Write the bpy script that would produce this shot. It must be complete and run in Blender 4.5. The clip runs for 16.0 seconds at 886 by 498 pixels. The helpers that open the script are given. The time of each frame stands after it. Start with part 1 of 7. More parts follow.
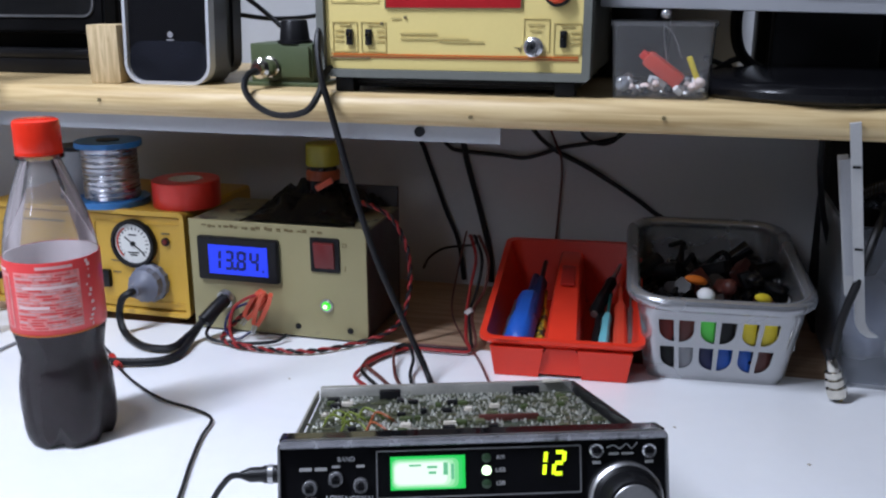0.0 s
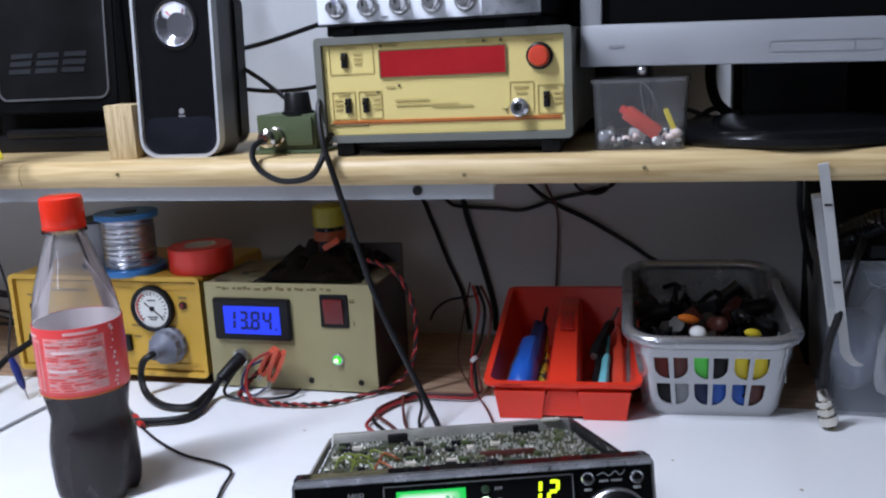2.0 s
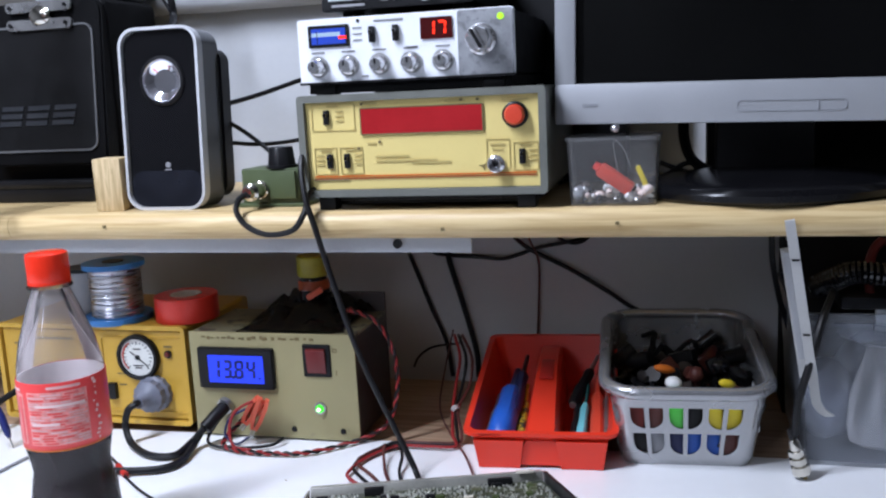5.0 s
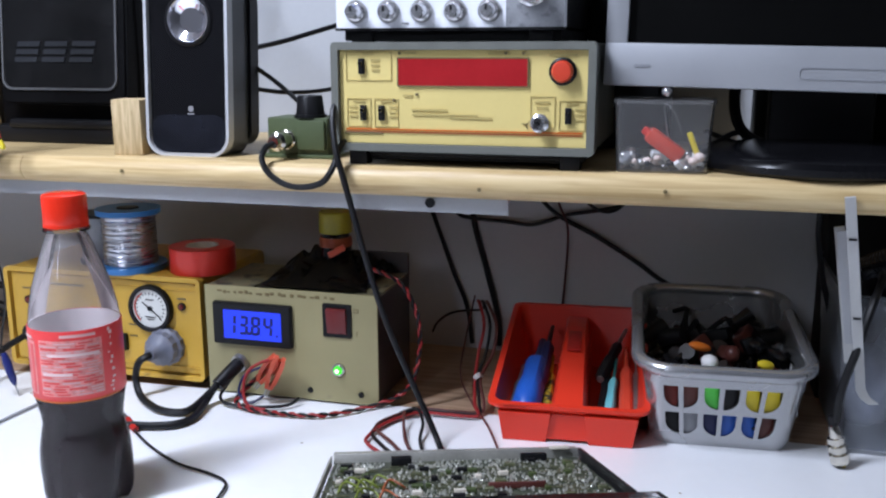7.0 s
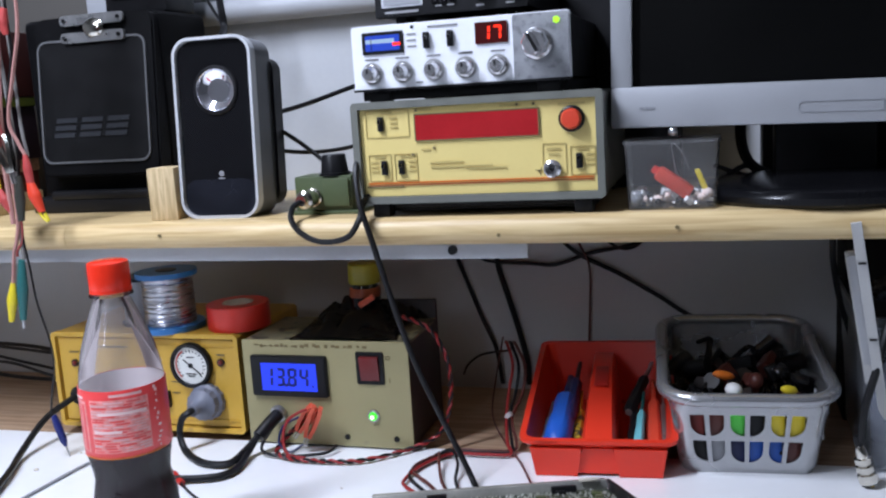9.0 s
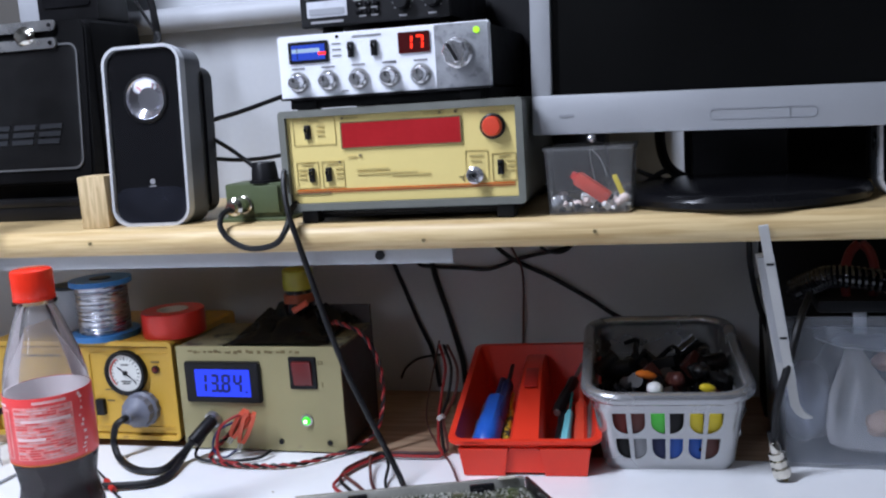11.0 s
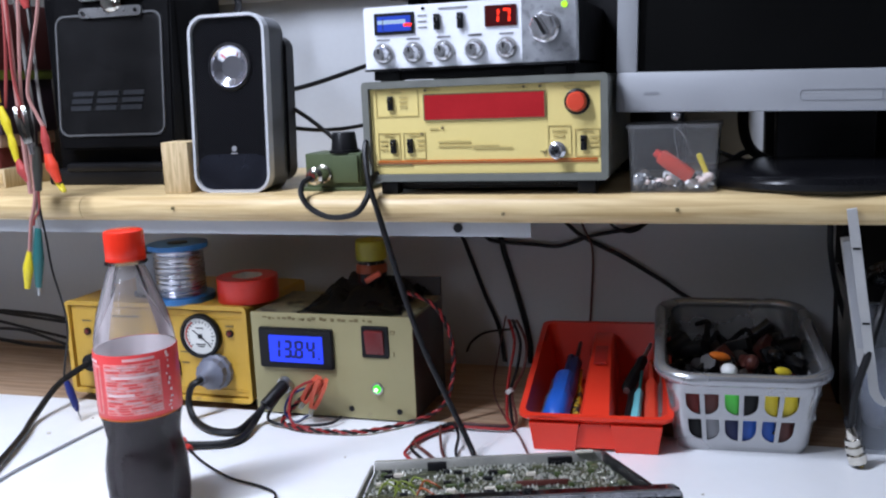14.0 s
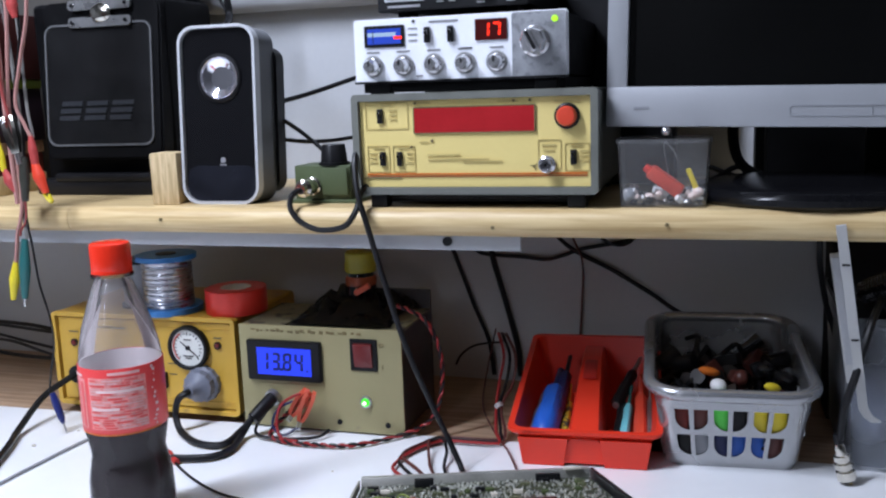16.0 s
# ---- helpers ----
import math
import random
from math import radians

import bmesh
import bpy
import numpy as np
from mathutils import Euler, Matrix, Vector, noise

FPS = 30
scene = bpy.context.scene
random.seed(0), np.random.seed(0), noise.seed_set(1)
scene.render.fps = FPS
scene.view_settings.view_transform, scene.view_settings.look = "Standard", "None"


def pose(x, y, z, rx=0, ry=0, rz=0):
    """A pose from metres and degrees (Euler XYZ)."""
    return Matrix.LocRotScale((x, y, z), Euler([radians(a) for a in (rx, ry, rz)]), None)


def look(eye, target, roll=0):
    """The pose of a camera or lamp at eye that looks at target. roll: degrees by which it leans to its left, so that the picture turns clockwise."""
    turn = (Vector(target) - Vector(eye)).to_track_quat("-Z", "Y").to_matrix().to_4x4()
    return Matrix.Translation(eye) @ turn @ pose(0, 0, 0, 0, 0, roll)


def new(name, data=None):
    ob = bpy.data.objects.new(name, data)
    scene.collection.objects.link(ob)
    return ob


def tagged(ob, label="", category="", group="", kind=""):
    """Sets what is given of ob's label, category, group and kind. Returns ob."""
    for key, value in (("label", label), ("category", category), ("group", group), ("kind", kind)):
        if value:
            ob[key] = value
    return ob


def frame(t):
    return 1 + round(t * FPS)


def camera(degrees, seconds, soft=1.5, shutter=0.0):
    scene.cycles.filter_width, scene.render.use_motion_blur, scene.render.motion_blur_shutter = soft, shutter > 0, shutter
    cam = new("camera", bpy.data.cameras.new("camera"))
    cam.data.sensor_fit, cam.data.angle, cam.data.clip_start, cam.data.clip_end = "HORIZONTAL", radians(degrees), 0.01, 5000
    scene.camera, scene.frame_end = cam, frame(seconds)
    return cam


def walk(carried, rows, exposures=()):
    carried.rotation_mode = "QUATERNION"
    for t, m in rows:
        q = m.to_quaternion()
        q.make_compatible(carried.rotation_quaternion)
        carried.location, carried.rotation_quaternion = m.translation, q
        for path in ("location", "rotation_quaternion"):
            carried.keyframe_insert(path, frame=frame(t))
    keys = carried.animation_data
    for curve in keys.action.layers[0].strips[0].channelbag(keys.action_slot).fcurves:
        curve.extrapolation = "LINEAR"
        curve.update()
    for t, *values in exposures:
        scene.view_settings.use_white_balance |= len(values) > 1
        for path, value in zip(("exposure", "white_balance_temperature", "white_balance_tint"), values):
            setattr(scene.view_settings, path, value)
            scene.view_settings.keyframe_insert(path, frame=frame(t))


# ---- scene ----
cam = camera(51.6, 16.0, soft=2.2)
PATH = [
    (0, (0.192, 0.124, 0.32), (-0.3, 1.984, -0.224), -0.1),
    (0.5, (0.194, 0.13, 0.319), (-0.314, 1.982, -0.238), -0.5),
    (1, (0.192, 0.125, 0.321), (-0.318, 1.981, -0.223), -0.3),
    (1.5, (0.199, 0.117, 0.323), (-0.314, 1.981, -0.19), -1.2),
    (2, (0.214, 0.086, 0.328), (-0.312, 1.967, -0.099), -2.9),
    (2.5, (0.251, 0.062, 0.342), (-0.197, 1.983, 0.013), -3.4),
    (3, (0.247, 0.063, 0.339), (-0.217, 1.98, 0.008), -3.9),
    (5.3, (0.229, 0.077, 0.346), (-0.291, 1.976, -0.008), -2.7),
    (5.5, (0.226, 0.073, 0.34), (-0.296, 1.974, -0.001), -2.5),
    (6, (0.203, 0.085, 0.338), (-0.375, 1.96, -0.05), -2.0),
    (6.5, (0.191, 0.093, 0.34), (-0.349, 1.979, -0.048), 0.3),
    (7, (0.195, 0.104, 0.336), (-0.319, 1.989, -0.091), -0.1),
    (7.5, (0.198, 0.099, 0.337), (-0.319, 1.988, -0.071), -0.7),
    (8, (0.192, 0.089, 0.339), (-0.42, 1.952, -0.054), -2.3),
    (8.5, (0.204, 0.071, 0.344), (-0.386, 1.955, 0.028), -3.3),
    (9, (0.21, 0.075, 0.344), (-0.371, 1.96, 0.013), -3.6),
    (9.5, (0.215, 0.074, 0.342), (-0.341, 1.964, -0.002), -3.4),
    (10, (0.224, 0.069, 0.34), (-0.316, 1.965, 0.001), -3.6),
    (10.2, (0.233, 0.07, 0.343), (-0.278, 1.974, 0.009), -3.5),
    (12.3, (0.249, 0.044, 0.344), (-0.266, 1.953, 0.046), -4.1),
    (12.5, (0.245, 0.03, 0.345), (-0.289, 1.939, 0.075), -3.9),
    (13, (0.241, 0.037, 0.343), (-0.326, 1.928, 0.024), -3.7),
    (13.5, (0.224, 0.043, 0.345), (-0.362, 1.926, 0.012), -2.2),
    (14, (0.217, 0.055, 0.341), (-0.378, 1.93, -0.022), -2.4),
    (14.5, (0.219, 0.055, 0.34), (-0.375, 1.931, -0.014), -2.8),
    (15, (0.212, 0.056, 0.34), (-0.392, 1.925, -0.032), -2.6),
    (15.5, (0.212, 0.056, 0.342), (-0.392, 1.93, -0.012), -2.3),
    (16, (0.219, 0.06, 0.345), (-0.361, 1.942, -0.001), -2.0),
]
walk(cam, [(t, look(eye, target, roll)) for t, eye, target, roll in PATH],
     exposures=[(0.0, -0.56), (1.5, -0.56), (2.0, -0.54), (2.5, -0.38), (3.0, -0.26), (5.5, -0.26), (8.0, -0.38), (9.5, -0.38), (12.5, -0.36), (13.5, -0.32), (16.0, -0.42)])

# ---- light ----
world = bpy.data.worlds.new("room_world")
world.use_nodes = True
world.node_tree.nodes["Background"].inputs[0].default_value = (0.55, 0.6, 0.7, 1)
world.node_tree.nodes["Background"].inputs[1].default_value = 0.012
scene.world = world


def area_lamp(name, eye, target, w, h, watts, colour):
    data = bpy.data.lights.new(name, "AREA")
    data.shape, data.size, data.size_y, data.energy, data.color = "RECTANGLE", w, h, watts, colour
    ob = new(name, data)
    ob.matrix_world = look(eye, target)
    return ob


# fluorescent tubes: one hung above the bench, one below the ceiling behind the camera
area_lamp("tube_light", (-0.54, 0.22, 1.22), (-0.26, 0.56, 0.0), 0.09, 0.8, 34.0, (0.875, 0.96, 1.19))
area_lamp("tube_light", (-0.55, -1.65, 1.50), (-0.20, 0.6, 0.1), 0.12, 1.2, 15.0, (0.875, 0.96, 1.19))
scene.view_settings.exposure = 0.0


# ---- materials ----
def rgba(c):
    return (c[0], c[1], c[2], 1.0)


def M(name, col, rough=0.5, metal=0.0, var=0.10, scale=25.0, fine=400.0, bump=0.0, coat=0.0, trans=0.0, ior=1.45,
      emit=None, power=0.0, stretch=(1, 1, 1), dirt=None, dirt_at=0.62, alpha=1.0, spec=0.5):
    """A surface with variation at two scales: broad patches and fine grain."""
    m = bpy.data.materials.new(name)
    m.use_nodes = True
    nt = m.node_tree
    nd, ln = nt.nodes, nt.links
    p = nd["Principled BSDF"]
    tc = nd.new("ShaderNodeTexCoord")
    mp = nd.new("ShaderNodeMapping")
    mp.inputs["Scale"].default_value = stretch
    ln.new(tc.outputs["Object"], mp.inputs[0])
    n1, n2 = nd.new("ShaderNodeTexNoise"), nd.new("ShaderNodeTexNoise")
    n1.inputs["Scale"].default_value, n1.inputs["Detail"].default_value = scale, 4
    n2.inputs["Scale"].default_value, n2.inputs["Detail"].default_value = fine, 2
    ln.new(mp.outputs[0], n1.inputs[0])
    ln.new(mp.outputs[0], n2.inputs[0])
    add = nd.new("ShaderNodeMath")
    add.operation = "MULTIPLY_ADD"
    ln.new(n2.outputs[0], add.inputs[0])
    add.inputs[1].default_value = 0.35
    ln.new(n1.outputs[0], add.inputs[2])
    rng = nd.new("ShaderNodeMapRange")
    rng.inputs[1].default_value, rng.inputs[2].default_value = 0.40, 0.95
    rng.inputs[3].default_value, rng.inputs[4].default_value = 1 - var, 1 + var
    ln.new(add.outputs[0], rng.inputs[0])
    mul = nd.new("ShaderNodeMix")
    mul.data_type, mul.blend_type = "RGBA", "MULTIPLY"
    mul.inputs["Factor"].default_value = 1.0
    mul.inputs["A"].default_value = rgba(col)
    ln.new(rng.outputs[0], mul.inputs["B"])
    out = mul.outputs["Result"]
    if dirt:
        dm = nd.new("ShaderNodeMix")
        dm.data_type = "RGBA"
        rp = nd.new("ShaderNodeMapRange")
        rp.inputs[1].default_value, rp.inputs[2].default_value = dirt_at, dirt_at + 0.12
        n3 = nd.new("ShaderNodeTexNoise")
        n3.inputs["Scale"].default_value, n3.inputs["Detail"].default_value = scale * 2.3, 6
        ln.new(mp.outputs[0], n3.inputs[0])
        ln.new(n3.outputs[0], rp.inputs[0])
        ln.new(rp.outputs[0], dm.inputs["Factor"])
        ln.new(out, dm.inputs["A"])
        dm.inputs["B"].default_value = rgba(dirt)
        out = dm.outputs["Result"]
    ln.new(out, p.inputs["Base Color"])
    rr = nd.new("ShaderNodeMapRange")
    rr.inputs[1].default_value, rr.inputs[2].default_value = 0.3, 0.7
    rr.inputs[3].default_value, rr.inputs[4].default_value = max(0.02, rough * 0.85), min(1, rough * 1.15)
    ln.new(n1.outputs[0], rr.inputs[0])
    ln.new(rr.outputs[0], p.inputs["Roughness"])
    p.inputs["Metallic"].default_value = metal
    p.inputs["Coat Weight"].default_value = coat
    p.inputs["Coat Roughness"].default_value = 0.08
    p.inputs["Transmission Weight"].default_value = trans
    p.inputs["IOR"].default_value = ior
    p.inputs["Alpha"].default_value = alpha
    p.inputs["Specular IOR Level"].default_value = spec
    if emit:
        p.inputs["Emission Color"].default_value = rgba(emit)
        p.inputs["Emission Strength"].default_value = power
    if bump:
        bp = nd.new("ShaderNodeBump")
        bp.inputs["Strength"].default_value, bp.inputs["Distance"].default_value = bump, 0.001
        ln.new(n2.outputs[0], bp.inputs["Height"])
        ln.new(bp.outputs[0], p.inputs["Normal"])
    return m


def wood(name, dark, light, stretch, scale=9.0, rough=0.5, knots=0.0):
    """Wood with long grain: streaks across a stretched noise, fine pores on top."""
    m = M(name, light, rough, var=0.08, scale=scale, fine=300, bump=0.15, stretch=stretch)
    nt = m.node_tree
    nd, ln = nt.nodes, nt.links
    p = nd["Principled BSDF"]
    mp = next(n for n in nd if n.type == "MAPPING")
    w = nd.new("ShaderNodeTexNoise")
    w.inputs["Scale"].default_value, w.inputs["Detail"].default_value, w.inputs["Distortion"].default_value = scale * 2.2, 7, 0.6
    ln.new(mp.outputs[0], w.inputs[0])
    ramp = nd.new("ShaderNodeValToRGB")
    ramp.color_ramp.elements[0].position, ramp.color_ramp.elements[0].color = 0.33, rgba(dark)
    ramp.color_ramp.elements[1].position, ramp.color_ramp.elements[1].color = 0.60, rgba(light)
    ln.new(w.outputs[0], ramp.inputs[0])
    ln.new(ramp.outputs[0], p.inputs["Base Color"])
    return m


WHITE_TOP = M("white_melamine", (0.87, 0.88, 0.89), 0.35, var=0.03, scale=9, fine=90, bump=0.03, dirt=(0.55, 0.55, 0.53), dirt_at=0.70)
PINE = wood("varnished_pine", (0.47, 0.32, 0.14), (0.66, 0.50, 0.26), (0.7, 14, 14), 6, 0.38)
BROWN_WOOD = wood("brown_board", (0.31, 0.195, 0.115), (0.47, 0.32, 0.21), (0.8, 12, 12), 6, 0.6)
OFFCUT = wood("softwood_offcut", (0.40, 0.29, 0.14), (0.62, 0.48, 0.28), (14, 14, 1.5), 8, 0.75)
WALL = M("painted_wall", (0.49, 0.505, 0.525), 0.85, var=0.05, scale=3, fine=160, bump=0.10)
ROOM = M("room_paint", (0.20, 0.20, 0.20), 0.9, var=0.05, scale=2, fine=90)
FLOOR_M = M("grey_lino", (0.20, 0.20, 0.20), 0.6, var=0.15, scale=3, fine=60)
BLACK = M("black_plastic", (0.007, 0.007, 0.008), 0.40, var=0.25, scale=40, bump=0.05, spec=0.3)
BLACK_GLOSS = M("gloss_black_plastic", (0.006, 0.006, 0.007), 0.09, var=0.2, scale=10, coat=0.3)
BASE_BLACK = M("satin_black_plastic", (0.005, 0.005, 0.006), 0.22, var=0.2, scale=12, spec=0.22)
BLACK_CLOTH = M("black_vinyl", (0.003, 0.003, 0.0035), 0.5, var=0.3, scale=30, fine=900, bump=0.4, dirt=(0.010, 0.010, 0.010), dirt_at=0.66, spec=0.10)
SCREEN = M("dark_lcd_glass", (0.004, 0.004, 0.004), 0.34, var=0.15, scale=8, spec=0.10)
RUBBER = M("black_rubber", (0.007, 0.007, 0.008), 0.45, var=0.3, scale=60, bump=0.08, spec=0.35)
SILVER = M("silver_plastic", (0.40, 0.41, 0.43), 0.38, metal=0.25, var=0.05, scale=12, fine=800, bump=0.03)
SILVER_RIM = M("brushed_silver_rim", (0.62, 0.63, 0.65), 0.30, metal=0.35, var=0.06, scale=20)
GREY_SIDE = M("grey_satin_plastic", (0.12, 0.125, 0.135), 0.32, metal=0.3, var=0.12, scale=20)
CONE_M = M("satin_chrome_dish", (0.84, 0.84, 0.90), 0.12, metal=0.95, var=0.10, scale=70)
PIPING = M("dark_grey_piping", (0.095, 0.097, 0.10), 0.4)
CHROME = M("chrome", (0.80, 0.80, 0.82), 0.16, metal=0.85, var=0.08, scale=60)
STEEL = M("dull_steel", (0.45, 0.45, 0.45), 0.35, metal=0.9, var=0.15, scale=60, dirt=(0.2, 0.18, 0.15), dirt_at=0.64)
NICKEL = M("nickel_plate", (0.68, 0.65, 0.58), 0.16, metal=1.0, var=0.15, scale=90)
BRACKET = M("grey_painted_steel", (0.42, 0.43, 0.45), 0.45, metal=0.2, var=0.08, scale=15, dirt=(0.25, 0.23, 0.2), dirt_at=0.70)
WHITE_METAL = M("white_painted_steel", (0.48, 0.48, 0.47), 0.4, var=0.08, scale=25, dirt=(0.35, 0.33, 0.3), dirt_at=0.68)
KHAKI = M("khaki_paint", (0.315, 0.278, 0.142), 0.5, var=0.06, scale=18, fine=500, bump=0.06, dirt=(0.24, 0.21, 0.12), dirt_at=0.68)
# darker than the front's khaki, broken by near-black blotches
KHAKI_DARK = M("dark_blotched_khaki", (0.19, 0.17, 0.10), 0.6, var=0.3, scale=30, dirt=(0.05, 0.045, 0.035), dirt_at=0.52)
CASE_DARK = M("dark_brown_casing", (0.028, 0.022, 0.020), 0.45, var=0.3, scale=25, bump=0.1)
YELLOW_BOX = M("ochre_yellow_paint", (0.56, 0.335, 0.045), 0.42, var=0.08, scale=14, bump=0.05, dirt=(0.34, 0.20, 0.04), dirt_at=0.67)
COUNTER_FACE = M("pale_yellow_panel", (0.72, 0.58, 0.22), 0.40, var=0.04, scale=14)
COUNTER_BODY = M("grey_green_casing", (0.145, 0.15, 0.13), 0.5, var=0.1, scale=25, bump=0.1)
INK = M("printed_ink", (0.16, 0.12, 0.05), 0.5)
INK_FAINT = M("faint_ink", (0.50, 0.39, 0.14), 0.5)
DIM_INK = M("dim_white_print", (0.30, 0.30, 0.31), 0.5)
WHITE_INK = M("white_print", (0.62, 0.62, 0.62), 0.5)
GREY_INK = M("grey_print", (0.22, 0.22, 0.23), 0.5)
RED_WINDOW = M("red_filter_window", (0.38, 0.018, 0.022), 0.18, var=0.12, scale=30)
RED_BUTTON = M("red_button_plastic", (0.62, 0.06, 0.03), 0.3, var=0.08)
RED_TRAY = M("red_tray_plastic", (0.70, 0.036, 0.015), 0.36, var=0.07, scale=12, fine=500, bump=0.04)
RED_TAPE = M("red_insulating_tape", (0.66, 0.035, 0.022), 0.35, var=0.08, scale=40)
RED_CAP = M("red_cap_plastic", (0.80, 0.034, 0.014), 0.18, var=0.05, scale=50)
CARD = M("cardboard_core", (0.55, 0.50, 0.42), 0.8)
RED_WIRE = M("red_wire", (0.28, 0.02, 0.02), 0.45, var=0.15, scale=80)
YELLOW_PL = M("yellow_plastic", (0.66, 0.52, 0.03), 0.4)
LIME_PL = M("lime_plastic", (0.10, 0.62, 0.08), 0.4)
TEAL_PL = M("teal_plastic", (0.014, 0.105, 0.10), 0.4)
BLUE_PL = M("blue_plastic", (0.015, 0.09, 0.42), 0.35)
NAVY_PL = M("navy_plastic", (0.010, 0.016, 0.075), 0.4)
ORANGE_PL = M("orange_plastic", (0.70, 0.17, 0.02), 0.4)
CLIP_RED = M("red_clip_plastic", (0.62, 0.10, 0.05), 0.4, var=0.12, scale=70)
WHITE_PL = M("white_plastic", (0.74, 0.74, 0.73), 0.4)
GREY_PL = M("grey_plastic", (0.30, 0.31, 0.33), 0.45)
GREY_BLUE = M("grey_blue_plastic", (0.15, 0.16, 0.20), 0.5)
BASKET_M = M("silver_basket_plastic", (0.40, 0.405, 0.415), 0.26, metal=0.75, var=0.05, scale=20)
GREEN_BOX = M("olive_green_box", (0.068, 0.090, 0.040), 0.45, var=0.12, scale=30, bump=0.08, dirt=(0.06, 0.07, 0.035), dirt_at=0.66)
SOLDER = M("solder_wire", (0.46, 0.46, 0.49), 0.28, metal=1.0, var=0.3, scale=90, stretch=(0.6, 0.6, 6))
SPOOL_BLUE = M("blue_spool_plastic", (0.035, 0.17, 0.42), 0.4)
PCB = M("green_brown_circuit_board", (0.050, 0.056, 0.038), 0.5, var=0.5, scale=60, fine=700, dirt=(0.035, 0.05, 0.03), dirt_at=0.5)
SOLDER_DOT = M("solder_joint", (0.74, 0.74, 0.68), 0.30, metal=0.8, var=0.2, scale=300)
ALU = M("aluminium_chassis", (0.48, 0.47, 0.43), 0.4, metal=0.6, var=0.15, scale=50, dirt=(0.25, 0.22, 0.16), dirt_at=0.62)
FOIL = M("bright_label", (0.58, 0.59, 0.63), 0.3)
LABEL_RED = M("red_bottle_label", (0.76, 0.065, 0.065), 0.32, var=0.06, scale=40)
LABEL_PINK = M("label_print", (0.74, 0.42, 0.40), 0.4)
DIAL = M("gauge_dial", (0.72, 0.72, 0.68), 0.5, var=0.04)
CB_FACE = M("polished_cb_face", (0.86, 0.88, 0.92), 0.36, metal=0.15, var=0.06, scale=20)
CB_PLATE = M("brushed_aluminium_plate", (0.36, 0.37, 0.39), 0.36, metal=0.6, var=0.2, scale=60, dirt=(0.24, 0.25, 0.26), dirt_at=0.55)
TAN_PAPER = M("pale_rubble", (0.80, 0.66, 0.60), 0.7, var=0.1)
BAG_PALE = M("pale_plastic_bag", (0.42, 0.40, 0.39), 0.5, var=0.15, scale=40)
PLIER_RED = M("dark_red_grip", (0.13, 0.010, 0.006), 0.5)
ORANGE_PALE = M("pale_orange_wrapping", (0.46, 0.30, 0.22), 0.6, var=0.2, scale=40)
PINK_PL = M("pink_wrapping", (0.55, 0.30, 0.25), 0.6, var=0.2, scale=30)


def glow(name, col, power):
    return M(name, (0.01, 0.01, 0.01), 0.4, emit=col, power=power, spec=0.08)


LCD_BLUE = glow("blue_backlight", (0.025, 0.06, 1.0), 1.5)
LCD_DIGIT = M("lcd_digit_ink", (0.003, 0.004, 0.05), 0.4, emit=(0.0, 0.005, 0.10), power=1.0)
LED_RED = glow("red_led_digit", (1.0, 0.03, 0.01), 3.0)
LED_DARK = M("dark_red_filter", (0.05, 0.003, 0.003), 0.2)
LED_GREEN = glow("green_led", (0.08, 1.0, 0.06), 1.6)
LED_CORE = glow("white_green_core", (0.7, 1.0, 0.65), 4.0)
LED_LIME = glow("lime_led", (0.5, 1.0, 0.05), 1.6)
DIGIT_LIME = glow("yellow_green_digit", (0.72, 1.0, 0.02), 2.2)
LCD_GREEN = glow("green_backlight", (0.02, 0.95, 0.14), 1.0)
LCD_STEPS = [glow("lit_green_%s" % n, (0.06 + 0.19 * k, 0.96 + 0.01 * k, 0.22 + 0.17 * k), 1.0 + 0.16 * k) for k, n in enumerate(("rim", "edge", "field", "middle", "heart"))]
LCD_INK = glow("lcd_bar_ink", (0.22, 0.80, 0.45), 1.0)
METER_BLUE = glow("blue_meter_light", (0.03, 0.10, 0.9), 0.9)
METER_CYAN = glow("pale_meter_scale", (0.45, 0.65, 1.0), 1.1)
SWITCH_RED = M("red_rocker", (0.13, 0.012, 0.012), 0.3, var=0.15)


def clear(name, col, rough, mix, tint, ior=1.33):
    """Thin clear plastic: see-through, with a slight milky skin and a gloss that grows at glancing angles."""
    m = M(name, col, rough, var=0.06, scale=30)
    nt = m.node_tree
    p = nt.nodes["Principled BSDF"]
    p.inputs["Specular IOR Level"].default_value = 0.0
    o = nt.nodes["Material Output"]
    tr, mx, gl, m2, fr = [nt.nodes.new(k) for k in ("ShaderNodeBsdfTransparent", "ShaderNodeMixShader", "ShaderNodeBsdfGlossy", "ShaderNodeMixShader", "ShaderNodeFresnel")]
    tr.inputs[0].default_value = rgba(tint)
    mx.inputs[0].default_value = mix
    gl.inputs["Roughness"].default_value = rough
    fr.inputs["IOR"].default_value = ior
    nt.links.new(tr.outputs[0], mx.inputs[1])
    nt.links.new(p.outputs[0], mx.inputs[2])
    nt.links.new(fr.outputs[0], m2.inputs[0])
    nt.links.new(mx.outputs[0], m2.inputs[1])
    nt.links.new(gl.outputs[0], m2.inputs[2])
    nt.links.new(m2.outputs[0], o.inputs[0])
    return m


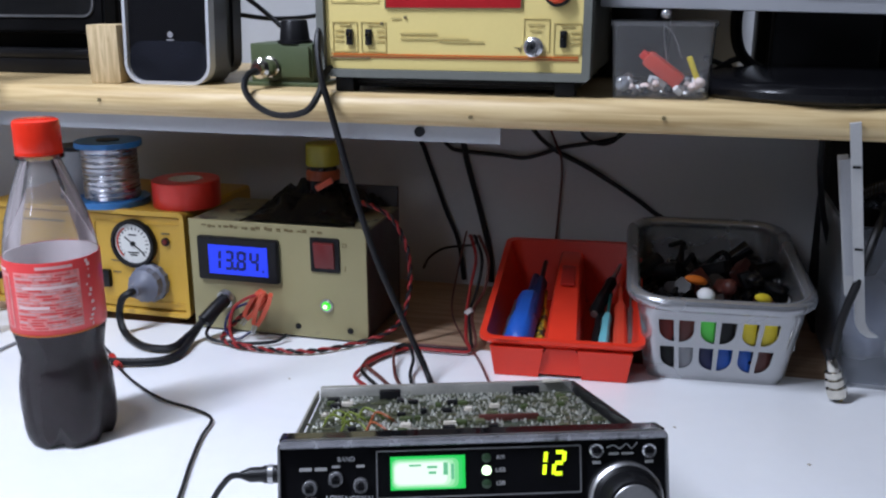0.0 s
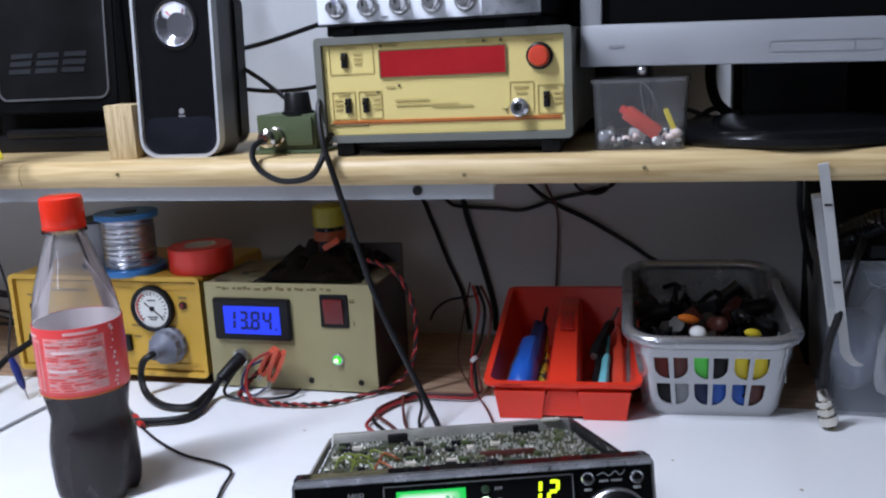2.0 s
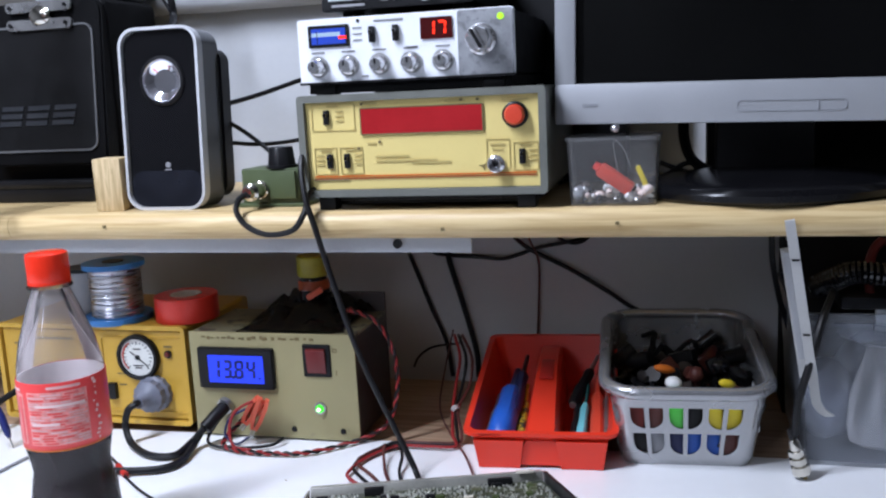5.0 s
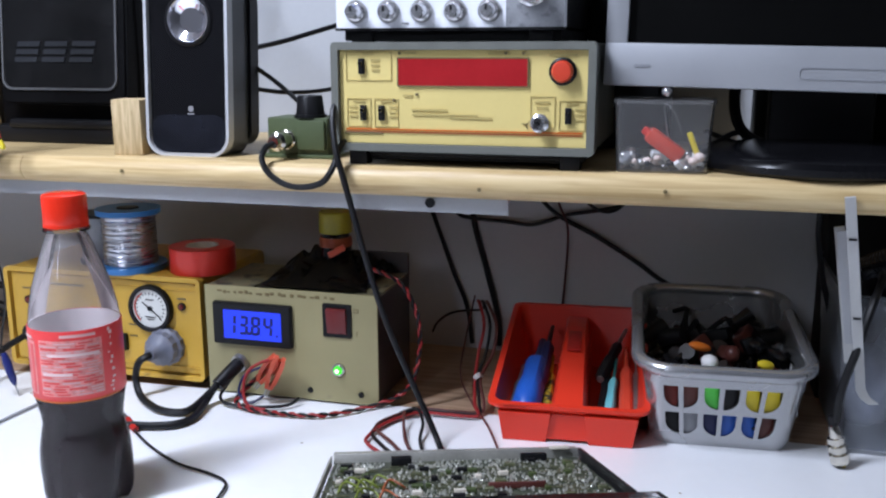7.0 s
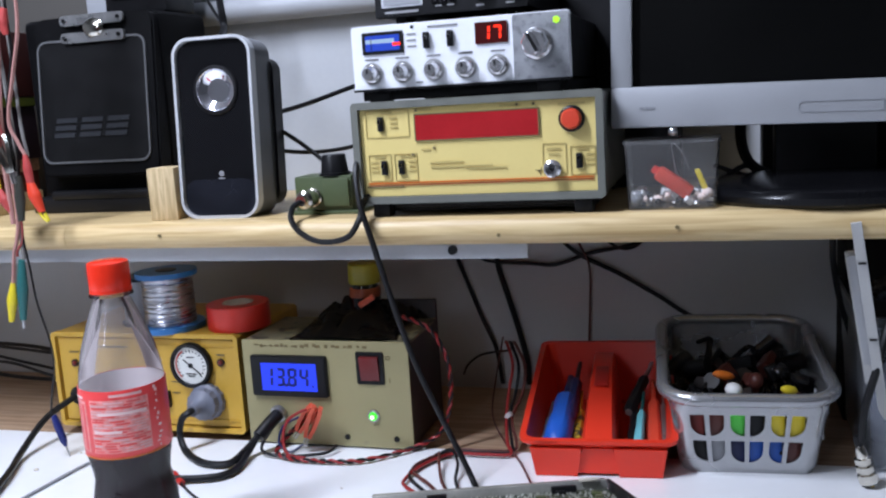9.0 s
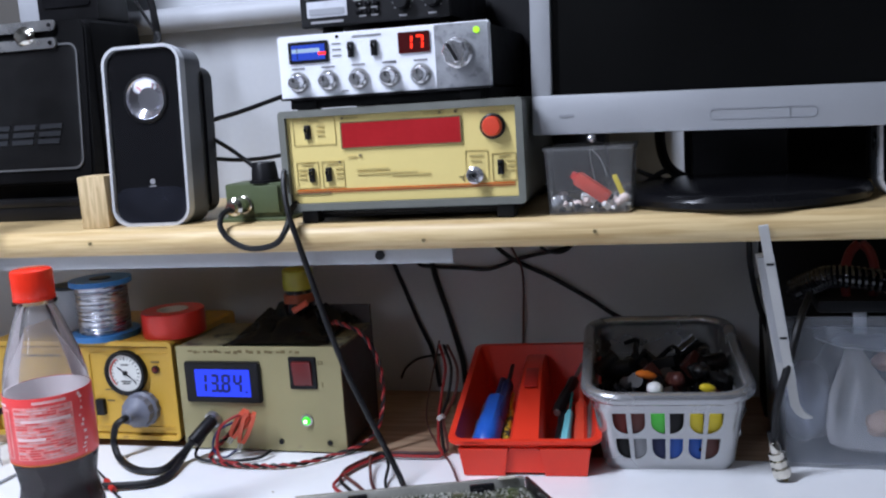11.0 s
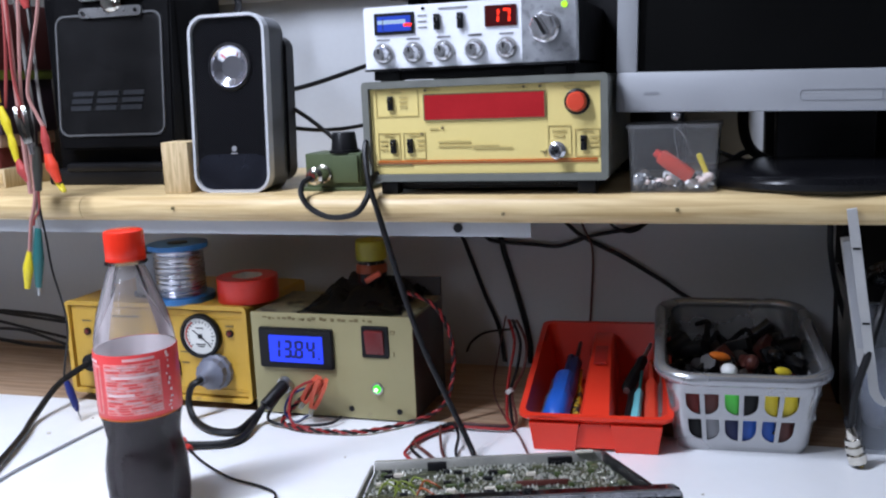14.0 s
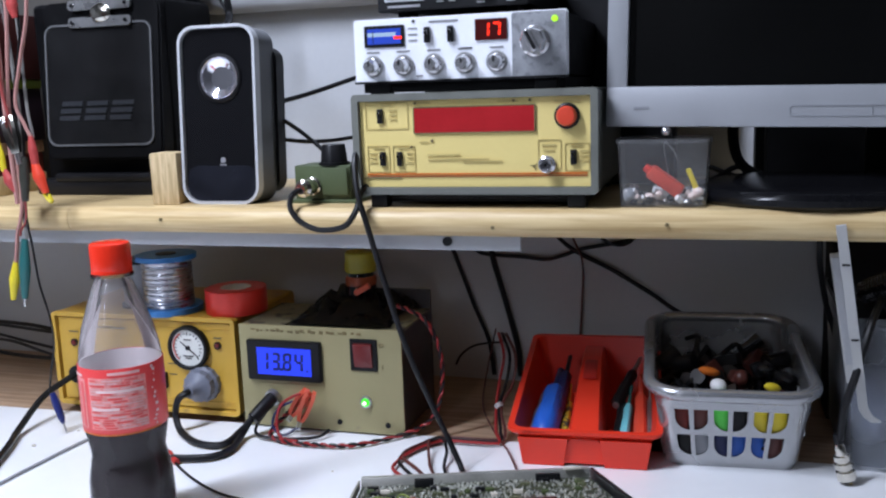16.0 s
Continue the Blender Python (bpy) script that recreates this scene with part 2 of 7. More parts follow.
# brightened copy of the bottle plastic: its milky mix lifts the shoulder
PET_BRIGHT = clear("brightened_bottle_plastic", (0.60, 0.57, 0.56), 0.05, 0.19, (0.96, 0.95, 0.95), 1.5)
PET = clear("clear_bottle_plastic", (0.62, 0.60, 0.60), 0.05, 0.028, (0.98, 0.97, 0.97), 1.24)
FROST = clear("frosted_box_plastic", (0.44, 0.47, 0.52), 0.30, 0.15, (0.92, 0.94, 0.97), 1.28)
TUB = clear("clear_tub_plastic", (0.42, 0.42, 0.42), 0.12, 0.09, (0.94, 0.94, 0.94))
COLA = M("dark_cola", (0.010, 0.004, 0.006), 0.06, var=0.3, scale=20, spec=0.22)


# ---- mesh helpers ----
def box(bm, c, s, bev=0.0, seg=2, m=None):
    """A bevelled block: centre c, size s, turned by m about its centre."""
    t = Matrix.Translation(c) @ (m.to_4x4() if m else Matrix()) @ Matrix.Diagonal((*s, 1))
    vs = bmesh.ops.create_cube(bm, size=1, matrix=t)["verts"]
    if bev:
        es = list({e for v in vs for e in v.link_edges})
        bmesh.ops.bevel(bm, geom=es, offset=min(bev, 0.49 * min(s)), segments=seg, affect="EDGES", profile=0.6)
    return bm


def B(c, s, bev=0.0, seg=2, m=None):
    return box(bmesh.new(), c, s, bev, seg, m)


def span(a, b, bev=0.0, seg=2):
    """A block from corner a to corner b."""
    return B([(p + q) / 2 for p, q in zip(a, b)], [abs(q - p) for p, q in zip(a, b)], bev, seg)


def cyl(bm, a, b, r0, r1=None, seg=24):
    a, b = Vector(a), Vector(b)
    d = b - a
    t = Matrix.Translation((a + b) / 2) @ d.to_track_quat("Z", "Y").to_matrix().to_4x4()
    bmesh.ops.create_cone(bm, cap_ends=True, segments=seg, radius1=r0, radius2=r0 if r1 is None else r1, depth=d.length, matrix=t)
    return bm


def C(a, b, r0, r1=None, seg=24):
    return cyl(bmesh.new(), a, b, r0, r1, seg)


def ball(bm, c, r, scale=(1, 1, 1), seg=12):
    bmesh.ops.create_uvsphere(bm, u_segments=seg, v_segments=max(6, seg // 2), radius=r, matrix=Matrix.Translation(c) @ Matrix.Diagonal((*scale, 1)))
    return bm


def lathe(prof, seg=32, c=(0, 0, 0), m=None, wave=None, caps=True):
    """A turned body from (radius, height) pairs about z; wave(angle, height) scales the radius."""
    bm = bmesh.new()
    m = m or Matrix()
    rings = []
    for r, z in prof:
        ring = []
        for i in range(seg):
            a = 2 * math.pi * i / seg
            k = r * (wave(a, z) if wave else 1)
            ring.append(bm.verts.new(m @ Vector((c[0] + k * math.cos(a), c[1] + k * math.sin(a), c[2] + z))))
        rings.append(ring)
    for p, q in zip(rings, rings[1:]):
        for i in range(seg):
            bm.faces.new((p[i], p[(i + 1) % seg], q[(i + 1) % seg], q[i]))
    if caps and prof[0][0] > 1e-6:
        bm.faces.new(rings[0][::-1])
    if caps and prof[-1][0] > 1e-6:
        bm.faces.new(rings[-1])
    bmesh.ops.remove_doubles(bm, verts=bm.verts, dist=1e-6)
    return bm


def smooth_path(pts, n=8):
    """A Catmull-Rom curve through the points."""
    p = [Vector(q) for q in pts]
    p = [2 * p[0] - p[1], *p, 2 * p[-1] - p[-2]]
    out = []
    for i in range(1, len(p) - 2):
        for k in range(n):
            t = k / n
            a, b, c, d = p[i - 1], p[i], p[i + 1], p[i + 2]
            out.append(0.5 * (2 * b + (c - a) * t + (2 * a - 5 * b + 4 * c - d) * t * t + (3 * b - a - 3 * c + d) * t ** 3))
    out.append(p[-2])
    return out


def tube(bm, pts, r, seg=8, n=8, smooth=True):
    """A round cable along the points."""
    path = smooth_path(pts, n) if smooth else [Vector(q) for q in pts]
    up = Vector((0.31, 0.17, 0.93))
    rings = []
    for i, q in enumerate(path):
        d = (path[min(i + 1, len(path) - 1)] - path[max(i - 1, 0)]).normalized()
        x = d.cross(up).normalized()
        y = d.cross(x)
        up = -y if (-y).dot(up) > 0 else y
        y = d.cross(x)
        rings.append([bm.verts.new(q + r * (math.cos(2 * math.pi * k / seg) * x + math.sin(2 * math.pi * k / seg) * y)) for k in range(seg)])
    for p, q in zip(rings, rings[1:]):
        for i in range(seg):
            bm.faces.new((p[i], p[(i + 1) % seg], q[(i + 1) % seg], q[i]))
    bm.faces.new(rings[0][::-1])
    bm.faces.new(rings[-1])
    return bm


def loop_tube(pts, r, seg=12):
    """A round bar along a closed loop that lies nearly level."""
    bm = bmesh.new()
    p = [Vector(q) for q in pts]
    k = len(p)
    rings = []
    for i in range(k):
        d = (p[(i + 1) % k] - p[i - 1]).normalized()
        x = d.cross(Vector((0, 0, 1))).normalized()
        y = x.cross(d)
        rings.append([bm.verts.new(p[i] + r * (math.cos(2 * math.pi * j / seg) * x + math.sin(2 * math.pi * j / seg) * y)) for j in range(seg)])
    for i in range(k):
        a, b = rings[i], rings[(i + 1) % k]
        for j in range(seg):
            bm.faces.new((a[j], a[(j + 1) % seg], b[(j + 1) % seg], b[j]))
    bmesh.ops.recalc_face_normals(bm, faces=bm.faces)
    return bm


def T(pts, r, seg=8, n=8):
    return tube(bmesh.new(), pts, r, seg, n)


def twist(pts, r, turns, phase):
    """One strand of a twisted pair along the points."""
    path = smooth_path(pts, 24)
    out = []
    for i, q in enumerate(path):
        d = (path[min(i + 1, len(path) - 1)] - path[max(i - 1, 0)]).normalized()
        x = d.cross(Vector((0.2, 0.35, 0.91))).normalized()
        y = d.cross(x)
        a = 2 * math.pi * turns * i / len(path) + phase
        out.append(q + r * (math.cos(a) * x + math.sin(a) * y))
    return tube(bmesh.new(), out, r, 6, 1, smooth=False)


def outline(w, h, r, n=6):
    """A rounded rectangle's corners, counter-clockwise, centred."""
    pts = []
    for cx, cz, a0 in ((w / 2 - r, h / 2 - r, 0), (-w / 2 + r, h / 2 - r, 90), (-w / 2 + r, -h / 2 + r, 180), (w / 2 - r, -h / 2 + r, 270)):
        for k in range(n + 1):
            a = radians(a0 + 90 * k / n)
            pts.append((cx + r * math.cos(a), cz + r * math.sin(a)))
    return pts


def slab(w, h, r, d, c=(0, 0, 0), bev=0.0, n=6):
    """A rounded plate that stands in xz, d thick towards +y from c."""
    bm = bmesh.new()
    o = outline(w, h, r, n)
    f = [bm.verts.new((c[0] + x, c[1], c[2] + z)) for x, z in o]
    g = [bm.verts.new((c[0] + x, c[1] + d, c[2] + z)) for x, z in o]
    k = len(o)
    front = bm.faces.new(f)
    bm.faces.new(g[::-1])
    for i in range(k):
        bm.faces.new((f[(i + 1) % k], f[i], g[i], g[(i + 1) % k]))
    bmesh.ops.recalc_face_normals(bm, faces=bm.faces)
    if bev:
        bmesh.ops.bevel(bm, geom=list(front.edges), offset=bev, segments=2, affect="EDGES")
    return bm


def pierced(w, h, r, d, c, hole, hr, n=8):
    """A rounded plate like slab() with a round hole through it at hole (x, z)."""
    bm = bmesh.new()
    edges = []
    for pts in (outline(w, h, r, n), [(hole[0] - c[0] + hr * math.cos(radians(9 * k)), hole[1] - c[2] + hr * math.sin(radians(9 * k))) for k in range(40)]):
        vs = [bm.verts.new((c[0] + x, c[1], c[2] + z)) for x, z in pts]
        edges.extend(bm.edges.new((vs[i], vs[(i + 1) % len(vs)])) for i in range(len(vs)))
    bmesh.ops.triangle_fill(bm, use_beauty=True, use_dissolve=False, edges=edges)
    ext = bmesh.ops.extrude_face_region(bm, geom=list(bm.faces))
    for v in ext["geom"]:
        if isinstance(v, bmesh.types.BMVert):
            v.co.y += d
    bmesh.ops.recalc_face_normals(bm, faces=bm.faces)
    return bm


def frame_ring(w, h, r, t, d, c=(0, 0, 0), n=6):
    """A rounded rectangular rim in xz: outer w x h, wall t, d deep towards +y."""
    bm = bmesh.new()
    o, q = outline(w, h, r, n), outline(w - 2 * t, h - 2 * t, max(r - t, 0.0003), n)
    k = len(o)
    V = lambda p, y: bm.verts.new((c[0] + p[0], c[1] + y, c[2] + p[1]))
    of, ob_, qf, qb = [V(p, 0) for p in o], [V(p, d) for p in o], [V(p, 0) for p in q], [V(p, d) for p in q]
    for i in range(k):
        j = (i + 1) % k
        bm.faces.new((of[i], of[j], qf[j], qf[i]))
        bm.faces.new((ob_[j], ob_[i], qb[i], qb[j]))
        bm.faces.new((of[j], of[i], ob_[i], ob_[j]))
        bm.faces.new((qf[i], qf[j], qb[j], qb[i]))
    bmesh.ops.recalc_face_normals(bm, faces=bm.faces)
    return bm


def flat(bm, m):
    bmesh.ops.transform(bm, matrix=m, verts=bm.verts)
    return bm


def finish(name, bm, material, angle=35):
    me = bpy.data.meshes.new(name)
    bm.to_mesh(me)
    bm.free()
    for f in me.polygons:
        f.use_smooth = True
    me.set_sharp_from_angle(angle=radians(angle))
    me.materials.append(material)
    return new(name, me)


def part(name, bm, material, parent, label=""):
    """One mesh object under a thing or under a part."""
    ob = finish(name, bm, material)
    ob.parent = parent
    return tagged(ob, label)


def see_through(ob):
    """A clear shell that lets the light in."""
    ob.visible_shadow = False
    return ob


def thing(name, place, label, category, group="", rz=0, rx=0, ry=0, kind=""):
    ob = new(name)
    ob.empty_display_size = 0.02
    ob.matrix_world = pose(*place, rx, ry, rz)
    return tagged(ob, label, category, group, kind)


def solo(name, bm, material, label, category, group="", kind=""):
    """A thing of one mesh."""
    return tagged(finish(name, bm, material), label, category, group, kind)


def bars(rows, material, parent, y, name="lettering", t=0.0006):
    """Unreadable print as bars: rows of x, z, width, height."""
    bm = bmesh.new()
    for x, z, w, h in rows:
        box(bm, (x, y, z), (w, t, h))
    return tagged(part(name, bm, material, parent), kind="stuff")


def words(text, size, material, parent, x, y, z, name="lettering"):
    cu = bpy.data.curves.new(name, "FONT")
    cu.body, cu.size, cu.extrude, cu.align_x, cu.align_y = text, size, 0.0002, "CENTER", "CENTER"
    tmp = bpy.data.objects.new(name, cu)
    scene.collection.objects.link(tmp)
    me = bpy.data.meshes.new_from_object(tmp.evaluated_get(bpy.context.evaluated_depsgraph_get()))
    bpy.data.objects.remove(tmp)
    me.transform(pose(x, y, z, 90, 0, 0))
    me.materials.clear()
    me.materials.append(material)
    ob = new(name, me)
    ob.parent = parent
    return ob


SEGS = {"0": "abcdef", "1": "bc", "2": "abged", "3": "abgcd", "4": "fgbc", "7": "abc", "8": "abcdefg"}


def seven(text, x, z, w, h, gap, t, slant, y):
    """Seven-segment figures in xz from the left end x, about the middle z."""
    bm = bmesh.new()
    for ch in text:
        if ch == ".":
            box(bm, (x - gap * 0.45 - slant * h / 2, y, z - h / 2 + t / 2), (t * 1.1, 0.0005, t * 1.1))
            continue
        for s in SEGS[ch]:
            if s in "agd":
                dz = {"a": h / 2 - t / 2, "g": 0, "d": -h / 2 + t / 2}[s]
                box(bm, (x + w / 2 + slant * dz, y, z + dz), (w - 1.5 * t, 0.0005, t))
            else:
                dz = h / 4 if s in "fb" else -h / 4
                dx = t / 2 if s in "fe" else w - t / 2
                sh = Matrix(((1, 0, slant), (0, 1, 0), (0, 0, 1)))
                box(bm, (x + dx + slant * dz, y, z + dz), (t, 0.0005, h / 2 - t * 0.7), m=sh)
        x += w + gap
    return bm


def screw(parent, x, y, z, r=0.0025, material=None):
    bm = C((x, y + 0.001, z), (x, y - 0.0012, z), r, r * 0.8, 14)
    return part("screw", bm, material or BLACK, parent)


# ---- the room and the bench ----
SH = 0.240          # top of the shelf
BACK = 1.10         # the wall behind the bench


def room():
    tagged(solo("wall_north", span((-1.5, BACK, -0.75), (2.0, BACK + 0.12, 1.6)), WALL, "grey painted wall behind the workbench", "wall"), kind="structure")
    tagged(solo("wall_south", span((-1.5, -3.12, -0.75), (2.0, -3.0, 1.6)), ROOM, "plain painted room wall", "wall"), kind="structure")
    tagged(solo("wall_west", span((-1.62, -3.0, -0.75), (-1.5, BACK, 1.6)), ROOM, "plain painted side wall", "wall"), kind="structure")
    tagged(solo("wall_east", span((2.0, -3.0, -0.75), (2.12, BACK, 1.6)), ROOM, "plain painted side wall", "wall"), kind="structure")
    tagged(solo("floor", span((-1.5, -3.0, -0.85), (2.0, BACK, -0.75)), FLOOR_M, "plain grey floor of the workshop", "floor"), kind="structure")
    tagged(solo("ceiling", span((-1.5, -3.0, 1.6), (2.0, BACK, 1.7)), ROOM, "plain pale ceiling", "ceiling"), kind="structure")


def workbench():
    b = thing("workbench", (0, 0, -0.75), "workbench with a white sheet top and brown board behind", "workbench")
    part("board", span((-1.3, -0.12, 0.715), (1.6, BACK - 0.002, 0.7455), 0.002), BROWN_WOOD, b, "brown wooden board at the back")
    bm = span((-1.3, -0.12, 0.746), (1.6, 0.893, 0.750), 0.001)
    for v in bm.verts:
        if v.co.y > 0.8:
            v.co.y += 0.046 if v.co.x > 0 else -0.033
    part("worktop", bm, WHITE_TOP, b, "white melamine sheet")
    for x in (-1.2, 1.5):
        for y in (0.0, 1.0):
            part("leg", span((x - 0.03, y - 0.03, 0), (x + 0.03, y + 0.03, 0.714)), BROWN_WOOD, b)


def shelf():
    s = thing("shelf", (0, 0, 0), "pale varnished pine shelf with a rounded front edge", "shelf")
    bm = bmesh.new()
    prof = [(BACK - 0.002, SH), (0.832, SH)]
    for k in range(9):
        a = radians(90 + 22.5 * k)
        prof.append((0.832 + 0.011 * math.cos(a), SH - 0.0125 + 0.0125 * math.sin(a)))
    prof += [(BACK - 0.002, SH - 0.025)]
    xs = [-1.1, -0.409, 1.5]
    for x0, x1 in zip(xs, xs[1:]):
        a = [bm.verts.new((x0 + (0.0006 if x0 > -1 else 0), y, z)) for y, z in prof]
        c = [bm.verts.new((x1, y, z)) for y, z in prof]
        for i in range(len(prof)):
            j = (i + 1) % len(prof)
            bm.faces.new((a[i], a[j], c[j], c[i]))
        bm.faces.new(a[::-1])
        bm.faces.new(c)
    bmesh.ops.recalc_face_normals(bm, faces=bm.faces)
    part("board", bm, PINE, s)
    # the steel angle under the front edge
    bm = span((-1.1, 0.836, SH - 0.0385), (0.051, 0.8385, SH - 0.0255))
    box(bm, (-0.5245, 0.850, SH - 0.0268), (1.151, 0.024, 0.002))
    a = part("support_angle", bm, BRACKET, s, "grey steel angle strip")
    part("bolt", C((-0.0155, 0.8365, SH - 0.0305), (-0.0155, 0.8335, SH - 0.0305), 0.0042, seg=16), BLACK, a)
    for x, z in ((0.1765, 0.2285), (0.030, 0.2245), (-0.30, 0.229)):
        part("nail_hole", C((x, 0.8225, z), (x, 0.8195, z), 0.0016, seg=10), INK, s)
    # the slanted steel brace in front of the storage box: two strips with a web between, its foot curled
    def strip(name, p0, p1, w, t, mat_, label="", curl=False):
        p0, p1 = Vector(p0), Vector(p1)
        d = (p1 - p0).normalized()
        side = Vector((1, 0, 0))
        nrm = d.cross(side).normalized()
        side = nrm.cross(d).normalized()
        bm = bmesh.new()
        pts = [p0, p0.lerp(p1, 0.35), p0.lerp(p1, 0.7), p1]
        if curl:
            pts += [p1 + d * 0.008 + Vector((0.003, 0, 0)), p1 + d * 0.013 + Vector((0.009, -0.001, 0))]
        rows = [[bm.verts.new(p + side * a * w / 2 + nrm * b_ * t / 2) for a, b_ in ((-1, -1), (1, -1), (1, 1), (-1, 1))] for p in pts]
        for a, b_ in zip(rows, rows[1:]):
            for k in range(4):
                bm.faces.new((a[k], a[(k + 1) % 4], b_[(k + 1) % 4], b_[k]))
        bm.faces.new(rows[0][::-1])
        bm.faces.new(rows[-1])
        bmesh.ops.recalc_face_normals(bm, faces=bm.faces)
        return part(name, bm, mat_, s, label), d, nrm

    br, d, nrm = strip("brace", (0.3075, 0.8180, 0.2300), (0.3365, 0.868, 0.066), 0.0075, 0.002, WHITE_METAL, "white painted steel brace", True)
    strip("brace_flange", (0.3085, 0.862, 0.200), (0.3275, 0.876, 0.086), 0.0075, 0.002, WHITE_METAL)
    strip("brace_web", (0.3125, 0.857, 0.198), (0.3325, 0.877, 0.082), 0.013, 0.001, BRACKET, "grey web between the strips")
    for f in (0.035, 0.105):
        p = Vector((0.3075, 0.8180, 0.2300)) + d * f
        part("slot", B((p.x, p.y - 0.0014, p.z), (0.0055, 0.0016, 0.0016)), BLACK, br)


room()
workbench()
shelf()


# ---- things on the shelf ----
def speaker(place, rz=0, lean=4.0):
    s = thing("speaker", place, "black desktop speaker with silver rim and bare chrome cone", "speaker", "pair of speakers", rz, -lean)
    w, h = 0.084, 0.173
    part("cabinet", pierced(w - 0.002, h - 0.002, 0.017, 0.034, (0, 0.006, h / 2), (0.0015, 0.1225), 0.0207), GREY_SIDE, s, "grey satin side shell")
    part("back_shell", slab(w + 0.002, h - 0.028, 0.014, 0.016, (0.001, 0.040, h / 2 - 0.004)), BLACK, s, "black rear shell")
    part("rim", frame_ring(w, h, 0.018, 0.0028, 0.010, (0, -0.001, h / 2), 8), SILVER_RIM, s, "silver rim")
    part("face", pierced(w - 0.0064, h - 0.0064, 0.015, 0.004, (0, 0.0035, h / 2), (0.0015, 0.1225), 0.0207), BLACK_GLOSS, s, "glossy black front")
    at = pose(0.0015, 0.0034, 0.1225, 90, 0, 0)
    dish = [(0.0205, -0.004), (0.0205, 0.0018), (0.0200, 0.0024), (0.0194, 0.0016), (0.0188, 0.0)]
    dish += [(0.0182 - 0.0012 * k, -0.00068 * k) for k in range(1, 10)]
    dish += [(0.0064, -0.0066), (0.0050, -0.0052), (0.0028, -0.0044), (0.0, -0.0041)]
    cone = part("cone", lathe(dish, 48, m=at), CONE_M, s, "chrome dish")
    part("surround", lathe([(0.0236, 0), (0.0236, 0.0010), (0.0226, 0.0022), (0.0208, 0.0024), (0.0206, 0.0)], 40, m=at, caps=False), BLACK, cone)
    # greyer band on the glossy front: the shelf's reflection put in as tint
    part("lower_sheen", slab(w - 0.0075, 0.034, 0.013, 0.001, (0, 0.0029, 0.0206)), SHEEN, s, "lower band tinted grey for the shelf's reflection")
    part("badge", C((0.002, 0.004, 0.043), (0.002, 0.003, 0.043), 0.0028, seg=14), GREY_INK, s)
    bars([(0.002, 0.0385, 0.007, 0.0012)], GREY_INK, s, 0.0032)
    return s


SHEEN = M("grey_sheen_band", (0.012, 0.013, 0.018), 0.07, var=0.5, scale=25, spec=0.7)
speaker((-0.2515, 0.853, SH), 0)
speaker((0.446, 0.884, SH), 0)


def offcut():
    o = solo("wood_block", flat(B((0, 0, 0.0255), (0.028, 0.03, 0.051), 0.0015), pose(-0.312, 0.862, SH, 0, 0, 8)), OFFCUT, "small rough softwood block beside the speaker", "wood block")


def carry_case():
    c = thing("carry_case", (-0.4385, 0.930, SH), "black carry case with chrome latch and framed front panel", "case")
    w, h = 0.159, 0.213
    part("body", B((-0.007, 0.066, h / 2 + 0.0), (w + 0.014, 0.100, h), 0.010, 3), BLACK_CLOTH, c)
    # the framed front slopes back a little
    slope = Matrix.Translation((0.002, 0, 0.004)) @ Matrix.Translation((0, 0, 0.05)) @ Matrix.Rotation(radians(-5.5), 4, "X") @ Matrix.Translation((0, 0, -0.05))
    part("lid_face", flat(slab(w - 0.008, h - 0.040, 0.012, 0.020, (0, -0.003, h / 2 + 0.016), 0.002), slope), BLACK_CLOTH, c)
    part("piping", flat(frame_ring(w - 0.021, 0.134, 0.012, 0.0022, 0.003, (-0.003, -0.0052, 0.1175)), slope), PIPING, c, "grey piping round the panel")
    part("panel", flat(slab(w - 0.026, 0.129, 0.010, 0.001, (-0.003, -0.004, 0.1175)), slope), CASE_PANEL, c, "dark mesh panel")
    # the panel's mark, drawn as slanted plates
    sh = Matrix(((1, 0, 0.25), (0, 1, 0), (0, 0, 1)))
    for k in range(3):
        bm = bmesh.new()
        for dz in (-0.0080, 0.0, 0.0080):
            box(bm, (-0.040 + k * 0.033 + 0.25 * dz, -0.0046, 0.0895 + dz), (0.027, 0.0010, 0.0050), m=sh)
        part("mark", flat(bm, slope), GREY_INK2, c, "dark grey raised mark")
    latch = part("latch", flat(slab(0.080, 0.011, 0.0045, 0.0035, (0.003, -0.009, 0.2035)), slope), LATCH_M, c, "chrome butterfly latch")
    part("keeper", flat(slab(0.080, 0.011, 0.0045, 0.0035, (0.003, -0.0085, 0.1850)), slope), LATCH_M, latch)
    part("turn_plate", lathe([(0.013, 0), (0.013, 0.002), (0.010, 0.004), (0, 0.005)], 20, m=slope @ pose(0.006, -0.008, 0.1943, 90, 0, 0) @ Matrix.Diagonal((1, 0.75, 1, 1))), NICKEL, latch)
    for x in (-0.034, 0.034):
        for z in (0.2035, 0.185):
            part("rivet", flat(C((x + 0.003, -0.009, z), (x + 0.003, -0.0105, z), 0.0022, seg=10), slope), BLACK, latch)
    part("base_lip", B((0, -0.002, 0.020), (w - 0.03, 0.012, 0.010), 0.004), BLACK, c)
    part("foot_band", B((-0.007, 0.05, 0.009), (w + 0.010, 0.112, 0.018), 0.004), BLACK, c)


CASE_PANEL = M("dark_speaker_mesh", (0.0065, 0.0065, 0.007), 0.36, var=0.35, scale=40, fine=1500, bump=0.4, spec=0.16)
LATCH_M = M("tarnished_chrome", (0.42, 0.42, 0.42), 0.28, metal=0.85, var=0.2, scale=60)
GREY_INK2 = M("dark_grey_mark", (0.024, 0.026, 0.030), 0.35)
offcut()
carry_case()

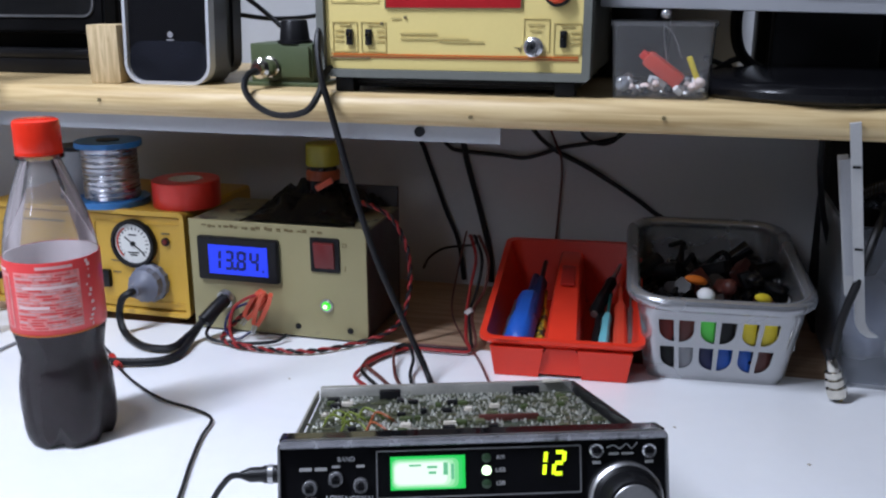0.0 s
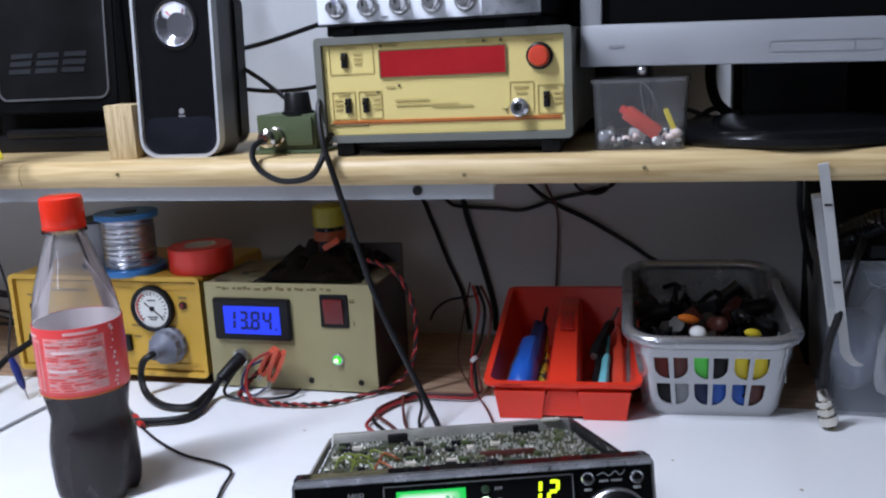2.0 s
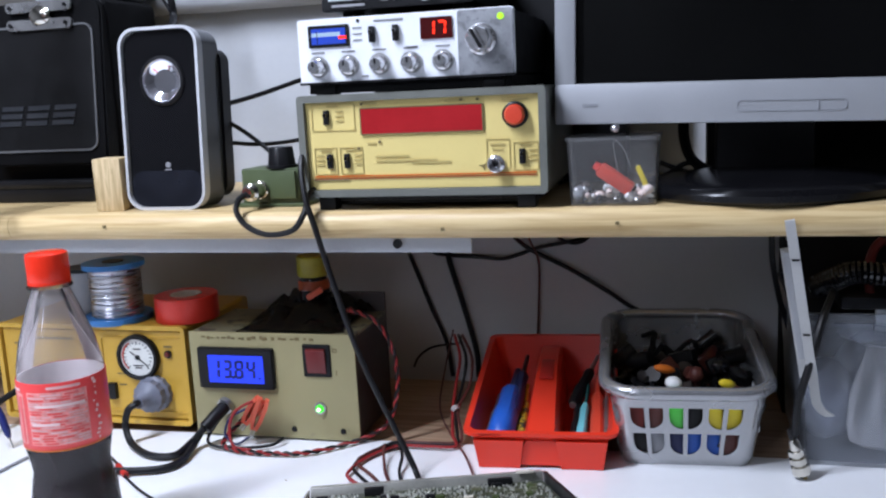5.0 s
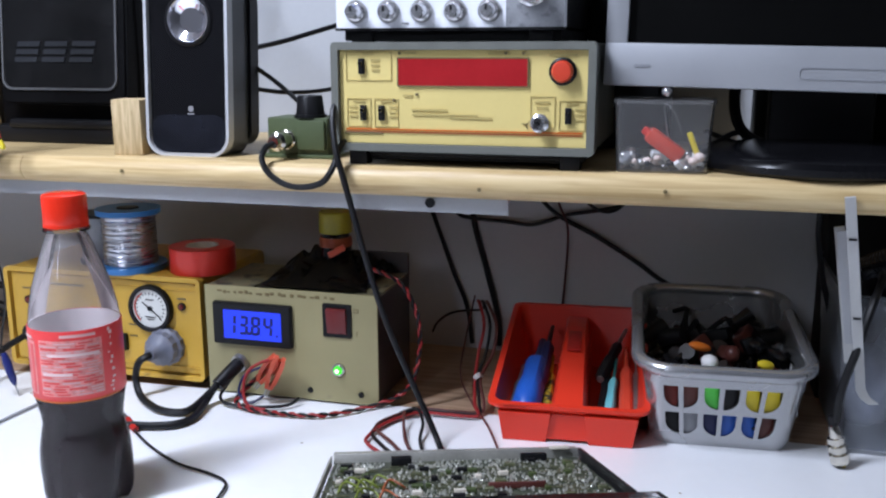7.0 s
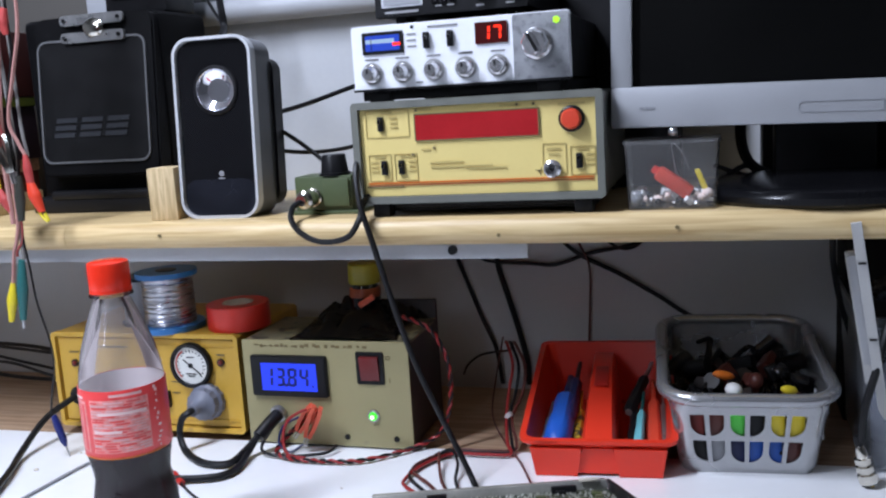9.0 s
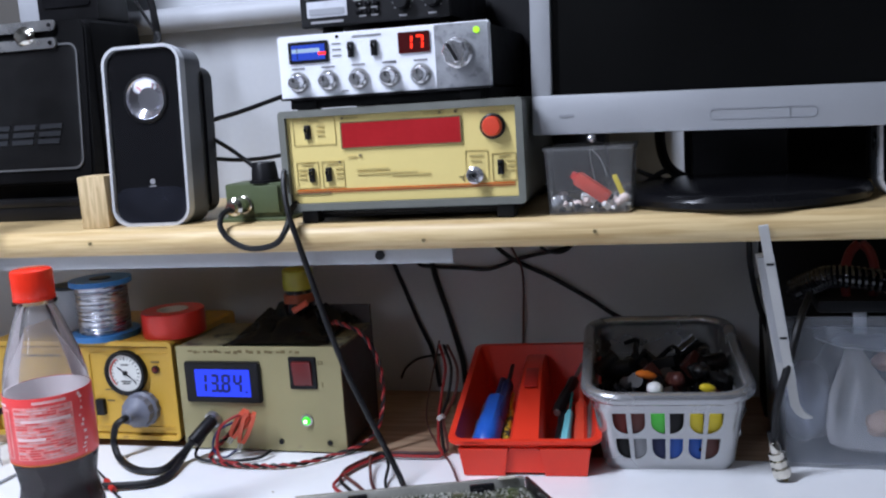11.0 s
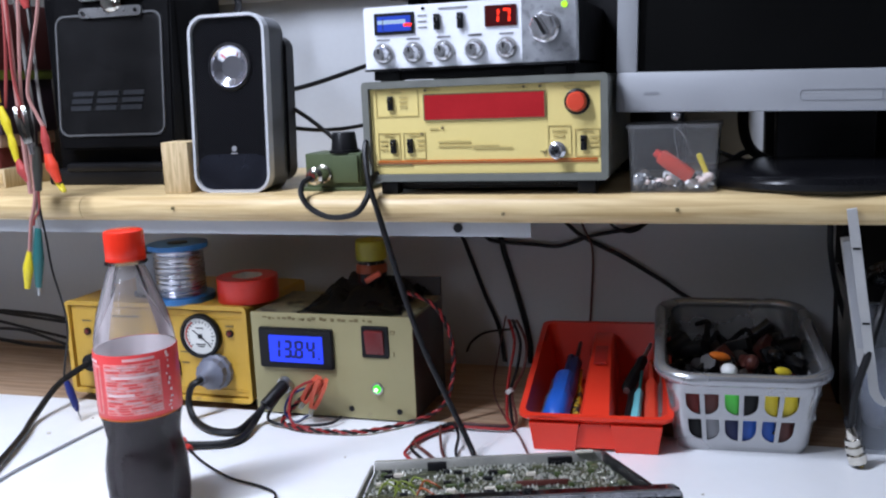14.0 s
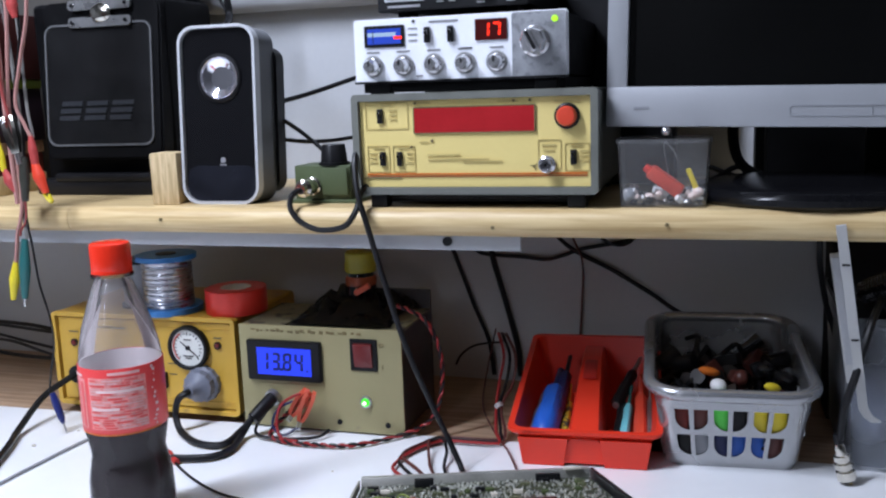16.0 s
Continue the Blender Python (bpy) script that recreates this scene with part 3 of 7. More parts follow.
RED_DULL = M("dull_red_card", (0.10, 0.012, 0.01), 0.7)
DARK_CARD = M("black_brown_card", (0.007, 0.006, 0.006), 0.7, var=0.3, scale=20, spec=0.2)
DULL_PALE = M("dull_pale_grey", (0.33, 0.34, 0.36), 0.8, var=0.08, scale=30)
BEIGE = M("dull_beige_board", (0.072, 0.066, 0.058), 0.8, var=0.1, scale=6)
# dark boxes further back
bx = thing("black_box", (-0.410, 0.985, SH + 0.213), "tall black plastic box on the carry case", "box")
part("body", B((0, 0.03, 0.075), (0.078, 0.06, 0.148), 0.004), BLACK, bx)
part("front_panel", slab(0.060, 0.12, 0.004, 0.002, (0, -0.002, 0.078)), BLACK_GLOSS, bx)
pb = thing("leaning_board", (-0.62, 1.06, SH), "dull beige board leaning on the wall", "board")
part("board", flat(B((0, 0, 0.20), (0.24, 0.006, 0.40), 0.001), pose(0, 0, 0.0, -3, 0, 0)), BEIGE, pb)
OLIVE_BRIGHT = M("olive_lime_plastic", (0.13, 0.16, 0.02), 0.5)
PURPLE_CARD = M("dark_plum_card", (0.022, 0.008, 0.016), 0.6, var=0.25, scale=30)
MAROON_CARD = M("maroon_card", (0.075, 0.012, 0.010), 0.6, var=0.3, scale=25)
ROSE_WOOD = wood("rosy_softwood", (0.34, 0.21, 0.15), (0.50, 0.34, 0.26), (0.8, 12, 12), 7, 0.65)


def stacked(name, z0, z1, x1, mat_, edge_m, label, category):
    """One flat item of the stack, with a band along its front edge."""
    t = thing(name, (x1 - 0.055, 0.900, z0), label, category, "stack at the shelf end")
    part("body", B((0, 0.045, (z1 - z0) / 2), (0.11, 0.09, z1 - z0), 0.0012), mat_, t)
    part("front_band", B((0, -0.0006, (z1 - z0) / 2), (0.104, 0.0012, (z1 - z0) * 0.55), 0.0003), edge_m, t)


stacked("wood_strip", SH, 0.262, -0.570, OFFCUT, PINE, "pale wooden strip lying on the shelf", "wood strip")
stacked("red_box", 0.262, 0.286, -0.573, RED_DULL, RED_BUTTON, "flat red box on the wooden strip", "box")
stacked("wood_board", 0.286, 0.300, -0.570, ROSE_WOOD, ROSE_WOOD, "rosy wooden board on the flat red box", "board")
stacked("plum_box", 0.300, 0.361, -0.566, PURPLE_CARD, BLACK, "dark plum box in the stack", "box")
stacked("lime_case", 0.361, 0.372, -0.563, OLIVE_BRIGHT, LIME_PL, "thin lime green case in the stack", "case")
stacked("maroon_box", 0.372, 0.445, -0.562, MAROON_CARD, RED_DULL, "dark maroon box on top of the stack", "box")
# added block in a wall-like grey, where a patch of wall shows
bt = thing("pale_wall_block", (-0.467, 0.985, SH + 0.213), "small pale block standing in for the wall behind the black box", "box")
part("body", B((0, 0.03, 0.030), (0.028, 0.04, 0.058), 0.002), DULL_PALE, bt)
# added black block; darkens the area behind the monitor, shadowed wall included
eb = thing("black_fill_box", (0.42, 1.03, SH), "black box added to fill the dark area behind the monitor", "equipment")
part("body", B((0, 0.03, 0.10), (0.34, 0.06, 0.20), 0.004), BLACK, eb)
part("front_panel", slab(0.32, 0.18, 0.005, 0.003, (0, -0.003, 0.10)), BLACK, eb)
# added block that fills the dark area under the shelf's right end
db = thing("dark_fill_box", (0.55, 1.03, -0.0045), "black-brown box added to darken the back of the bench", "box")
part("body", B((0, 0.03, 0.10), (0.45, 0.06, 0.20), 0.003), DARK_CARD, db)
part("lid", B((0, 0.03, 0.203), (0.454, 0.064, 0.008), 0.002), DARK_CARD, db)
eq = thing("black_cabinet", (0.04, 1.02, SH), "large black equipment cabinet behind the radios", "cabinet")
part("body", B((0, 0.03, 0.19), (0.265, 0.06, 0.38), 0.004), BLACK, eq)
part("front_panel", slab(0.24, 0.35, 0.006, 0.003, (0, -0.003, 0.19)), BLACK, eq)


def counter():
    c = thing("frequency_counter", (0.0105, 0.832, SH), "pale yellow frequency counter with red display window", "frequency counter")
    w, z0, z1 = 0.217, 0.0135, 0.1005
    zc, h = (z0 + z1) / 2, z1 - z0
    part("casing", B((0, 0.105, zc), (w, 0.195, h), 0.004, 3), COUNTER_BODY, c)
    part("bezel", frame_ring(w + 0.002, h + 0.002, 0.004, 0.0062, 0.012, (0, -0.004, zc)), COUNTER_BODY, c, "grey-green front bezel")
    part("front_panel", slab(w - 0.0110, h - 0.0110, 0.001, 0.003, (0, 0.0005, zc)), COUNTER_FACE, c, "pale yellow front panel")
    X = lambda x: x - 0.0105
    Z = lambda z: z - SH
    win = part("display_window", slab(0.107, 0.0215, 0.001, 0.002, (X(0.0125), -0.001, Z(0.3175))), RED_WINDOW, c, "dark red display window")
    part("window_frame", frame_ring(0.109, 0.0235, 0.001, 0.001, 0.002, (X(0.0125), -0.0013, Z(0.3175))), INK, win)
    kb = part("push_button", lathe([(0.0085, 0), (0.0085, 0.006), (0.007, 0.0085), (0, 0.009)], 24, m=pose(X(0.094), 0, Z(0.3185), 90, 0, 0)), RED_BUTTON, c, "round red button")
    part("button_collar", lathe([(0.0108, 0), (0.0108, 0.003), (0.0090, 0.0042), (0.0086, 0.002)], 24, m=pose(X(0.094), 0.0005, Z(0.3185), 90, 0, 0)), BLACK, kb)
    # slide switches, each in a printed box
    for x, z, bw, dx in ((-0.067, 0.322, 0.040, -0.006), (-0.076, 0.284, 0.021, 0.004), (-0.052, 0.284, 0.021, -0.004), (0.102, 0.284, 0.021, -0.003)):
        sw = part("slide_switch", B((X(x + dx), -0.001, Z(z)), (0.005, 0.003, 0.0125), 0.0006), BLACK, c)
        part("lever", B((X(x + dx), -0.004, Z(z + 0.002)), (0.003, 0.004, 0.0035), 0.0005), BLACK_GLOSS, sw)
        part("printed_box", frame_ring(bw, 0.0235, 0.0006, 0.0006, 0.0006, (X(x), -0.0003, Z(z))), INK_FAINT, c)
        bars([(X(x + 0.006 if dx < 0 else x - 0.005), Z(z + 0.005 - k * 0.004), 0.007, 0.0012) for k in range(3)] + [(X(x), Z(z + 0.0095), 0.010, 0.0012)], INK_FAINT, c, -0.0003)
    bars([(X(x), Z(z), w_, 0.0014) for x, z, w_ in ((-0.033, 0.3325, 0.014), (0.043, 0.3320, 0.018), (0.094, 0.3310, 0.022), (-0.033, 0.2985, 0.008), (-0.015, 0.287, 0.030), (-0.002, 0.283, 0.055), (0.020, 0.281, 0.035), (0.078, 0.2945, 0.012), (0.078, 0.290, 0.009))], INK_FAINT, c, -0.0003)
    for x, z in ((-0.040, 0.3325), (-0.0255, 0.2995), (0.0485, 0.3325), (0.0625, 0.3325), (-0.045, 0.2945)):
        part("led_lens", lathe([(0.0013, 0), (0.0013, 0.001), (0, 0.0016)], 10, m=pose(X(x), 0, Z(z), 90, 0, 0)), INK, c)
    b = part("bnc_socket", lathe([(0.0075, 0), (0.0075, 0.002), (0.0055, 0.003), (0.0055, 0.010), (0.0042, 0.010), (0.0042, 0.004)], 24, m=pose(X(0.0765), 0, Z(0.278), 90, 0, 0)), CHROME, c, "chrome socket")
    part("pin", C((X(0.0765), 0, Z(0.278)), (X(0.0765), -0.008, Z(0.278)), 0.0016, seg=10), BLACK, b)
    part("printed_box", frame_ring(0.020, 0.025, 0.0006, 0.0006, 0.0006, (X(0.0785), -0.0003, Z(0.2865))), INK_FAINT, c)
    bm = bmesh.new()
    for k in range(3):
        box(bm, (X(0.0655) + 0.0022 * math.cos(radians(90 + 120 * k + 60)) * 0.6, -0.0003, Z(0.2765) + 0.0022 * math.sin(radians(90 + 120 * k + 60)) * 0.6), (0.0048, 0.0006, 0.0006), m=Matrix.Rotation(radians(-120 * k), 3, "Y"))
    part("warning_triangle", bm, INK, c)
    part("orange_line", B((X(0.0115), -0.0003, Z(0.2705)), (0.198, 0.0006, 0.0010)), ORANGE_PL, c)
    part("red_line", B((X(0.0115), -0.0003, Z(0.2685)), (0.198, 0.0006, 0.0009)), RUST_LINE, c)
    part("brown_line", B((X(-0.072), -0.0004, Z(0.2675)), (0.034, 0.0006, 0.0016)), INK, c)
    for x in (-0.09, 0.09):
        for y in (0.012, 0.18):
            part("foot", B((x, y, 0.00675), (0.016, 0.016, 0.0135), 0.002), RUBBER, c)
    part("tilt_bar", B((0, 0.016, 0.010), (0.165, 0.006, 0.006), 0.002), RUBBER, c)
    part("underpan", B((0, 0.10, 0.0085), (0.196, 0.17, 0.010), 0.002), BLACK, c)


def cb_radio():
    r = thing("cb_radio", (0.0, 0.834, 0.3405), "chrome-faced radio transceiver with lit blue meter and red channel figures", "radio")
    z0, z1 = 0.0105, 0.0655
    zc = (z0 + z1) / 2
    part("casing", B((0, 0.10, zc), (0.186, 0.19, 0.052), 0.002), BLACK, r)
    part("front_panel", slab(0.190, 0.055, 0.0025, 0.006, (0, -0.001, zc), 0.0008), CB_FACE, r, "bright polished front panel")
    part("side_plate", slab(0.046, 0.053, 0.002, 0.001, (0.071, -0.0022, zc)), CB_PLATE, r, "brushed plate round the channel knob")
    part("base_pan", B((0, 0.098, 0.0062), (0.182, 0.18, 0.0085), 0.001), BLACK, r)
    Z = lambda z: z - 0.3405
    m = part("meter", slab(0.037, 0.0185, 0.001, 0.002, (-0.066, -0.0025, Z(0.391))), BLACK, r, "lit blue signal meter")
    part("meter_window", slab(0.031, 0.0130, 0.0006, 0.0006, (-0.066, -0.0029, Z(0.391))), METER_BLUE, m)
    part("scale_band", B((-0.068, -0.0032, Z(0.3925)), (0.026, 0.0004, 0.0035)), METER_CYAN, m)
    part("scale_red", B((-0.053, -0.0033, Z(0.3895)), (0.007, 0.0004, 0.0025)), LED_RED, m)
    part("needle", B((-0.076, -0.0034, Z(0.3905)), (0.0006, 0.0004, 0.010)), BLACK, m)
    d = part("channel_window", slab(0.0275, 0.0175, 0.0008, 0.002, (0.030, -0.0027, Z(0.3925))), LED_DARK, r, "dark red channel window")
    part("channel_figures", seven("17", 0.0215, Z(0.3925), 0.0075, 0.0112, 0.0022, 0.0017, 0.06, -0.0032), LED_RED, d, "glowing red figures")
    for k in range(5):
        x = -0.077 + k * 0.0279
        kn = part("knob", lathe([(0.0072, 0), (0.0075, 0.002), (0.0062, 0.003), (0.0056, 0.012), (0.0048, 0.0135), (0, 0.0135)], 20, m=pose(x, -0.002, Z(0.3655), 90, 0, 0), wave=lambda a, z: 1 + (0.05 * math.cos(10 * a) if z > 0.003 else 0)), CHROME, r, "chrome knob")
        part("pointer", B((x, -0.0158, Z(0.3675)), (0.0012, 0.0006, 0.004)), BLACK, kn)
        part("skirt", C((x, -0.002, Z(0.3655)), (x, -0.0032, Z(0.3655)), 0.0092, seg=20), STEEL, kn)
    ck = part("channel_knob", lathe([(0.0125, 0), (0.0128, 0.003), (0.0108, 0.0045), (0.0102, 0.016), (0.009, 0.0175), (0, 0.0175)], 24, m=pose(0.068, -0.002, Z(0.381), 90, 0, 0), wave=lambda a, z: 1 + (0.06 * math.cos(8 * a) if z > 0.004 else 0)), CHROME, r, "large chrome channel knob")
    part("grip", B((0.068, -0.0215, Z(0.381)), (0.0055, 0.006, 0.019), 0.0012, m=Matrix.Rotation(radians(-28), 3, "Y")), CHROME, ck)
    part("grip_insert", B((0.068, -0.0246, Z(0.381)), (0.0028, 0.0008, 0.016), m=Matrix.Rotation(radians(-28), 3, "Y")), BLACK, ck)
    for x in (-0.0265, -0.0055):
        t = part("toggle_switch", B((x, -0.003, Z(0.3905)), (0.0055, 0.003, 0.0135), 0.001), BLACK, r)
        part("lever", B((x, -0.0058, Z(0.3925)), (0.0035, 0.005, 0.004), 0.0008), BLACK_GLOSS, t)
    part("indicator", lathe([(0.0028, 0), (0.0028, 0.001), (0, 0.0022)], 14, m=pose(0.0845, -0.002, Z(0.3985), 90, 0, 0)), LED_LIME, r, "lit yellow-green lamp")
    bars([(-0.077 + k * 0.0279, Z(0.3775), 0.012, 0.0014) for k in range(5)] + [(-0.040, Z(0.3965 - 0.005 * k), 0.008, 0.0013) for k in range(3)] + [(-0.012, Z(0.4015), 0.026, 0.0014), (0.008, Z(0.3780), 0.010, 0.0014), (-0.035, Z(0.356), 0.006, 0.0012)], GREY_INK, r, -0.0013)
    part("dot", C((-0.039, -0.001, Z(0.4025)), (-0.039, -0.0016, Z(0.4025)), 0.0015, seg=10), BLACK, r)
    for x in (-0.075, 0.075):
        for y in (0.012, 0.17):
            part("foot", B((x, y, 0.00525), (0.02, 0.012, 0.0105), 0.002), RUBBER, r)
    part("trim", B((0, 0.001, z0 + 0.0005), (0.190, 0.008, 0.002)), BLACK, r)


def small_radio():
    r = thing("small_radio", (-0.0075, 0.846, 0.406), "small black mobile radio with pale display, on the chrome radio", "radio")
    zc = 0.0225
    part("casing", B((0, 0.085, zc), (0.132, 0.16, 0.030), 0.002), BLACK, r)
    part("front_panel", slab(0.135, 0.0325, 0.002, 0.007, (0, -0.002, zc), 0.0008), BLACK, r)
    d = part("display", slab(0.037, 0.0135, 0.0008, 0.001, (-0.0425, -0.0028, 0.0215)), FOIL, r, "pale grey display")
    part("display_shade", B((-0.0425, -0.0033, 0.0192), (0.033, 0.0004, 0.0055)), GREY_PL, d)
    bars([(-0.044, 0.0318, 0.034, 0.0022), (-0.043, 0.0105, 0.030, 0.0020), (-0.061, 0.0325, 0.004, 0.003)], DIM_INK, r, -0.0026)
    bars([(x, z, 0.007, 0.0013) for x in (-0.014, -0.004, 0.006) for z in (0.034, 0.0265)] + [(x, z, 0.006, 0.0012) for x in (-0.010, 0.001) for z in (0.0195, 0.013)], DIM_INK, r, -0.0025)
    for x in (-0.013, -0.005, 0.003):
        for z in (0.030, 0.0228, 0.0165):
            part("button", B((x, -0.003, z), (0.0052, 0.003, 0.003), 0.0006), BLACK_GLOSS, r)
    for x in (0.0285, 0.0555):
        k = part("knob", lathe([(0.0068, 0), (0.0068, 0.008), (0.006, 0.009), (0, 0.009)], 20, m=pose(x - 0.002, -0.002, 0.0228, 90, 0, 0), wave=lambda a, z: 1 + 0.03 * math.cos(14 * a)), BLACK, r)
        part("pointer", B((x - 0.002, -0.0112, 0.0262), (0.0009, 0.0004, 0.004)), DIM_INK, k)
        bm = bmesh.new()
        for j in range(9):
            a = radians(-40 + j * 32.5)
            box(bm, (x - 0.002 + 0.0088 * math.cos(a), -0.0024, 0.0228 + 0.0088 * math.sin(a)), (0.0009, 0.0005, 0.0009))
        part("scale_dots", bm, DIM_INK, r)
    bars([(0.0265, 0.0105, 0.007, 0.0014), (0.0525, 0.0105, 0.007, 0.0014)], DIM_INK, r, -0.0025)
    for x in (-0.05, 0.05):
        part("foot", B((x, 0.03, 0.00375), (0.01, 0.03, 0.0075), 0.001), RUBBER, r)


def monitor():
    m = thing("monitor", (0.303, 0.93, SH), "silver-framed flat monitor, switched off, on a round black base", "monitor")
    y = 0.864 - 0.93
    x0, x1, z0, z1 = 0.122 - 0.303, 0.490 - 0.303, 0.307 - SH, 0.626 - SH
    xc, zc, w, h = (x0 + x1) / 2, (z0 + z1) / 2, x1 - x0, z1 - z0
    ix0, ix1, iz0, iz1 = x0 + 0.0175, x1 - 0.0175, z0 + 0.034, z1 - 0.018
    askew = Matrix.Translation((x0, y, z0)) @ Matrix.Rotation(radians(1.3), 4, "Y") @ Matrix.Translation((-x0, -y, -z0))
    fr = part("lower_bezel", flat(B((xc, y + 0.010, z0 + 0.017), (w, 0.020, 0.034), 0.0025), askew), SILVER, m, "broad silver lower bezel")
    part("upper_bezel", flat(B((xc, y + 0.010, z1 - 0.009), (w, 0.020, 0.018), 0.0025), askew), SILVER, m)
    for x in (x0 + 0.00875, x1 - 0.00875):
        part("side_bezel", flat(B((x, y + 0.0102, zc + 0.008), (0.0175, 0.0196, h - 0.05), 0.0022), askew), SILVER, m)
    part("screen", flat(B((xc, y + 0.012, (iz0 + iz1) / 2), (w - 0.033, 0.010, h - 0.050)), askew), SCREEN, m, "dark blank screen")
    part("rear_shell", flat(B((xc, y + 0.040, zc), (w - 0.012, 0.042, h - 0.012), 0.012, 3), askew), BLACK, m, "black rear shell")
    part("button_strip", flat(frame_ring(0.083, 0.0090, 0.0035, 0.0006, 0.001, (0.3115 - 0.303, y - 0.0006, 0.3205 - SH)), askew), GREY_PL, fr)
    part("button_split", flat(B((0.332 - 0.303, y - 0.0003, 0.3205 - SH), (0.0006, 0.0008, 0.008)), askew), GREY_PL, fr)
    bars([(0.148 - 0.303, 0.3225 - SH, 0.004, 0.0022), (0.1545 - 0.303, 0.3225 - SH, 0.008, 0.0022)], GREY_PL, fr, y - 0.0003)
    part("neck", B((-0.006, 0.012, 0.055), (0.083, 0.03, 0.10), 0.006), BLACK, m)
    base = lathe([(0.0, 0.0), (0.098, 0.0), (0.1015, 0.003), (0.1020, 0.008), (0.0990, 0.0125), (0.094, 0.0145), (0.075, 0.0175), (0.045, 0.021), (0.0, 0.022)], 48)
    part("base", flat(base, Matrix.Translation((-0.006, -0.018, 0)) @ Matrix.Diagonal((1.05, 0.90, 1, 1))), BASE_BLACK, m, "glossy round base")


def tub():
    t = thing("clear_tub", (0.172, 0.866, SH), "clear plastic tub half full of small odds and ends", "tub")
    bm = bmesh.new()
    rings = []
    for k, (s, z) in enumerate(((0.93, 0.0), (1.0, 0.055), (1.03, 0.0555), (1.03, 0.0575), (0.985, 0.0575), (0.91, 0.002))):
        rings.append([bm.verts.new((x * s, y * s, z)) for x, y in outline(0.076, 0.056, 0.006, 4)])
    n = len(rings[0])
    for a, b_ in zip(rings, rings[1:]):
        for i in range(n):
            bm.faces.new((a[i], a[(i + 1) % n], b_[(i + 1) % n], b_[i]))
    bm.faces.new(rings[0][::-1])
    bm.faces.new(rings[-1])
    bmesh.ops.recalc_face_normals(bm, faces=bm.faces)
    see_through(part("shell", bm, TUB, t, "clear plastic shell"))
    see_through(part("rim", flat(frame_ring(0.0785, 0.0585, 0.006, 0.0016, 0.002, n=4), pose(0, 0, 0.0562, -90, 0, 0)), TUB, t, "turned rim"))
    rnd = random.Random(4)
    for k in range(64):
        x, y, z = rnd.uniform(-0.031, 0.031), rnd.uniform(-0.0225, 0.012), rnd.uniform(0.004, 0.013)
        bm = bmesh.new()
        s = rnd.uniform(0.0022, 0.0046)
        if k % 3:
            ball(bm, (x, y, z), s, (1, 1, rnd.uniform(0.6, 1)), 8)
        else:
            box(bm, (x, y, z), (2 * s, 1.6 * s, 1.3 * s), 0.0006, 1, Euler((rnd.random(), rnd.random(), rnd.random())).to_matrix())
        solo("oddment", bm, (WHITE_PL, TAN_PAPER, STEEL, WHITE_PL, TAN_PAPER, BLACK)[k % 6], "tiny component in the clear tub", "component", "oddments in the tub").location = (0.172, 0.866, SH)
    b = solo("white_button", ball(bmesh.new(), (0.144, 0.846, SH + 0.0105), 0.0062), GREY_PL, "round grey bead in the clear tub", "bead")
    solo("red_connector", flat(B((0, 0, 0), (0.033, 0.010, 0.0125), 0.0035), pose(0.1735, 0.848, SH + 0.0215, 8, 36, 0)), RED_BUTTON, "red plastic connector in the clear tub", "connector")
    solo("red_connector_tip", flat(B((0, 0, 0), (0.010, 0.006, 0.006), 0.001), pose(0.1605, 0.849, SH + 0.0310, 8, 34, 0)), RED_TAPE, "red connector tip in the clear tub", "connector")
    solo("yellow_strip", flat(B((0, 0, 0), (0.0045, 0.003, 0.023), 0.001), pose(0.196, 0.851, SH + 0.021, 0, -22, 0)), YELLOW_PL, "yellow plastic strip in the clear tub", "strip")
    solo("steel_wire", T([(0.186, 0.855, SH + 0.030), (0.180, 0.854, SH + 0.046), (0.172, 0.853, SH + 0.052), (0.176, 0.852, SH + 0.024)], 0.0006, 6), STEEL, "thin bent wire in the tub", "wire")
    solo("silver_bead", ball(bmesh.new(), (0.1725, 0.8680, SH + 0.0622), 0.0042), CHROME, "small shiny bead under the monitor edge", "bead")


def green_box():
    g = thing("antenna_switch_box", (-0.147, 0.862, SH), "small olive green box with a black knob and cable socket", "switch box")
    part("body", B((0, 0.022, 0.0195), (0.058, 0.04, 0.033), 0.0015), GREEN_BOX, g)
    part("flange", B((0, 0.022, 0.0018), (0.072, 0.046, 0.0036), 0.001), GREEN_BOX, g)
    part("lid", B((0.014, -0.0005, 0.021), (0.026, 0.003, 0.026), 0.001), GREEN_BOX, g)
    k = part("knob", lathe([(0.0135, 0), (0.013, 0.004), (0.0115, 0.018), (0.0105, 0.0195), (0, 0.0195)], 24, c=(0.008, 0.014, 0.036), wave=lambda a, z: 1 + 0.025 * math.cos(16 * a)), BLACK, g, "fluted black knob")
    part("knob_collar", C((0.008, 0.014, 0.036), (0.008, 0.014, 0.0385), 0.015, seg=24), BLACK, k)
    s = part("socket", lathe([(0.0088, 0), (0.0088, 0.003), (0.0076, 0.0035), (0.0076, 0.014), (0.0085, 0.0145), (0.0085, 0.022), (0.0055, 0.0235), (0.0050, 0.030)], 20, m=pose(-0.010, 0.002, 0.0165, 90, 0, 0), wave=lambda a, z: 1 + (0.035 * math.cos(12 * a) if 0.004 < z < 0.022 else 0)), NICKEL, g, "nickel-plated plug")
    for x in (-0.033, 0.033):
        screw(g, x, 0.01, 0.006, 0.002, STEEL)


RUST_LINE = M("rust_red_line", (0.42, 0.10, 0.03), 0.5)
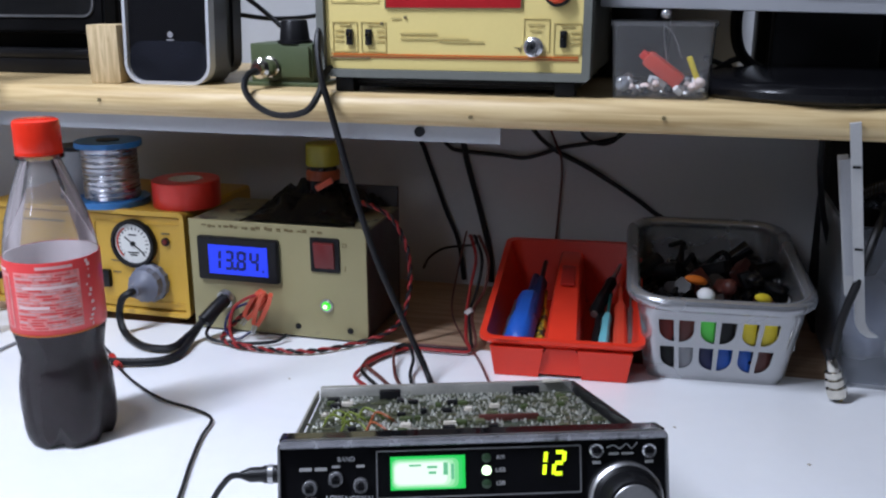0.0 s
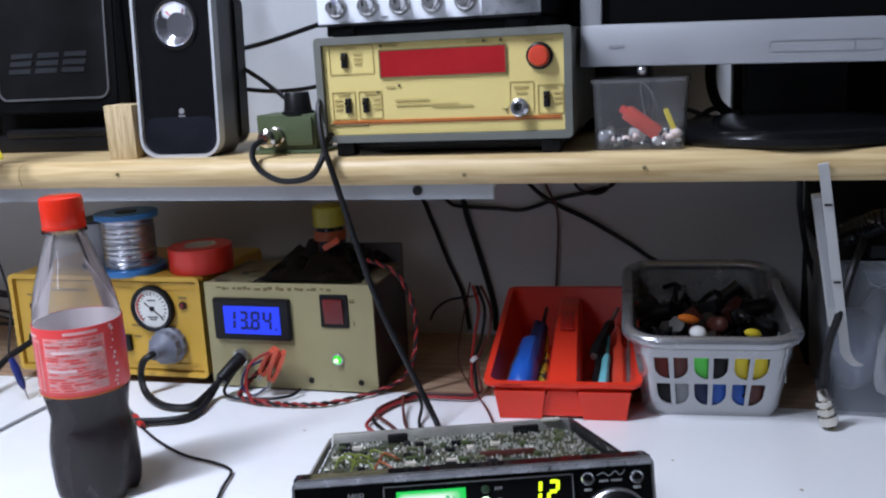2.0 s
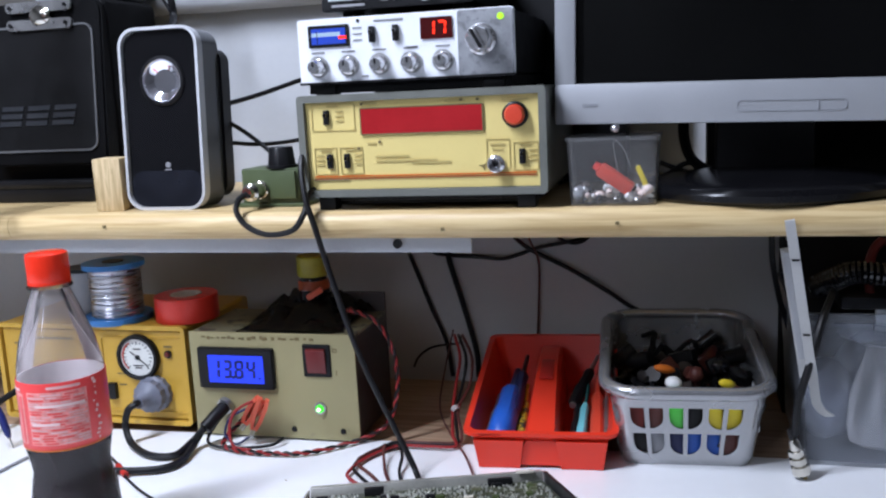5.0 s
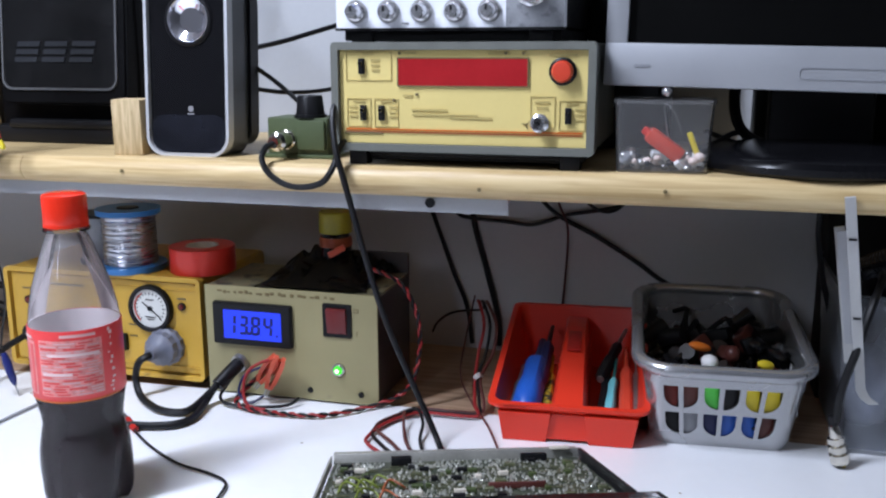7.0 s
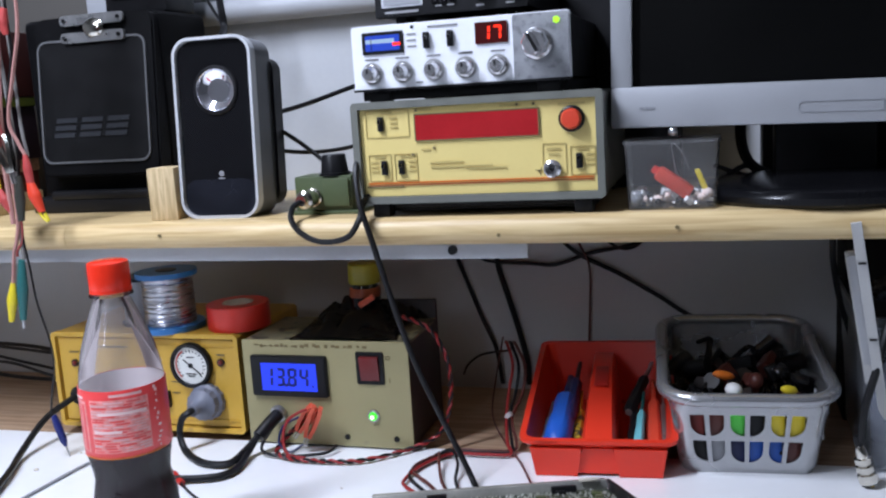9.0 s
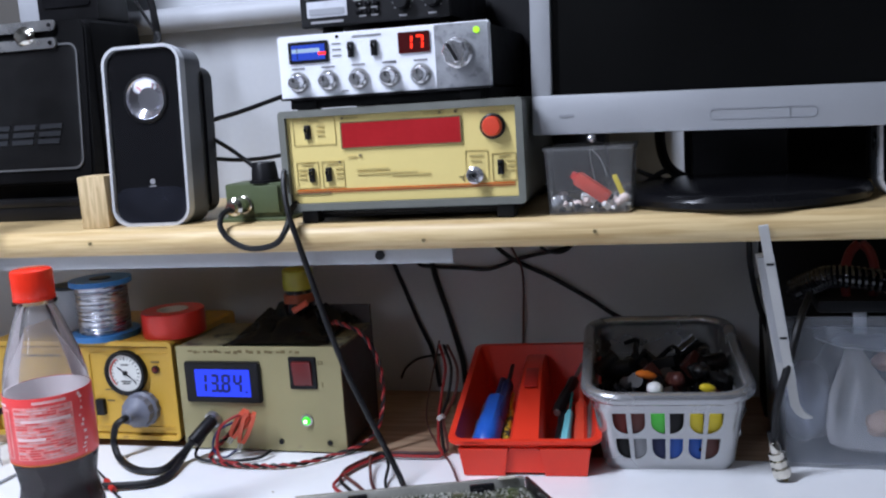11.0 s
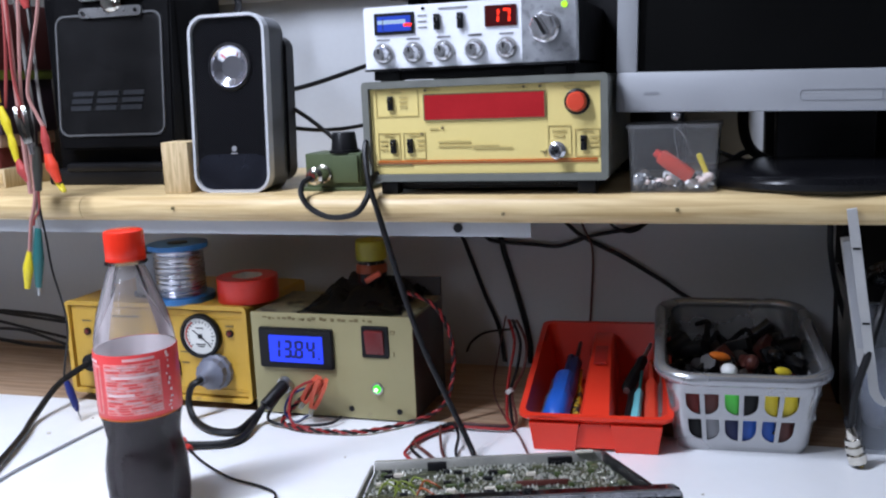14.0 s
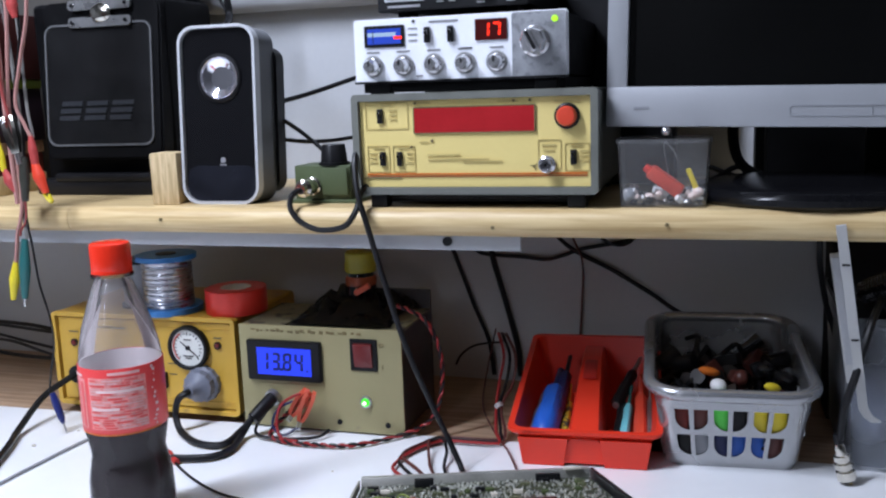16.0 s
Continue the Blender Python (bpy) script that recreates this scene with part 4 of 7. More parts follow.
counter()
cb_radio()
small_radio()
monitor()
tub()
green_box()

CONDUIT = M("pale_grey_conduit", (0.40, 0.41, 0.43), 0.5, var=0.05)
# wall trunking behind the shelf
solo("wall_conduit", C((-0.62, BACK - 0.016, 0.457), (-0.06, BACK - 0.016, 0.457), 0.0145), CONDUIT, "pale grey plastic conduit along the wall", "conduit")


# ---- things on the bench ----
def bottle():
    b = thing("cola_bottle", (-0.238, 0.659, 0), "half-full clear bottle of dark cola with red cap and label", "bottle")

    def foot(a, z):
        return 1 - (0.24 * max(0.0, math.cos(5 * a)) ** 2 * (1 - z / 0.024) if z < 0.024 else 0)

    body = [(0.020, 0.002), (0.0292, 0.0), (0.0320, 0.006), (0.0330, 0.014), (0.0332, 0.03), (0.0325, 0.044), (0.0296, 0.060), (0.0285, 0.066), (0.0300, 0.076), (0.0316, 0.084),
            (0.0322, 0.088), (0.0322, 0.134), (0.0322, 0.140), (0.0308, 0.152), (0.0275, 0.168), (0.0232, 0.181), (0.0185, 0.195), (0.0150, 0.204), (0.0133, 0.2075), (0.0130, 0.2155)]
    shell = see_through(part("shell", lathe([q for q in body if q[1] < 0.135], 60, wave=foot, caps=False), PET, b, "clear plastic shell"))
    see_through(part("shoulder", lathe([q for q in body if q[1] > 0.130], 60, caps=False), PET_BRIGHT, b, "clear shoulder, brightened with a milky skin"))
    part("neck_ring", lathe([(0.0130, 0.2085), (0.0165, 0.2090), (0.0165, 0.2107), (0.0130, 0.2115)], 32), PET, b)
    fill = [(r - 0.0009, z + 0.0008) for r, z in body if z < 0.086] + [(0.0312, 0.0885), (0.0312, 0.0915), (0.0, 0.0920)]
    part("cola", lathe(fill, 60, wave=foot), COLA, b, "dark cola")
    lab = part("label", lathe([(0.03255, 0.0885), (0.0328, 0.0890), (0.0328, 0.1412), (0.03255, 0.1418), (0.0324, 0.1418), (0.0324, 0.0885)], 60, caps=False), LABEL_RED, b, "red paper label with pale print")
    part("label_back", lathe([(0.0316, 0.0935), (0.0316, 0.1412), (0.0314, 0.1412), (0.0314, 0.0935)], 60, caps=False), LABEL_BACK, lab, "pale back of the label")

    def on_label(name, a0, a1, z0, z1, mat_, off=0.0003):
        bm = bmesh.new()
        n = max(2, int((a1 - a0) / 4))
        lo = [bm.verts.new(((0.0328 + off) * math.cos(radians(a0 + (a1 - a0) * k / n)), (0.0328 + off) * math.sin(radians(a0 + (a1 - a0) * k / n)), z0)) for k in range(n + 1)]
        hi = [bm.verts.new((v.co.x, v.co.y, z1)) for v in lo]
        for k in range(n):
            bm.faces.new((lo[k], lo[k + 1], hi[k + 1], hi[k]))
        return part(name, bm, mat_, lab)

    rnd = random.Random(9)
    # a tall red panel, a column of upright bars, then rows of small print
    on_label("print_panel", 258, 338, 0.0935, 0.1350, LABEL_PANEL, 0.0002)
    on_label("print_panel", 214, 250, 0.0935, 0.1335, LABEL_PANEL, 0.0002)
    for a0, a1 in ((218, 224), (229, 236), (240, 247)):
        on_label("print_bar", a0, a1, 0.0945, 0.1310, LABEL_RED, 0.0004)
    for k in range(19):
        z = 0.0945 + k * 0.0021
        a = 259 + rnd.uniform(0, 2)
        while a < 333:
            w = rnd.uniform(8, 26)
            on_label("print_line", a, min(a + w, 336), z, z + rnd.uniform(0.0008, 0.0013), (LABEL_RED, LABEL_PINK, LABEL_RED, LABEL_PINK)[rnd.randrange(4)], 0.0005)
            a += w + rnd.uniform(3, 9)
    for a0, a1, z, m_ in ((216, 246, 0.1350, LABEL_PALE), (270, 334, 0.1232, LABEL_PALE), (288, 330, 0.1372, LABEL_PINK), (262, 300, 0.1090, LABEL_PALE)):
        on_label("print_head", a0, a1, z, z + 0.0022, m_, 0.0006)
    z = 0.0915
    while z < 0.138:
        for a0 in (350, 198):
            a, w = a0 + rnd.uniform(-5, 4), rnd.uniform(1.5, 6)
            on_label("script_stroke", a, a + w, z, z + rnd.uniform(0.0008, 0.0026), LABEL_PALE, 0.0005)
        z += rnd.uniform(0.0022, 0.0060)
    on_label("lower_edge", 180, 360, 0.0888, 0.0898, ORANGE_PL, 0.0005)
    cap = part("cap", lathe([(0.0152, 0.2135), (0.0155, 0.2155), (0.0155, 0.2330), (0.0150, 0.2348), (0.0135, 0.2356), (0, 0.2358)], 60, wave=lambda a, z: 1 + (0.012 * math.cos(40 * a) if 0.2155 < z < 0.2335 else 0)), RED_CAP, b, "ribbed red screw cap")
    part("cap_ring", lathe([(0.0152, 0.2118), (0.0157, 0.2120), (0.0157, 0.2142), (0.0152, 0.2144)], 40), RED_CAP, cap)


LABEL_BACK = M("label_back_paper", (0.84, 0.76, 0.77), 0.6)
LABEL_PALE = M("pale_label_print", (0.82, 0.58, 0.56), 0.4)
LABEL_PANEL = M("label_text_ground", (0.80, 0.27, 0.25), 0.35, var=0.25, scale=300, fine=900)


def supply():
    s = thing("power_supply", (-0.1705, 0.882, 0), "home-made khaki bench power supply with lit blue voltmeter", "power supply")
    w, h = 0.179, 0.111
    X = lambda x: x + 0.1705
    part("front_panel", B((0, 0.0015, h / 2 + 0.001), (w, 0.003, h - 0.002), 0.0008), KHAKI, s, "khaki painted front panel")
    part("casing", B((0, 0.052, h / 2), (w - 0.002, 0.098, h - 0.006), 0.002), CASE_DARK, s, "dark casing")
    for x0, x1 in ((-0.0885, -0.040), (0.066, 0.0885)):
        part("top_strip", span((x0, 0.003, h - 0.004), (x1, 0.100, h - 0.001), 0.0006), KHAKI_DARK, s, "dark blotched khaki top plate")
    part("rear_plate", B((0.048, 0.1035, 0.0650), (0.080, 0.005, 0.130), 0.0006), CASE_DARK, s)
    v = part("voltmeter", slab(0.083, 0.0425, 0.002, 0.008, (X(-0.2085), -0.005, 0.0745), 0.0012), BLACK, s, "black-framed digital voltmeter")
    part("display", B((X(-0.2075), -0.0052, 0.0742), (0.0605, 0.0010, 0.0285)), LCD_BLUE, v, "glowing blue display")
    part("figures", seven("13.84", X(-0.2345), 0.0742, 0.0098, 0.0192, 0.0032, 0.0028, 0.07, -0.0060), LCD_DIGIT, v)
    part("point", B((X(-0.1815), -0.0060, 0.0655), (0.002, 0.0005, 0.002)), LCD_DIGIT, v)
    k = part("rocker_switch", slab(0.029, 0.033, 0.0015, 0.004, (X(-0.121), -0.002, 0.0845), 0.0008), BLACK, s, "dark red rocker switch")
    part("rocker", flat(B((0, 0, 0), (0.020, 0.004, 0.025), 0.001), pose(X(-0.121), -0.0025, 0.0845, 8, 0, 0)), SWITCH_RED, k)
    bars([(X(-0.102), 0.0965, 0.004, 0.0006), (X(-0.102), 0.0935, 0.004, 0.0006), (X(-0.104), 0.095, 0.0006, 0.003), (X(-0.100), 0.095, 0.0006, 0.003), (X(-0.1015), 0.0725, 0.0009, 0.005)], INK, s, -0.0003)
    # the pencilled note along the top edge
    rnd = random.Random(2)
    rows, x = [], -0.073
    while x < 0.052:
        wd = rnd.uniform(0.002, 0.005)
        rows.append((x, 0.1055 + rnd.uniform(-0.0008, 0.0008), wd, rnd.uniform(0.0012, 0.0034)))
        x += wd + rnd.choice((0.0008, 0.001, 0.004))
    bars(rows, INK, s, -0.0003, "pencilled_note")
    l = part("led", lathe([(0.0042, 0), (0.0042, 0.003), (0.003, 0.005), (0, 0.006)], 18, m=pose(X(-0.121), 0, 0.0355, 90, 0, 0)), LED_GREEN, s, "lit green lamp")
    part("led_core", lathe([(0.0022, 0.0046), (0.0018, 0.0060), (0, 0.0064)], 14, m=pose(X(-0.121), 0, 0.0355, 90, 0, 0)), LED_CORE, l, "white-hot middle of the lamp")
    part("led_ring", lathe([(0.0062, 0), (0.0062, 0.0022), (0.0045, 0.0028), (0.0043, 0.001)], 20, m=pose(X(-0.121), 0.0002, 0.0355, 90, 0, 0)), STEEL, l)
    for x in (-0.151, -0.0985):
        screw(s, X(x), 0, 0.012, 0.0033)
    for x, m_ in ((-0.225, STEEL), (-0.191, CLIP_RED)):
        part("terminal", lathe([(0.0085, 0), (0.0085, 0.003), (0.005, 0.0035), (0.005, 0.012), (0, 0.012)], 20, m=pose(X(x), 0, 0.033, 90, 0, 0)), m_, s)
    for x in (-0.08, 0.08):
        for y in (0.012, 0.090):
            part("foot", C((x, y, 0.0), (x, y, 0.0035), 0.007, seg=16), RUBBER, s)


def station():
    y = thing("solder_station", (-0.385, 0.892, 0), "ochre yellow desoldering station with a round vacuum gauge", "solder station")
    X = lambda x: x + 0.385
    w, h = 0.229, 0.106
    zc = 0.0595
    part("casing", B((0, 0.075, zc), (w, 0.142, h), 0.006, 3), YELLOW_BOX, y)
    part("rim", frame_ring(w + 0.002, h + 0.002, 0.006, 0.005, 0.006, (0, -0.003, zc)), YELLOW_BOX, y)
    part("front_panel", slab(w - 0.012, h - 0.012, 0.003, 0.003, (0, 0.0005, zc)), YELLOW_BOX, y)
    g = part("gauge", lathe([(0.0245, 0), (0.0245, 0.005), (0.0235, 0.0065), (0.0205, 0.0065), (0.0200, 0.003)], 40, m=pose(X(-0.3265), 0, 0.0795, 90, 0, 0)), BLACK, y, "round vacuum gauge")
    part("dial", C((X(-0.3265), -0.0005, 0.0795), (X(-0.3265), -0.0035, 0.0795), 0.0203, seg=36), DIAL, g, "white dial")
    bm = bmesh.new()
    for k in range(19):
        a = radians(-45 + k * 15)
        box(bm, (X(-0.3265) + 0.0155 * math.cos(a), -0.0037, 0.0795 + 0.0155 * math.sin(a)), (0.0034 if k % 3 == 0 else 0.002, 0.0004, 0.0009), m=Matrix.Rotation(-a, 3, "Y"))
    part("scale", bm, BLACK, g)
    part("scale_band", tube(bmesh.new(), [(X(-0.3265) + 0.0175 * math.cos(radians(a)), -0.0036, 0.0795 + 0.0175 * math.sin(radians(a))) for a in range(120, 236, 12)], 0.0008, 5), RED_BUTTON, g)
    part("needle", B((X(-0.3250), -0.0042, 0.0780), (0.026, 0.0005, 0.0011), m=Matrix.Rotation(radians(38), 3, "Y")), BLACK, g)
    part("hub", C((X(-0.3265), -0.0035, 0.0795), (X(-0.3265), -0.0052, 0.0795), 0.0025, seg=14), BLACK, g)
    bars([(X(-0.3265), 0.0885, 0.009, 0.001), (X(-0.3265), 0.0705, 0.012, 0.001), (X(-0.3265), 0.0680, 0.008, 0.001)], BLACK, g, -0.0038)
    for x, z in ((-0.292, 0.083), (-0.474, 0.078)):
        l = part("lamp", C((X(x), 0, z), (X(x), -0.002, z), 0.0042, seg=18), BLACK, y)
        part("lens", lathe([(0.0028, 0), (0.0022, 0.0016), (0, 0.002)], 14, m=pose(X(x), -0.002, z, 90, 0, 0)), SWITCH_RED, l)
    part("dark_switch", B((X(-0.362), -0.002, 0.041), (0.010, 0.006, 0.018), 0.0015), BLACK, y)
    part("dark_socket", C((X(-0.472), 0, 0.042), (X(-0.472), -0.006, 0.042), 0.010, seg=20), BLACK, y)
    bars([(X(-0.292), 0.091, 0.009, 0.0015), (X(-0.474), 0.0905, 0.012, 0.0015), (X(-0.35), 0.060, 0.010, 0.0012), (X(-0.35), 0.048, 0.009, 0.0012), (X(-0.43), 0.097, 0.05, 0.002)], INK, y, -0.0003)
    bm = bmesh.new()
    part("raised_border", frame_ring(0.10, 0.082, 0.004, 0.0012, 0.0012, (X(-0.3215), -0.0008, zc)), YELLOW_BOX, y)
    p = part("plug", lathe([(0.0195, 0), (0.0195, 0.006), (0.0170, 0.008), (0.0165, 0.016), (0.0100, 0.020), (0.0065, 0.026), (0.0060, 0.034)], 28, m=pose(X(-0.3115), 0, 0.0405, 90, 0, 0), wave=lambda a, z: 1 + (0.03 * math.cos(14 * a) if z < 0.017 else 0)), GREY_BLUE, y, "grey round plug")
    for x in (-0.10, 0.10):
        for yy in (0.014, 0.13):
            part("foot", C((x, yy, 0), (x, yy, 0.0075), 0.008, seg=16), RUBBER, y)


def spool():
    s = thing("solder_spool", (-0.364, 0.918, 0.113), "reel of solder wire on a blue spool", "spool")
    part("lower_flange", C((0, 0, 0), (0, 0, 0.006), 0.0360, seg=40), SPOOL_BLUE, s, "blue plastic flange")
    part("upper_flange", lathe([(0.010, 0.058), (0.0325, 0.058), (0.0325, 0.0635), (0.012, 0.0635), (0.010, 0.060)], 40), SPOOL_BLUE, s, "blue plastic flange")
    prof = [(0.012, 0.006)]
    for k in range(32):
        prof += [(0.0269, 0.0064 + k * 0.00161), (0.0272 + 0.0003 * math.sin(k * 2.3), 0.0064 + (k + 0.5) * 0.00161)]
    prof += [(0.0268, 0.058), (0.012, 0.058)]
    part("solder_winding", lathe(prof, 40), SOLDER, s, "shiny wound solder")
    part("hub_hole", C((0, 0, 0.062), (0, 0, 0.0642), 0.011, seg=24), BLACK, s)
    t = thing("dark_reel", (-0.413, 0.935, 0.113), "dark reel beside the solder spool", "reel")
    part("winding", C((0, 0, 0.004), (0, 0, 0.05), 0.018, seg=28), GREY_PL, t)
    for z in (0, 0.05):
        part("flange", C((0, 0, z), (0, 0, z + 0.004), 0.021, seg=28), BLACK, t)


def tape():
    t = thing("tape_roll", (-0.287, 0.929, 0.113), "roll of red insulating tape", "tape")
    prof = [(0.0165, 0.0), (0.0330, 0.0), (0.0333, 0.001), (0.0333, 0.0255), (0.0325, 0.0262), (0.0175, 0.0262), (0.0165, 0.0255)]
    part("tape", lathe(prof + [prof[0]], 48), RED_TAPE, t)
    part("core", lathe([(0.0140, 0.0), (0.0167, 0.0), (0.0167, 0.0266), (0.0140, 0.0266), (0.0140, 0.0)], 40), CARD, t, "pale card core")
    part("bore", C((0, 0, 0.0), (0, 0, 0.018), 0.0139, seg=32), CARD, t)


def small_bottle():
    b = thing("glue_bottle", (-0.150, 0.955, 0.119), "small dark bottle with yellow cap on the power supply", "bottle")
    part("body", lathe([(0.015, -0.0075), (0.0165, -0.006), (0.0165, 0.026), (0.014, 0.033), (0.0135, 0.036)], 28), BLACK_GLOSS, b)
    part("orange_label", lathe([(0.0168, 0.022), (0.0168, 0.029), (0.0155, 0.0315)], 28), ORANGE_DULL, b)
    part("cap", lathe([(0.0165, 0.036), (0.017, 0.037), (0.0165, 0.056), (0.015, 0.0575), (0, 0.0575)], 30, wave=lambda a, z: 1 + 0.015 * math.cos(24 * a)), YELLOW_CAP, b, "ribbed yellow cap")


ORANGE_DULL = M("dull_orange", (0.24, 0.045, 0.012), 0.4)
YELLOW_CAP = M("dull_yellow_cap", (0.26, 0.225, 0.012), 0.45, var=0.15, scale=60)
bottle()
supply()
station()
spool()
tape()
small_bottle()

# a crumpled black bag on the power supply
bm = bmesh.new()
bmesh.ops.create_grid(bm, x_segments=34, y_segments=30, size=0.5)
for v in bm.verts:
    x, y = v.co.x, v.co.y
    q = Vector((x * 3.2, y * 3.2, 0.4))
    e = max(abs(x), abs(y)) * 2
    hgt = 0.004 + 0.036 * max(0, 1 - e ** 2) * (0.45 + 0.9 * abs(noise.noise(q * 1.7))) + 0.007 * abs(noise.noise(q * 3.5)) + 0.004 * noise.noise(q * 8)
    v.co = Vector((-0.152 + x * 0.115 + 0.010 * noise.noise(q * 0.8), 0.934 + y * 0.085, 0.1105 + max(0.0006, 1.05 * hgt * (0.12 + 1.0 * (y + 0.5)))))
BAG_BLACK = M("crumpled_black_film", (0.003, 0.003, 0.0035), 0.20, var=0.3, scale=50, spec=0.22)
solo("black_bag", bm, BAG_BLACK, "crumpled black plastic bag on the power supply", "bag")
solo("red_clip_piece", flat(B((0, 0, 0), (0.018, 0.006, 0.006), 0.0015), pose(-0.140, 0.932, 0.140, 0, -28, 20)), CLIP_RED, "small red clip on the black bag", "clip")


def tray():
    t = thing("tool_tray", (0.1035, 0.844, 0), "red plastic two-compartment tool tray with a raised centre handle", "tray", rz=4.5)
    W0, W1, L = 0.070, 0.070, 0.222

    def rz_(y):
        return 0.035 + 0.030 * (y / L)

    # the shell: floor, sloping walls, rim
    bm = bmesh.new()

    def ring(inset, up, top):
        pts = []
        for x, y in outline(2 * W0 - 2 * inset, L - 2 * inset, 0.010, 4):
            yy = y + L / 2
            pts.append(bm.verts.new((x, yy, (rz_(yy) + up) if top else up)))
        return pts

    rings = [ring(0.0185, 0.0, False), ring(0.0075, -0.008, True), ring(0.0035, -0.0065, True), ring(0.0, -0.003, True), ring(0.0, 0.0, True), ring(0.0055, 0.0, True), ring(0.0200, 0.003, False)]
    n = len(rings[0])
    for a, b_ in zip(rings, rings[1:]):
        for i in range(n):
            bm.faces.new((a[i], a[(i + 1) % n], b_[(i + 1) % n], b_[i]))
    bm.faces.new(rings[0][::-1])
    bm.faces.new(rings[-1])
    bmesh.ops.recalc_face_normals(bm, faces=bm.faces)
    part("shell", bm, RED_TRAY, t)
    # the centre handle, a hollow ridge that rises to the back
    bm = bmesh.new()
    prof = [(0.006, 0.026, 0.021), (0.05, 0.040, 0.019), (0.11, 0.056, 0.0165), (0.15, 0.062, 0.0150), (0.20, 0.058, 0.016)]
    rr_ = []
    for y, z, hw in prof:
        rr_.append([bm.verts.new((x, y, zz)) for x, zz in ((-hw, 0.003), (-hw * 0.72, z - 0.004), (-hw * 0.6, z), (hw * 0.6, z), (hw * 0.72, z - 0.004), (hw, 0.003))])
    for a, b_ in zip(rr_, rr_[1:]):
        for i in range(5):
            bm.faces.new((a[i], a[i + 1], b_[i + 1], b_[i]))
    bm.faces.new(rr_[0])
    bm.faces.new(rr_[-1])
    bmesh.ops.recalc_face_normals(bm, faces=bm.faces)
    hd = part("handle", bm, RED_TRAY, t, "raised centre handle")
    part("finger_hole", flat(B((0, 0, 0), (0.013, 0.045, 0.002), 0.0009), pose(0, 0.118, 0.0577, 6, 0, 0)), RED_DARK, hd)
    # the two bins stand proud of the front wall, with a recess between
    for x0, x1 in ((-0.060, -0.0145), (0.0145, 0.060)):
        bm = bmesh.new()
        top = [(x0 - 0.003, 0.0035), (x1 + (0.002 if x1 > 0 else 0), 0.0035)]
        a = [bm.verts.new((x, y, 0.0275)) for x, y in ((x0, 0.0008), (x1, 0.0008), (x1, 0.010), (x0, 0.010))]
        b_ = [bm.verts.new((x, y, 0.0005)) for x, y in ((x0 + 0.004, 0.0045), (x1 - 0.004, 0.0045), (x1 - 0.004, 0.016), (x0 + 0.004, 0.016))]
        bm.faces.new(a)
        bm.faces.new(b_[::-1])
        for i in range(4):
            bm.faces.new((a[i], b_[i], b_[(i + 1) % 4], a[(i + 1) % 4]))
        bmesh.ops.recalc_face_normals(bm, faces=bm.faces)
        part("bin_front", bm, RED_TRAY, t)
    part("label_strip", B((-0.045, 0.0005, 0.0335), (0.02, 0.001, 0.002)), RED_DARK, t)
    return t


RED_DARK = M("deep_red_plastic", (0.42, 0.02, 0.015), 0.4)


def stick(name, a, b_, r, mat_, label, cat, tip=None, group="tools in the tray"):
    """A pen, driver or tool handle lying from a to b_, thicker at its middle."""
    a, b_ = Vector(a), Vector(b_)
    s = thing(name, a, label, cat, group)
    d = b_ - a
    L = d.length
    m = d.to_track_quat("Z", "Y").to_matrix().to_4x4()
    part("barrel", lathe([(r * 0.55, 0), (r, L * 0.06), (r, L * 0.30), (r * 0.82, L * 0.45), (r * 0.9, L * 0.6), (r * 0.6, L * 0.66)], 16, m=m, wave=lambda q, z: 1 + 0.05 * math.cos(6 * q)), mat_, s)
    part("shaft", lathe([(r * 0.35, L * 0.66), (r * 0.3, L * 0.97), (r * 0.1, L)], 12, m=m), tip or STEEL, s)
    part("end_cap", lathe([(0, -r * 0.25), (r * 0.5, -r * 0.2), (r * 0.58, 0.001)], 14, m=m), tip or mat_, s)
    return s


